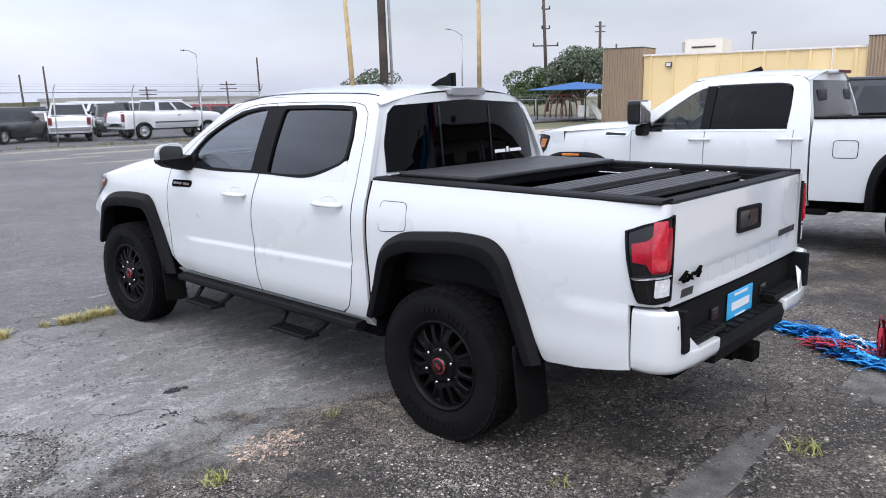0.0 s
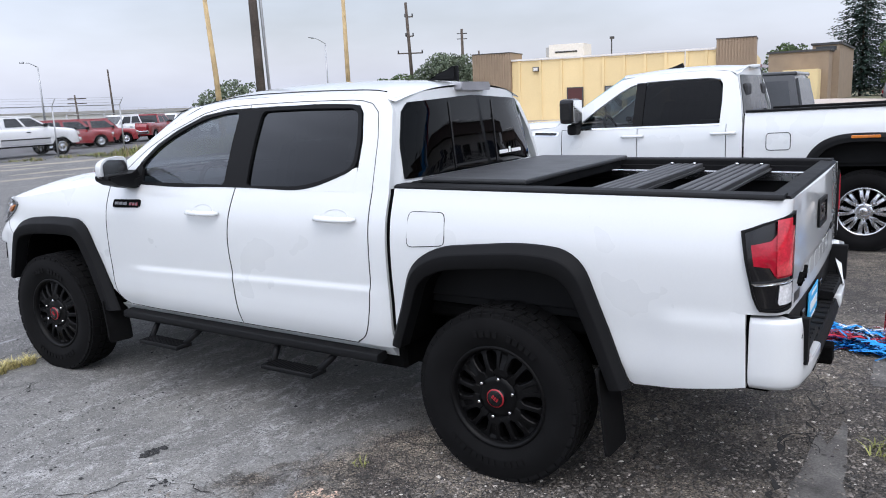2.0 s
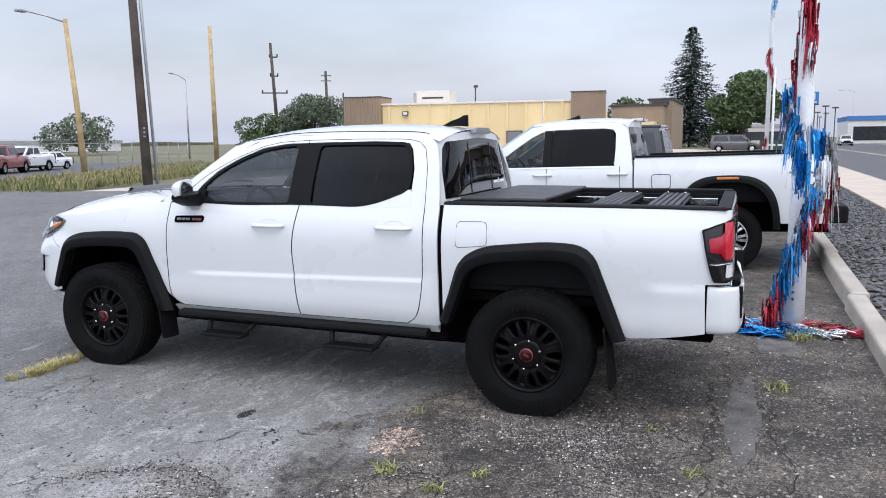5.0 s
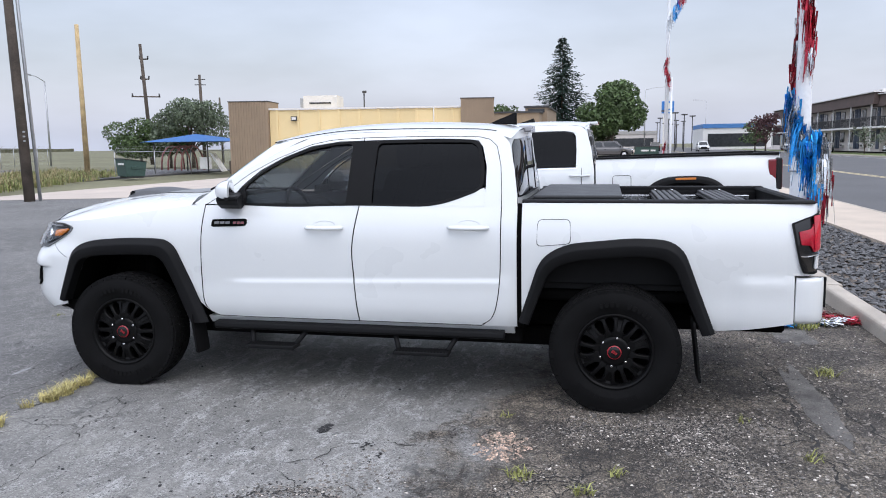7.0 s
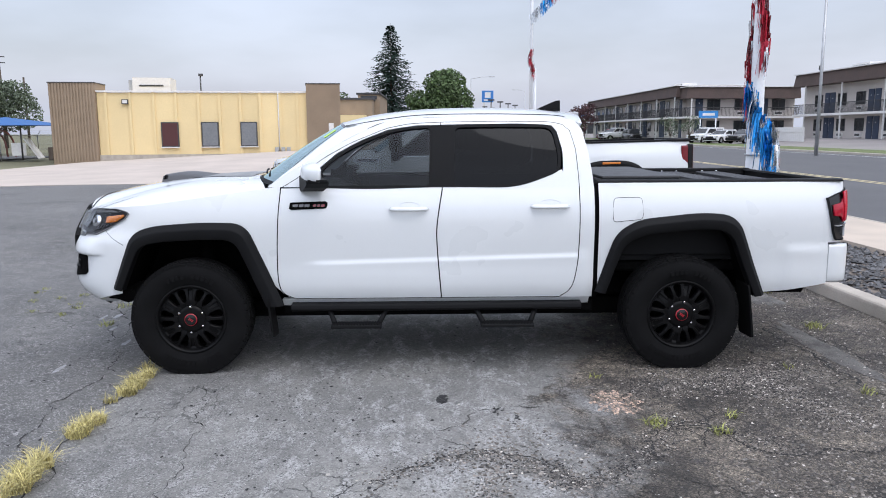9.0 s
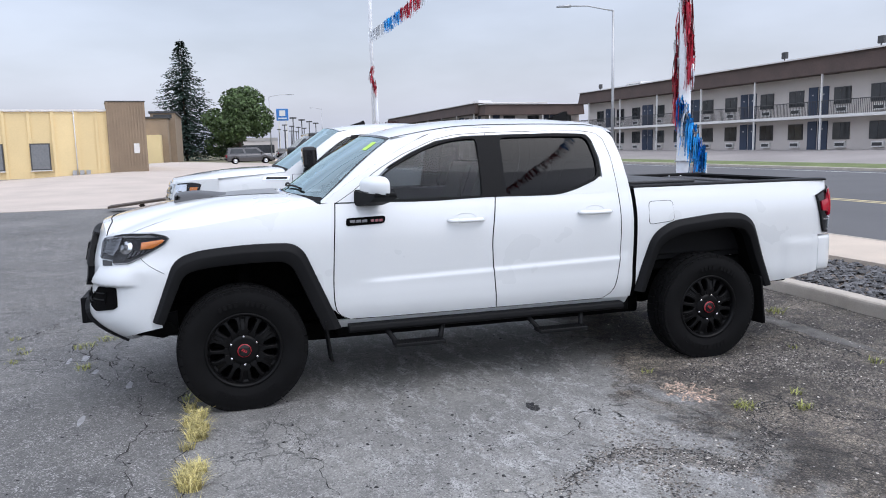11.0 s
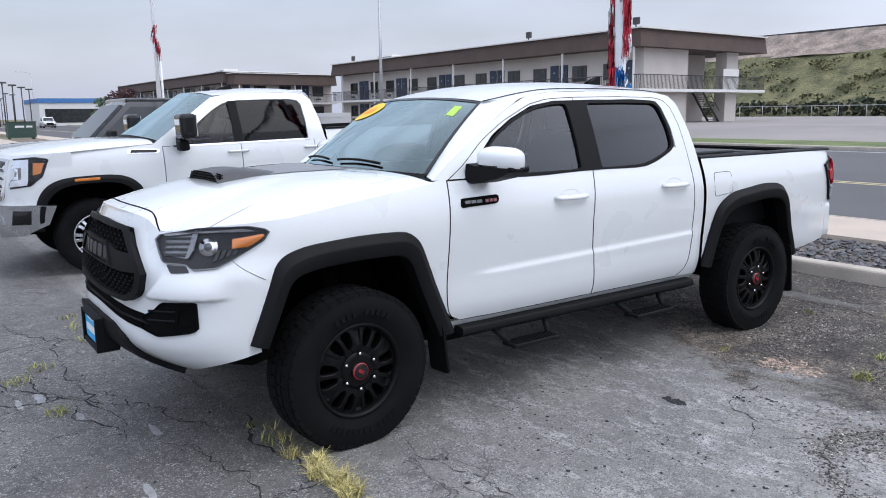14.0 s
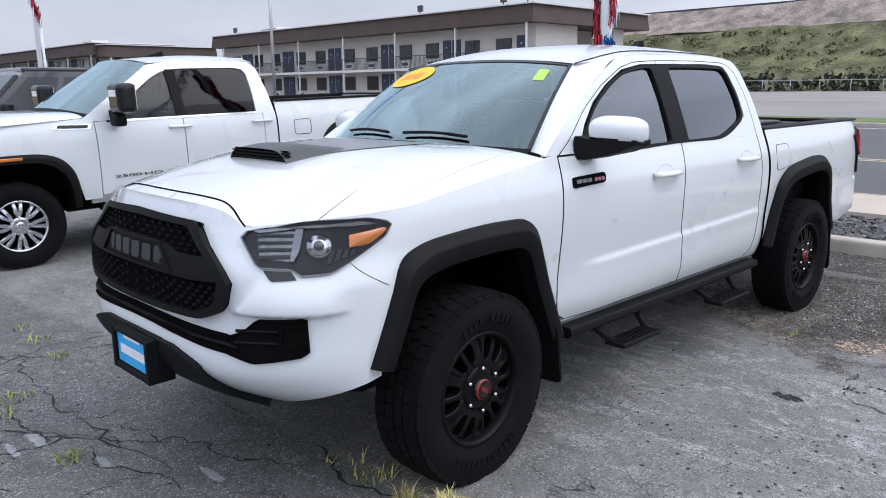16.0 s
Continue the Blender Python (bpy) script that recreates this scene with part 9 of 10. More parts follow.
# the rest of the garland lies heaped round the foot
heap = thing("foil_heap", "heap of blue, red and silver foil garland on the ground", "garland")
hr = random.Random(9)
for c, spots in (("blue", ((-0.05, 0.25), (0.05, 0.6), (-0.2, 0.1), (0.1, 0.85), (-0.28, 0.3))), ("red", ((-0.1, -0.3), (0.0, -0.15), (-0.18, 0.42), (-0.05, 0.05))), ("silver", ((-0.2, -0.12), (-0.12, 0.2), (0.0, 0.3)))):
    vs, fs = [], []
    for cx, cy in spots:
        for _ in range(260):
            a, q = hr.uniform(0, 6.28), 0.07 * math.sqrt(hr.random())
            run = hr.uniform(-0.16, 0.16)
            p = Vector((P1.x + cx + math.cos(a) * q + 0.3 * run, P1.y + cy + math.sin(a) * q + run, 0.008 + 0.075 * hr.random() * (1 - q / 0.08)))
            d = Vector((hr.gauss(0.3, 0.35), hr.choice((-1, 1)) + hr.gauss(0, 0.3), hr.uniform(-0.15, 0.15))).normalized() * hr.uniform(0.07, 0.18)
            s = d.cross(Vector((hr.uniform(-0.8, 0.8), hr.uniform(-0.8, 0.8), 1))).normalized() * 0.006
            mid_p = p + d * 0.5 + Vector((hr.uniform(-0.02, 0.02), 0, 0.018))
            n = len(vs)
            vs += [tuple(v) for v in (p - s, p + s, mid_p + s, mid_p - s, p + d + s, p + d - s)]
            fs += [(n, n + 1, n + 2, n + 3), (n + 3, n + 2, n + 4, n + 5)]
    tagged(arrays(c + "_foil", [(x, y, max(z, 0.006)) for x, y, z in vs], fs, FOILS[c], heap), c + " foil strips", kind="stuff")
P2 = Vector((19.72, -1.70, 0))
fq = thing("flag_pole", "slim white pole with a red foil garland", "pole")
part("shaft", tube([(*P2.xy, -0.05), (P2.x, P2.y, 10.5)], [0.065, 0.05], 14), WHITEPOLE, fq)
part("second_shaft", tube([(P2.x + 0.1, P2.y - 0.16, -0.05), (P2.x + 0.1, P2.y - 0.14, 3.6)], 0.035, 8), WHITEPOLE, fq)
garland(fq, [(P2.x - 0.1, P2.y + 0.08 * math.sin(k), 4.2 - 0.14 * k) for k in range(6)], ["red"], 46, 0.3, 20)
garland(fq, [(P2.x - 0.1, P2.y + 0.08 * math.sin(k), 1.6 - 0.16 * k) for k in range(8)], ["red", "blue", "silver"], 48, 0.25, 16)
span = thing("garland_string", "foil garland strung between two white poles", "garland")
pts = []
for k in range(41):
    q = k / 40
    p = P2.lerp(P1, q)
    pts.append((p.x, p.y, 5.3 + (6.6 - 5.3) * q - 1.0 * math.sin(math.pi * q) * 0.55))
garland(span, pts, ["silver", "blue", "red", "silver", "blue", "red", "silver", "blue"] , 47, 0.28, 12)
pts = []
for k in range(31):
    q = k / 30
    p = P1.lerp(Vector((-16.0, -1.2, 0)), q)
    pts.append((p.x, p.y, 6.4 - 0.2 * q - 0.8 * math.sin(math.pi * q)))
pole3 = thing("flag_pole", "slim white pole behind the viewer", "pole")
part("shaft", tube([(-16.0, -1.2, -0.05), (-16.0, -1.2, 9.0)], [0.09, 0.07], 12), WHITEPOLE, pole3)
span2 = thing("garland_string", "foil garland strung between white poles", "garland")
garland(span2, pts, ["silver", "blue", "red", "silver", "blue", "red"], 49, 0.28, 9)

# ---- fences, bin, playground ----
def wire_fence(name, a, b, step=3.0, h=2.0):
    t = thing(name, "galvanised chain-link fence topped with barbed wire", "fence")
    a, b = Vector((*a, 0)), Vector((*b, 0))
    n = max(1, int((b - a).length / step))
    nrm = Vector((-(b - a).y, (b - a).x, 0)).normalized()
    for i in range(n + 1):
        p = a.lerp(b, i / n)
        part("post", tube([p + Vector((0, 0, -0.1)), p + Vector((0, 0, h))], 0.035, 8), GALV, t)
        part("barb_arm", tube([p + Vector((0, 0, h)), p + nrm * -0.32 + Vector((0, 0, h + 0.36))], 0.02, 6), GALV, t)
    part("top_rail", tube([a + Vector((0, 0, h)), b + Vector((0, 0, h))], 0.022, 6), GALV, t)
    for k in (0.35, 0.7, 1.0):
        o = nrm * -0.32 * k + Vector((0, 0, h + 0.36 * k))
        part("barbed_wire", tube([a + o, b + o], 0.006, 4), GALV, t)
    bm = bmesh.new()
    L = (b - a).length
    u = (b - a).normalized()
    k = 0.0
    while k < L:
        for s in (1, -1):
            e = k + s * h
            p, q = a + u * k + Vector((0, 0, 0.02)), a + u * max(0, min(L, e)) + Vector((0, 0, 0.02 + abs(max(0, min(L, e)) - k)))
            if (q - p).length > 0.1:
                w = u * 0.0022
                bm.faces.new([bm.verts.new(v) for v in (p - w, p + w, q + w, q - w)])
        k += 0.11
    tagged(part("mesh", bm, GALV, t), kind="stuff")
    return t


wire_fence("wire_fence", (-22, 33.3), (21.0, 33.3), 3.4, 2.35).location.z = -0.22
wire_fence("wire_fence", (26, 46), (80, 70), 4.0).location.z = -0.25
wire_fence("wire_fence", (43.5, 34.6), (57, 30.5), 3.0, 1.7).location.z = -0.3
hf = thing("barrier_fence", "low wire fence along the foot of the bank", "fence")
for i in range(60):
    part("post", tube([(-60 + 3.4 * i, -90.5, 0.3), (-60 + 3.4 * i, -90.5, 2.0)], 0.05, 6), GALV, hf)
part("rail", box(-60, 141, -90.52, -90.48, 1.9, 1.98), GALV, hf)


def dumpster(x, y, rz, label):
    t = thing("dumpster", label, "dumpster", pose(x, y, terrain(x, y) + 0.03, 0, 0, rz))
    bm = bmesh.new()
    add_prism(bm, [(-0.62, 0.12), (0.55, 0.12), (0.72, 1.05), (-0.72, 1.25)], "y", -0.95, 0.95, 0.02)
    part("bin", bm, DUMPGREEN, t)
    part("lid", prism([(-0.76, 1.26), (0.74, 1.06), (0.74, 1.10), (-0.76, 1.31)], "y", -1.0, 1.0, 0.01), GREYMARK, t, "dark plastic lid")
    for s in (-1, 1):
        part("side_pocket", box(-0.3, 0.3, s * 0.95 - 0.06, s * 0.95 + 0.06, 0.6, 0.78, 0.01), DUMPGREEN, t)
        part("foot", box(-0.5, 0.5, s * 0.8 - 0.05, s * 0.8 + 0.05, 0, 0.13), RAILING, t)
    for y0, y1, z in ((-0.15, 0.45, 0.86), (-0.7, -0.3, 0.86)):
        part("notice_bar", box(-0.72, -0.69, y0, y1, z, z + 0.14), WHITETRIM, t, "pale bar of lettering")
    return t


dumpster(40.4, 31.2, -38, "green steel dumpster with a dark lid")
dumpster(61.6, -3.1, 0, "dark green steel dumpster by the pavement")
pg = thing("playground_frame", "faded red climbing arches under a blue canopy", "playground")
pg.location.z = -0.3
c = Vector((51.3, 33.0, 0))
for i in range(4):
    o = c + Vector((0.5 * i, 0.9 * i, 0))
    part("arch", tube([o + Vector((0.9 * math.cos(a), -0.5 * math.cos(a), 2.1 * math.sin(a) ** 0.7)) for a in np.linspace(0.02, math.pi - 0.02, 13)], 0.07, 8), PLAYRED, pg)
for x, y in ((-2.2, -2.6), (2.0, -3.2), (-1.6, 2.4), (2.6, 2.0)):
    part("canopy_post", tube([(c.x + x, c.y + y, 0), (c.x + x, c.y + y, 2.5)], 0.06, 8), RAILING, pg)
bm = bmesh.new()
q = [bm.verts.new((c.x + x * 1.35, c.y + y * 1.35, 2.42)) for x, y in ((-2.2, -2.6), (2.0, -3.2), (2.6, 2.0), (-1.6, 2.4))]
tip = bm.verts.new((c.x + 0.2, c.y - 0.3, 3.05))
for i in range(4):
    bm.faces.new((q[i], q[(i + 1) % 4], tip))
part("canopy", bm, CANVASBLUE, pg, "blue fabric canopy")
part("slide", prism([(c.y - 3.6, 0.1), (c.y - 2.6, 1.5), (c.y - 2.4, 1.5), (c.y - 3.4, 0.05)], "x", c.x - 1.6, c.x - 1.0), WHITETRIM, pg)
part("panel", box(c.x - 1.9, c.x - 1.8, c.y - 2.7, c.y - 1.7, 0.3, 1.2), WHITETRIM, pg)
part("deck", box(c.x - 3.2, c.x + 3.2, c.y - 5.2, c.y - 4.9, 0.0, 0.9), OLDWOOD, pg)
rp = thing("wooden_ramp", "low weathered wooden loading ramp on trestles", "ramp")
part("deck", prism([(3.3, 0.42), (6.2, 0.10), (6.2, 0.16), (3.3, 0.48)], "x", 16.3, 17.0), OLDWOOD, rp)
for y in (3.5, 4.4, 5.3):
    part("leg", tube([(16.4, y, 0), (16.4, y + 0.1, 0.40 - 0.11 * (y - 3.3))], 0.04, 6), OLDWOOD, rp)
    part("leg", tube([(16.9, y, 0), (16.9, y + 0.1, 0.40 - 0.11 * (y - 3.3))], 0.04, 6), OLDWOOD, rp)
hs = thing("dealer_sign", "tall blue square sign with a white mark on white posts", "sign")
part("board", box(343.6, 344.2, -27.6, -22.4, 14.2, 19.4, 0.08), surface("dealer_blue", (0.03, 0.17, 0.48), 0.5, vary=0.05), hs)
part("mark", box(343.5, 343.6, -26.3, -23.7, 16.2, 18.7), WHITETRIM, hs, "white plain mark")
part("mark_bar", box(343.5, 343.6, -26.8, -23.2, 14.9, 15.5), WHITETRIM, hs, "white bar of lettering")
for y in (-26.6, -23.4):
    part("post", box(343.7, 344.1, y - 0.35, y + 0.35, 0, 14.2), WHITETRIM, hs)
for x, y0, y1, h, mt, nm in ((170, -34, -20, 4.6, WHITETRIM, "showroom"), (210, -60, -38, 5.0, WHITETRIM, "warehouse"), (230, -14, 4, 4.2, MOTELWALL, "far_shop")):
    fb = thing(nm, "low pale commercial building far down the road", "building", group="far buildings")
    part("wall", box(x, x + 20, y0, y1, 0, h), mt, fb)
    part("fascia", box(x - 0.2, x + 20, y0 - 0.1, y1 + 0.1, h, h + 0.9), surface("fascia_blue", (0.05, 0.17, 0.40), 0.6, vary=0.05) if nm == "showroom" else ROOFGREY, fb)
    part("window", box(x - 0.05, x, y0 + 1, y1 - 1, 0.6, h - 1.2), PANE, fb)
for k in range(12):
    lp = thing("lot_lamp", "tall lamp mast over a car lot", "street lamp", group="lot lamps")
    x, y = 120 + 9 * k, -8.5 - 1.9 * (k % 4) - 0.4 * k
    part("mast", tube([(x, y, 0), (x, y, 6.4)], 0.09, 6), RAILING, lp)
    part("head", box(x - 0.5, x + 0.5, y - 0.5, y + 0.5, 6.4, 6.6), RAILING, lp)
for x0, x1, y, h, lab in ((-70, -4, 170, 5.5, "long low pale warehouse on the horizon"), (60, 150, 150, 2.0, "long low white sheds on the horizon"), (10, 55, 190, 1.9, "low brown sheds on the horizon")):
    fb = thing("far_shed", lab, "building", group="far sheds")
    part("wall", box(x0, x1, y, y + 20, 0, h), WHITETRIM if "white" in lab else MOTELWALL, fb)
    part("roof", box(x0 - 0.5, x1 + 0.5, y - 0.3, y + 20, h, h + 0.7), ROOFGREY, fb)
hv = [(x, 520 + 40 * math.sin(x * 0.01), z) for x in np.linspace(-500, 700, 60) for z in (-1, 3 + 2 * noise.noise(Vector((x * 0.01, 0, 0))))]
arrays("ridge", hv, [(2 * i, 2 * i + 2, 2 * i + 3, 2 * i + 1) for i in range(59)], PLAIN)
tagged(bpy.data.objects["ridge"], "low far ridge on the horizon", "hillside", kind="structure")

# ---- parked vehicles ----
def parked(az, d, heading, **k):
    x, y = -3.5 + d * math.cos(radians(az)), -2.44 + d * math.sin(radians(az))
    return parked_car(m=pose(x, y, terrain(x, y) + 0.01, 0, 0, heading), **k)


SUVK = dict(L=4.7, W=1.88, H=1.72, belt=1.05, hood=1.02, roof=(0.10, 0.60), glass=(0.03, 0.73), category="car")
SEDAN = dict(L=4.7, W=1.82, H=1.46, belt=0.95, hood=0.92, roof=(0.26, 0.56), glass=(0.13, 0.72), R=0.33, category="car")
PICK = dict(L=5.8, W=2.0, H=1.92, belt=1.26, hood=1.22, roof=(0.36, 0.60), glass=(0.34, 0.74), bed=0.335, R=0.40, lift=0.15, category="pickup truck")
parked(71.6, 44, -60, name="suv", label="black sport utility car parked behind a wire fence", paint=CARPAINTS["black"], **SUVK)
parked(70.3, 55, -80, name="suv", label="slate-grey sport utility car parked behind a wire fence", paint=CARPAINTS["dark"], **SUVK)
parked(69.7, 47, -40, name="hatchback", label="small white hatchback parked behind a wire fence", paint=CARPAINTS["white"], L=4.0, W=1.75, H=1.5, belt=0.95, hood=0.95, roof=(0.15, 0.6), glass=(0.06, 0.74), R=0.31)
parked(68.2, 45, -21, name="pickup", label="white pickup seen from its tailgate behind a fence", paint=CARPAINTS["white"], **PICK)
parked(66.9, 56, 30, name="van", label="white panel van parked behind a fence", paint=CARPAINTS["white"], L=5.2, W=1.95, H=2.0, belt=1.2, hood=1.1, roof=(0.03, 0.70), glass=(0.02, 0.82))
parked(65.6, 49, 160, name="off_roader", label="black boxy off-roader parked behind a fence", paint=CARPAINTS["black"], L=4.2, W=1.85, H=1.85, belt=1.15, hood=1.12, roof=(0.06, 0.60), glass=(0.03, 0.66), R=0.42, lift=0.12)
parked(62.0, 44, -88, name="pickup", label="lifted white and silver pickup with a brush guard behind a fence", paint=CARPAINTS["white"], lower=CARPAINTS["silver"], **{**PICK, "L": 5.9, "H": 2.0, "belt": 1.40, "hood": 1.36, "lift": 0.26, "R": 0.42, "bed": 0.31, "roof": (0.33, 0.58), "glass": (0.315, 0.74)})
parked(58.7, 52, -100, name="suv", label="dark red sport utility car parked in a row", paint=CARPAINTS["red"], **SUVK)
parked(56.9, 56, -110, name="suv", label="dark red sport utility car parked in a row", paint=CARPAINTS["red"], **SUVK)
parked(55.3, 60, 100, name="pickup", label="white crew pickup parked in a far row", paint=CARPAINTS["white"], **PICK)
parked(53.4, 62, -60, name="pickup", label="red pickup parked in a far row", paint=CARPAINTS["red"], **PICK)
parked(52.0, 66, 110, name="pickup", label="white crew pickup facing the fence in a far row", paint=CARPAINTS["white"], **PICK)
parked(50.6, 70, 100, name="sedan", label="small white saloon parked in a far row", paint=CARPAINTS["white"], L=4.5, W=1.8, H=1.45, belt=0.95, hood=0.92, roof=(0.28, 0.58), glass=(0.16, 0.72), R=0.32)
parked(63.9, 62, 70, name="van", label="white panel van parked in a far row", paint=CARPAINTS["white"], L=5.2, W=1.95, H=2.0, belt=1.2, hood=1.1, roof=(0.03, 0.70), glass=(0.02, 0.82))
parked(60.3, 64, 70, name="suv", label="white sport utility car in a far row", paint=CARPAINTS["white"], **SUVK)
parked_car("pickup", "black crew-cab pickup parked beyond a white one", CARPAINTS["black"], pose(10.9, 0.9, -0.10), L=6.0, W=2.0, H=1.98, belt=1.25, hood=1.24, roof=(0.42, 0.60), glass=(0.40, 0.72), bed=0.39, R=0.41, lift=0.12, category="pickup truck", group="pickups in a row")
parked_car("minivan", "dark grey minivan standing on the forecourt", CARPAINTS["grey"], pose(80.9, 0.0, 0.10, 0, 0, 183), L=5.1, W=1.98, H=1.75, belt=1.05, hood=0.98, roof=(0.05, 0.66), glass=(0.02, 0.80), R=0.34, category="minivan")
for x, y, hd, kw, lab, col in ((112, -27.2, 20, PICK, "white crew pickup parked by the motel", "white"), (117.5, -27.6, 25, SUVK, "red hatchback parked by the motel", "red"), (80.5, -29.6, 28, SUVK, "white sport utility car parked by the motel office", "white"), (76.5, -30.0, 32, SEDAN, "white car parked by the motel office", "white"), (72.5, -30.8, 35, SEDAN, "dark grey car parked by the motel office", "grey"), (104, -27.4, 90, SUVK, "dark car parked by the motel", "black"), (135, -16.0, 90, SUVK, "white car far down the road", "white"), (150, -8.8, 270, SUVK, "grey car far down the road", "grey")):
    parked_car("pickup" if kw is PICK else "car", lab, CARPAINTS[col], pose(x, y, terrain(x, y) + 0.02, 0, 0, hd), group="motel cars", **kw)


# ---- the ground's small pieces: cracks, grit, stones ----
lot = bpy.data.objects["pavement"]


def decay_at(x, y):
    """How far the asphalt has broken up into grit, from 0 to 1."""
    q = noise.noise(Vector((x * 0.9, y * 0.9, 5.0))) * 0.75 + noise.noise(Vector((x * 2.6, y * 2.6, 1.0))) * 0.35
    a = smooth01((0.42 - 0.10 * x + q - y) / 0.8)
    b = smooth01(1.35 - math.hypot((x + 2.45) / 0.75, (y - 1.15) / 0.42) + 0.5 * q)
    return max(a, 0.8 * b)


def crack(points, width, seed, branch=0.0):
    """A jagged open crack through a few bends, filled with dark dirt."""
    rng = random.Random(seed)
    pts = [Vector((*p, 0)) for p in points]
    for amount in (0.16, 0.18, 0.22, 0.26):
        out = [pts[0]]
        for a, b in zip(pts, pts[1:]):
            d = b - a
            out.append((a + b) / 2 + Vector((-d.y, d.x, 0)) * rng.uniform(-amount, amount))
            out.append(b)
        pts = out
    vs, n = [], len(pts)
    for i, p in enumerate(pts):
        d = (pts[min(i + 1, n - 1)] - pts[max(i - 1, 0)]).normalized()
        s = Vector((-d.y, d.x, 0))
        w = width * (0.2 + 1.1 * rng.random() ** 1.5) * min(1.0, 0.25 + 4.0 * min(i, n - 1 - i) / n)
        for k in (-1, 1):
            q = p + s * w * 0.5 * k * rng.uniform(0.7, 1.3)
            vs.append((q.x, q.y, lot_height(q.x, q.y) + 0.0025))
    ob = arrays("crack", vs, [(2 * i, 2 * i + 1, 2 * i + 3, 2 * i + 2) for i in range(n - 1)], CRACK, lot)
    for _ in range(int(branch)):
        i = rng.randrange(4, n - 4)
        a = rng.uniform(0, 6.28)
        p = pts[i]
        crack([p.xy, (p.x + 0.12 * math.cos(a), p.y + 0.12 * math.sin(a)), (p.x + 0.3 * math.cos(a + 0.4), p.y + 0.3 * math.sin(a + 0.4))], width * 0.5, seed * 7 + i)
    return ob


crack([(0.51, 4.24), (0.24, 4.25), (-0.18, 4.09)], 0.010, 1, 1)
crack([(-0.33, 3.94), (-0.54, 3.88), (-1.14, 3.84), (-1.78, 3.80), (-2.18, 3.65), (-2.9, 3.72)], 0.010, 2, 3)
crack([(-0.9, 2.97), (-1.18, 3.09), (-1.46, 2.99), (-1.90, 2.93), (-2.59, 2.90), (-3.3, 2.97)], 0.006, 3, 0)
crack([(-2.53, 1.94), (-2.39, 1.81), (-2.26, 1.64), (-2.20, 1.50), (-2.19, 1.33), (-2.25, 1.20), (-2.40, 1.06)], 0.011, 4, 5)
crack([(-2.59, 1.15), (-2.49, 0.87), (-2.29, 0.55), (-1.94, 0.47), (-1.75, 0.30)], 0.010, 5, 4)
crack([(-1.97, 0.47), (-1.82, 0.23), (-1.92, 0.13), (-2.17, 0.07), (-2.26, -0.08), (-2.20, -0.34), (-2.28, -0.54)], 0.020, 6, 6)
crack([(0.89, -1.09), (0.27, -1.11), (-0.40, -1.05), (-0.76, -1.05), (-1.15, -1.06), (-1.75, -1.05), (-2.6, -1.12)], 0.024, 7, 6)
crack([(0.23, -1.12), (-0.19, -1.28), (-0.67, -1.33), (-0.84, -1.41), (-1.6, -1.40)], 0.016, 8, 4)
crack([(1.70, 4.68), (0.79, 4.35), (0.15, 3.85), (-0.30, 3.69)], 0.013, 9, 4)
crack([(1.17, 4.39), (0.89, 4.37), (0.63, 4.35)], 0.014, 10)
crack([(2.21, 4.17), (1.23, 4.16), (-0.01, 4.13)], 0.014, 11, 3)
crack([(1.14, -0.97), (0.57, -1.22), (-0.19, -0.95)], 0.010, 12, 2)
crack([(0.0, 3.55), (-0.8, 3.552), (-1.7, 3.545), (-2.9, 3.55)], 0.018, 13, 2)
crack([(-2.0, 1.75), (-1.6, 1.35), (-1.55, 0.95)], 0.008, 14, 1)
crack([(2.4, 5.6), (1.9, 5.1), (1.75, 4.6), (2.1, 3.6), (2.0, 2.9)], 0.010, 15, 3)
crack([(3.6, 4.9), (2.9, 4.75), (2.1, 4.85), (1.2, 5.1)], 0.014, 16, 3)
crack([(0.95, 5.3), (0.9, 4.9), (0.66, 4.5), (0.62, 4.1)], 0.012, 17, 2)
crack([(1.6, 3.3), (1.9, 4.0), (2.5, 4.3), (3.4, 4.4)], 0.012, 18, 2)
# web of short cracks in the oldest stretch and by the dry joint
web = random.Random(77)
for k in range(46):
    if k < 30:
        x, y = web.uniform(-3.2, 1.5), web.uniform(-1.9, 0.6)
    else:
        x, y = web.uniform(0.2, 2.6), web.uniform(3.5, 5.2)
    a = web.uniform(-0.5, 0.5) + (1.57 if web.random() < 0.35 else 0.0)
    ln = web.uniform(0.12, 0.34)
    crack([(x, y), (x + ln * math.cos(a), y + ln * math.sin(a)), (x + 1.9 * ln * math.cos(a + 0.3), y + 1.9 * ln * math.sin(a + 0.3))], web.uniform(0.004, 0.009), 200 + k)


def blotch(name, x, y, rx, ry, mat, seed, label, lift=0.003):
    """A thin patch with a ragged rim lying on the asphalt."""
    rng = random.Random(seed)
    n = 30
    ring = []
    for k in range(n):
        a = 2 * math.pi * k / n
        q = 1 + 0.30 * noise.noise(Vector((math.cos(a) * 2, math.sin(a) * 2, seed))) + rng.uniform(-0.13, 0.13)
        ring.append((x + rx * q * math.cos(a), y + ry * q * math.sin(a)))
    vs = [(x, y, lot_height(x, y) + lift)] + [(u, v, lot_height(u, v) + lift * 0.5) for u, v in ring]
    return arrays(name, vs, [(0, 1 + k, 1 + (k + 1) % n) for k in range(n)], mat, lot, label)


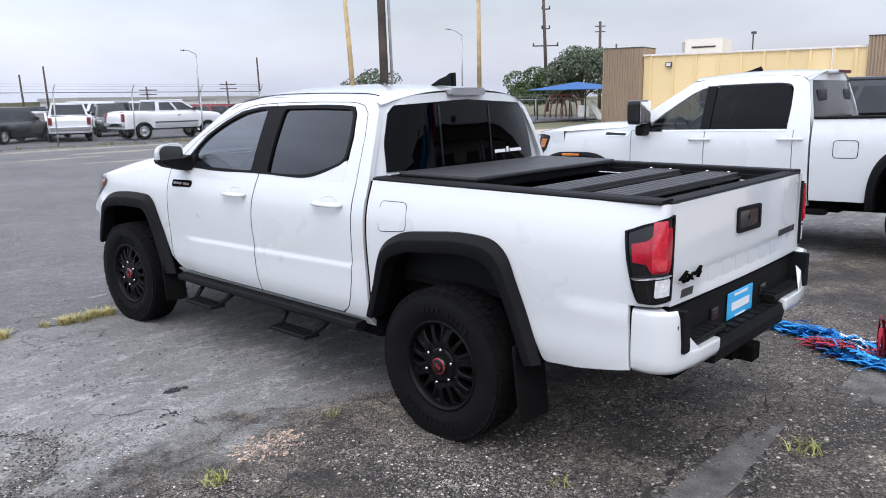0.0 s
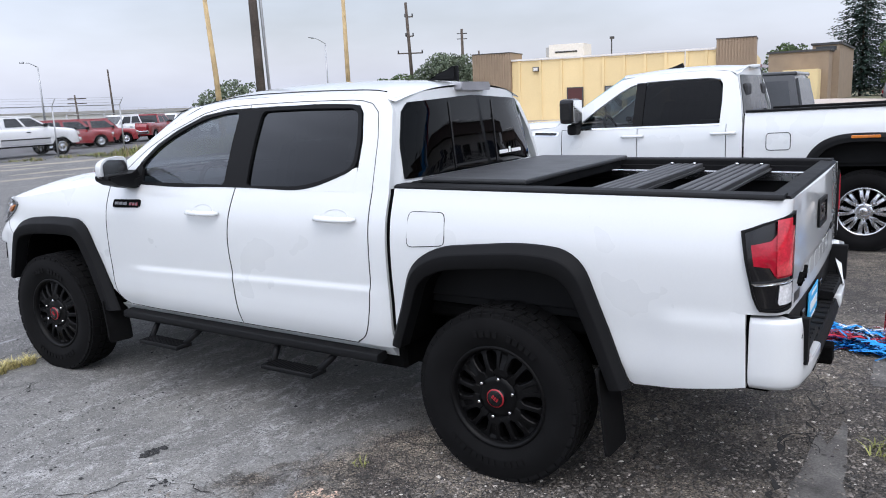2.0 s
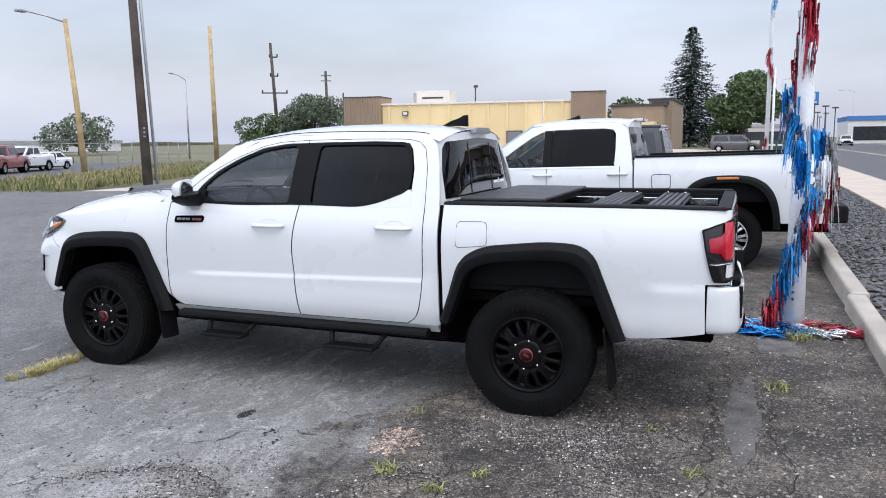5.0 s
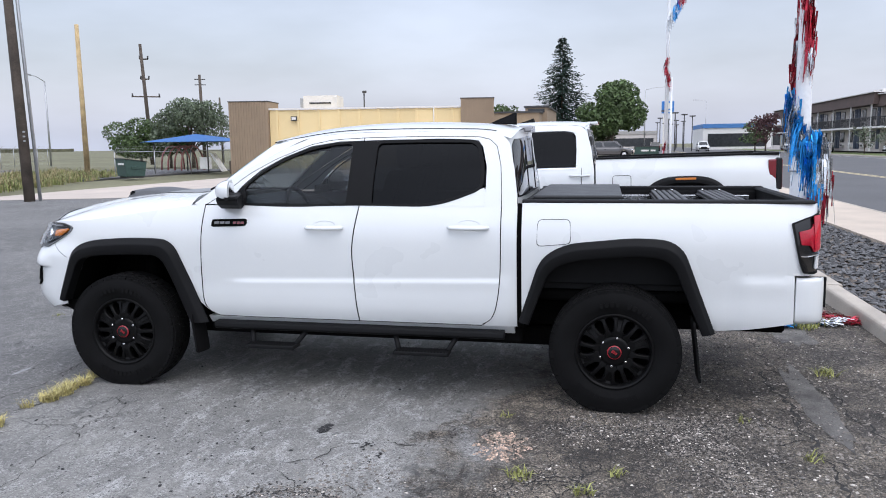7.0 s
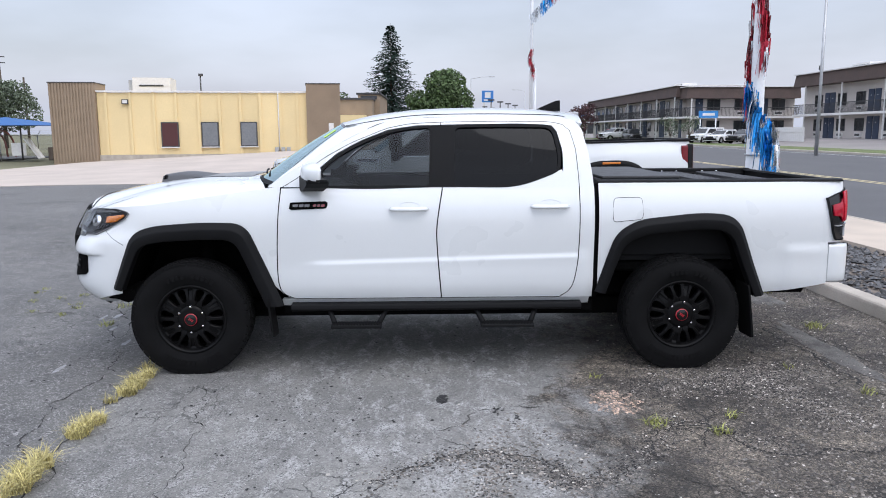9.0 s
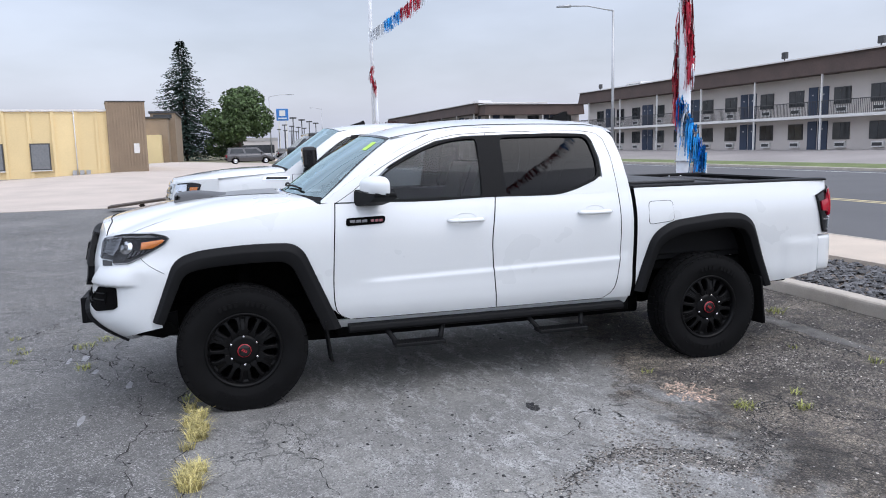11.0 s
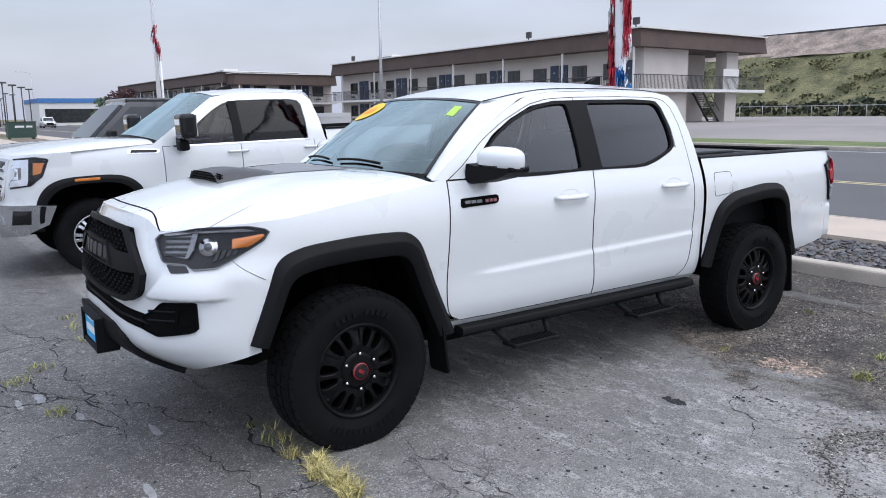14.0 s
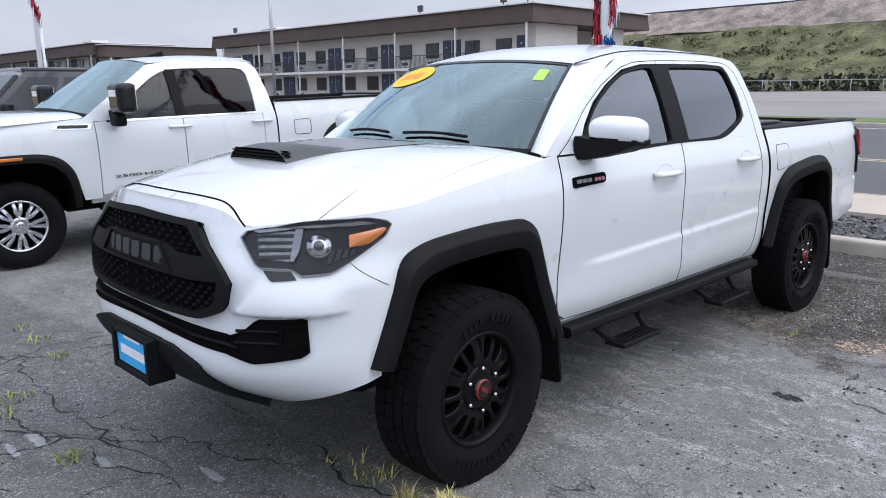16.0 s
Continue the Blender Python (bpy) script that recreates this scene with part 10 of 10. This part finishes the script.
SCUFF = surface("pale_scuffed_sealer", (0.27, 0.275, 0.28), 0.9, vary=0.2, scale=18, fine=160)
DUST = surface("drifted_dust", (0.26, 0.235, 0.195), 0.95, vary=0.3, scale=1.6, fine=30, bump=0.3)
TAR = surface("dark_tar_scab", (0.024, 0.024, 0.025), 0.85, vary=0.35, scale=30, fine=160, bump=0.6, depth=0.004)
PINK = surface("pinkish_chips", (0.42, 0.31, 0.24), 0.95, vary=0.35, scale=30, fine=120, bump=0.6, depth=0.004, island=0.4)
for x, y, rx, ry, s in ((0.74, 4.38, 0.11, 0.025, 1), (0.32, 4.25, 0.06, 0.018, 2), (0.70, 4.49, 0.09, 0.016, 3), (-0.75, 4.18, 0.10, 0.018, 4), (-0.1, 3.98, 0.09, 0.02, 5)):
    blotch("scuff", x, y, rx, ry, SCUFF, s, "pale scuff on asphalt")


# a smooth newer strip of asphalt behind the truck
# dry dirt blown over the lot's far edge
for cx, cy, rx, ry, sd in ((9.4, 30.6, 5.5, 0.55, 51), (10.6, 27.2, 2.6, 0.5, 52), (8.6, 21.6, 2.2, 0.35, 53), (12.5, 24.2, 2.4, 0.45, 54), (6.8, 25.2, 2.0, 0.3, 55), (16.5, 29.0, 4.0, 0.6, 56)):
    blotch("dust", cx, cy, rx, ry, DUST, sd, "dry dust drifted over asphalt", 0.012)
PATCHED = surface("newer_smooth_asphalt", (0.115, 0.110, 0.104), 0.92, vary=0.38, scale=7, fine=90, bump=0.8, depth=0.006, spec=0.25)
for cx, cy, rx, ry, sd in ((-0.45, -1.20, 0.75, 0.10, 31), (1.35, -1.45, 0.45, 0.15, 32)):
    blotch("asphalt_patch", cx, cy, rx, ry, PATCHED, sd, "smooth darker strip of newer asphalt", 0.004)


def pebbles(name, spots, mat, seed, label, flat=0.65, parent=None):
    """Many small angular stones in one mesh: x, y, z, radius."""
    rng = np.random.default_rng(seed)
    base = np.array([(1, 0, 0), (0.35, 0.9, 0.1), (-0.75, 0.6, -0.1), (-0.8, -0.55, 0.1), (0.3, -0.95, -0.05), (0.1, 0.1, 0.8), (-0.15, -0.1, -0.6)])
    tri = [(0, 1, 5), (1, 2, 5), (2, 3, 5), (3, 4, 5), (4, 0, 5), (1, 0, 6), (2, 1, 6), (3, 2, 6), (4, 3, 6), (0, 4, 6)]
    sp = np.array(spots)
    n = len(sp)
    ang = rng.random(n) * 6.283
    jit = base[None] * (1 + rng.normal(size=(n, 7, 3)) * 0.18)
    jit[:, :, 0] *= (1.0 + 0.5 * rng.random((n, 1)))
    jit[:, :, 2] *= flat
    c, s = np.cos(ang)[:, None], np.sin(ang)[:, None]
    x = jit[:, :, 0] * c - jit[:, :, 1] * s
    y = jit[:, :, 0] * s + jit[:, :, 1] * c
    tilt = rng.normal(size=(n, 1)) * 0.35
    z = jit[:, :, 2] + tilt * x * 0.5
    v = np.stack([x, y, z], -1) * sp[:, 3][:, None, None] + sp[:, None, :3]
    f = (np.array(tri)[None] + 7 * np.arange(n)[:, None, None]).reshape(-1, 3)
    ob = arrays(name, v.reshape(-1, 3).tolist(), f.tolist(), mat, parent, label)
    return tagged(ob, label, "" if parent is not None else "stones", kind="stuff")


rng = np.random.default_rng(21)
spots, pale, dark = [], [], []
while len(spots) < 40000:
    x, y = rng.uniform(-4.2, 3.0), rng.uniform(-2.25, 2.2)
    if rng.random() < decay_at(x, y) ** 1.5 * (0.35 + 0.65 * (noise.noise(Vector((x * 3.1, y * 3.1, 2.0))) > -0.1)):
        r = 0.0026 + 0.0080 * rng.random() ** 2.6
        spots.append((x, y, lot_height(x, y) + r * 0.15, r))
while len(pale) < 3400:
    x, y = rng.uniform(-4.2, 3.0), rng.uniform(-2.25, 2.6)
    if rng.random() < 0.02 + decay_at(x, y) * 0.6:
        r = 0.0025 + 0.0075 * rng.random() ** 3
        pale.append((x, y, lot_height(x, y) + r * 0.2, r))
while len(dark) < 420:
    x, y = rng.uniform(-4.0, 1.5), rng.uniform(0.6, 5.0)
    k = 0.12 + 1.0 * math.exp(-((x + 1.75) ** 2 / 0.5 + (y - 2.35) ** 2 / 0.12))
    if rng.random() < k:
        r = 0.004 + 0.007 * rng.random() ** 2
        dark.append((x, y, lot_height(x, y) + r * 0.2, r))
# rubble along the widest cracks and in a gravelly belt beside the rear wheel
for ax, ay, bx, by, n in ((-1.30, 0.40, -1.16, 0.0, 2200), (-1.16, 0.0, -1.09, -0.43, 2600), (-1.09, -0.43, -1.47, -0.51, 2200), (-1.47, -0.51, -1.90, -0.66, 2200), (-1.0, -0.45, -0.9, -0.95, 1800), (-2.53, 1.94, -2.25, 1.62, 500), (-2.25, 1.62, -2.20, 1.35, 700), (-2.2, 1.35, -2.45, 1.02, 900), (-2.55, 1.12, -2.45, 0.80, 800), (-2.45, 0.8, -2.1, 0.50, 700), (-2.1, 0.5, -1.7, 0.3, 700), (-1.8, 0.2, -2.25, -0.1, 700), (-2.3, 1.35, -3.4, 1.55, 1500)):
    for _ in range(n):
        q = rng.random()
        wide = 0.13 if n > 1700 else 0.055
        x, y = ax + (bx - ax) * q + rng.normal() * wide, ay + (by - ay) * q + rng.normal() * wide
        r = 0.0022 + 0.0055 * rng.random() ** 3
        (pale if rng.random() < 0.10 else spots if rng.random() < 0.7 else dark).append((x, y, lot_height(x, y) + r * 0.25, r))
pebbles("grit", spots, GRIT, 1, "loose brown-grey grit on broken asphalt", parent=lot)
pebbles("pale_grit", pale, surface("pale_grit", (0.42, 0.39, 0.35), 0.9, vary=0.2, island=0.5), 2, "scattered pale chips", parent=lot)
for cx, cy, rx, ry, n in ((-1.42, 1.60, 0.075, 0.035, 130), (-1.62, 1.28, 0.10, 0.03, 25), (-1.75, 1.20, 0.10, 0.03, 15)):
    for _ in range(n):
        a, q = rng.uniform(0, 6.283), math.sqrt(rng.random())
        x, y, r = cx + rx * q * math.cos(a), cy + ry * q * math.sin(a), 0.003 + 0.008 * rng.random() ** 2
        dark.append((x, y, lot_height(x, y) + r * 0.3, r))
pebbles("dark_crumbs", dark, TAR, 3, "black asphalt crumbs", parent=lot)
chips = []
for _ in range(500):
    a, q = rng.uniform(0, 6.283), math.sqrt(rng.random())
    x, y = -1.50 + 0.20 * q * math.cos(a), 0.58 + 0.13 * q * math.sin(a) + 0.03 * math.sin(9 * a)
    r = 0.003 + 0.006 * rng.random() ** 2
    chips.append((x, y, lot_height(x, y) + r * 0.2, r))
pebbles("pink_chips", chips, PINK, 4, "pinkish crushed chips", parent=lot)
bed = []
for _ in range(22000):
    x = -14 + 40 * rng.random() ** 1.1
    y = rng.uniform(-3.93, -2.32)
    r = 0.016 + 0.022 * rng.random()
    bed.append((x, y - (0.012 * (x - 1.6) if y > -2.5 else 0.0), 0.032 + r * 0.5 * rng.random() + 0.02 * rng.random(), r))
pebbles("bed_stones", bed, STONE, 5, "bed of dark grey crushed stones beside the pavement", 0.8)

# larger broken lumps along the edge of the smooth patch and the kerb
lumps = []
for _ in range(900):
    x, y = rng.uniform(-3.5, 4.5), rng.uniform(-2.25, 0.4)
    if rng.random() < decay_at(x, y):
        r = 0.006 + 0.010 * rng.random() ** 2
        lumps.append((x, y, lot_height(x, y) + r * 0.15, r))
pebbles("broken_lumps", lumps, surface("broken_asphalt", (0.085, 0.08, 0.075), 0.95, vary=0.3, island=0.6), 6, "broken lumps of asphalt", parent=lot)
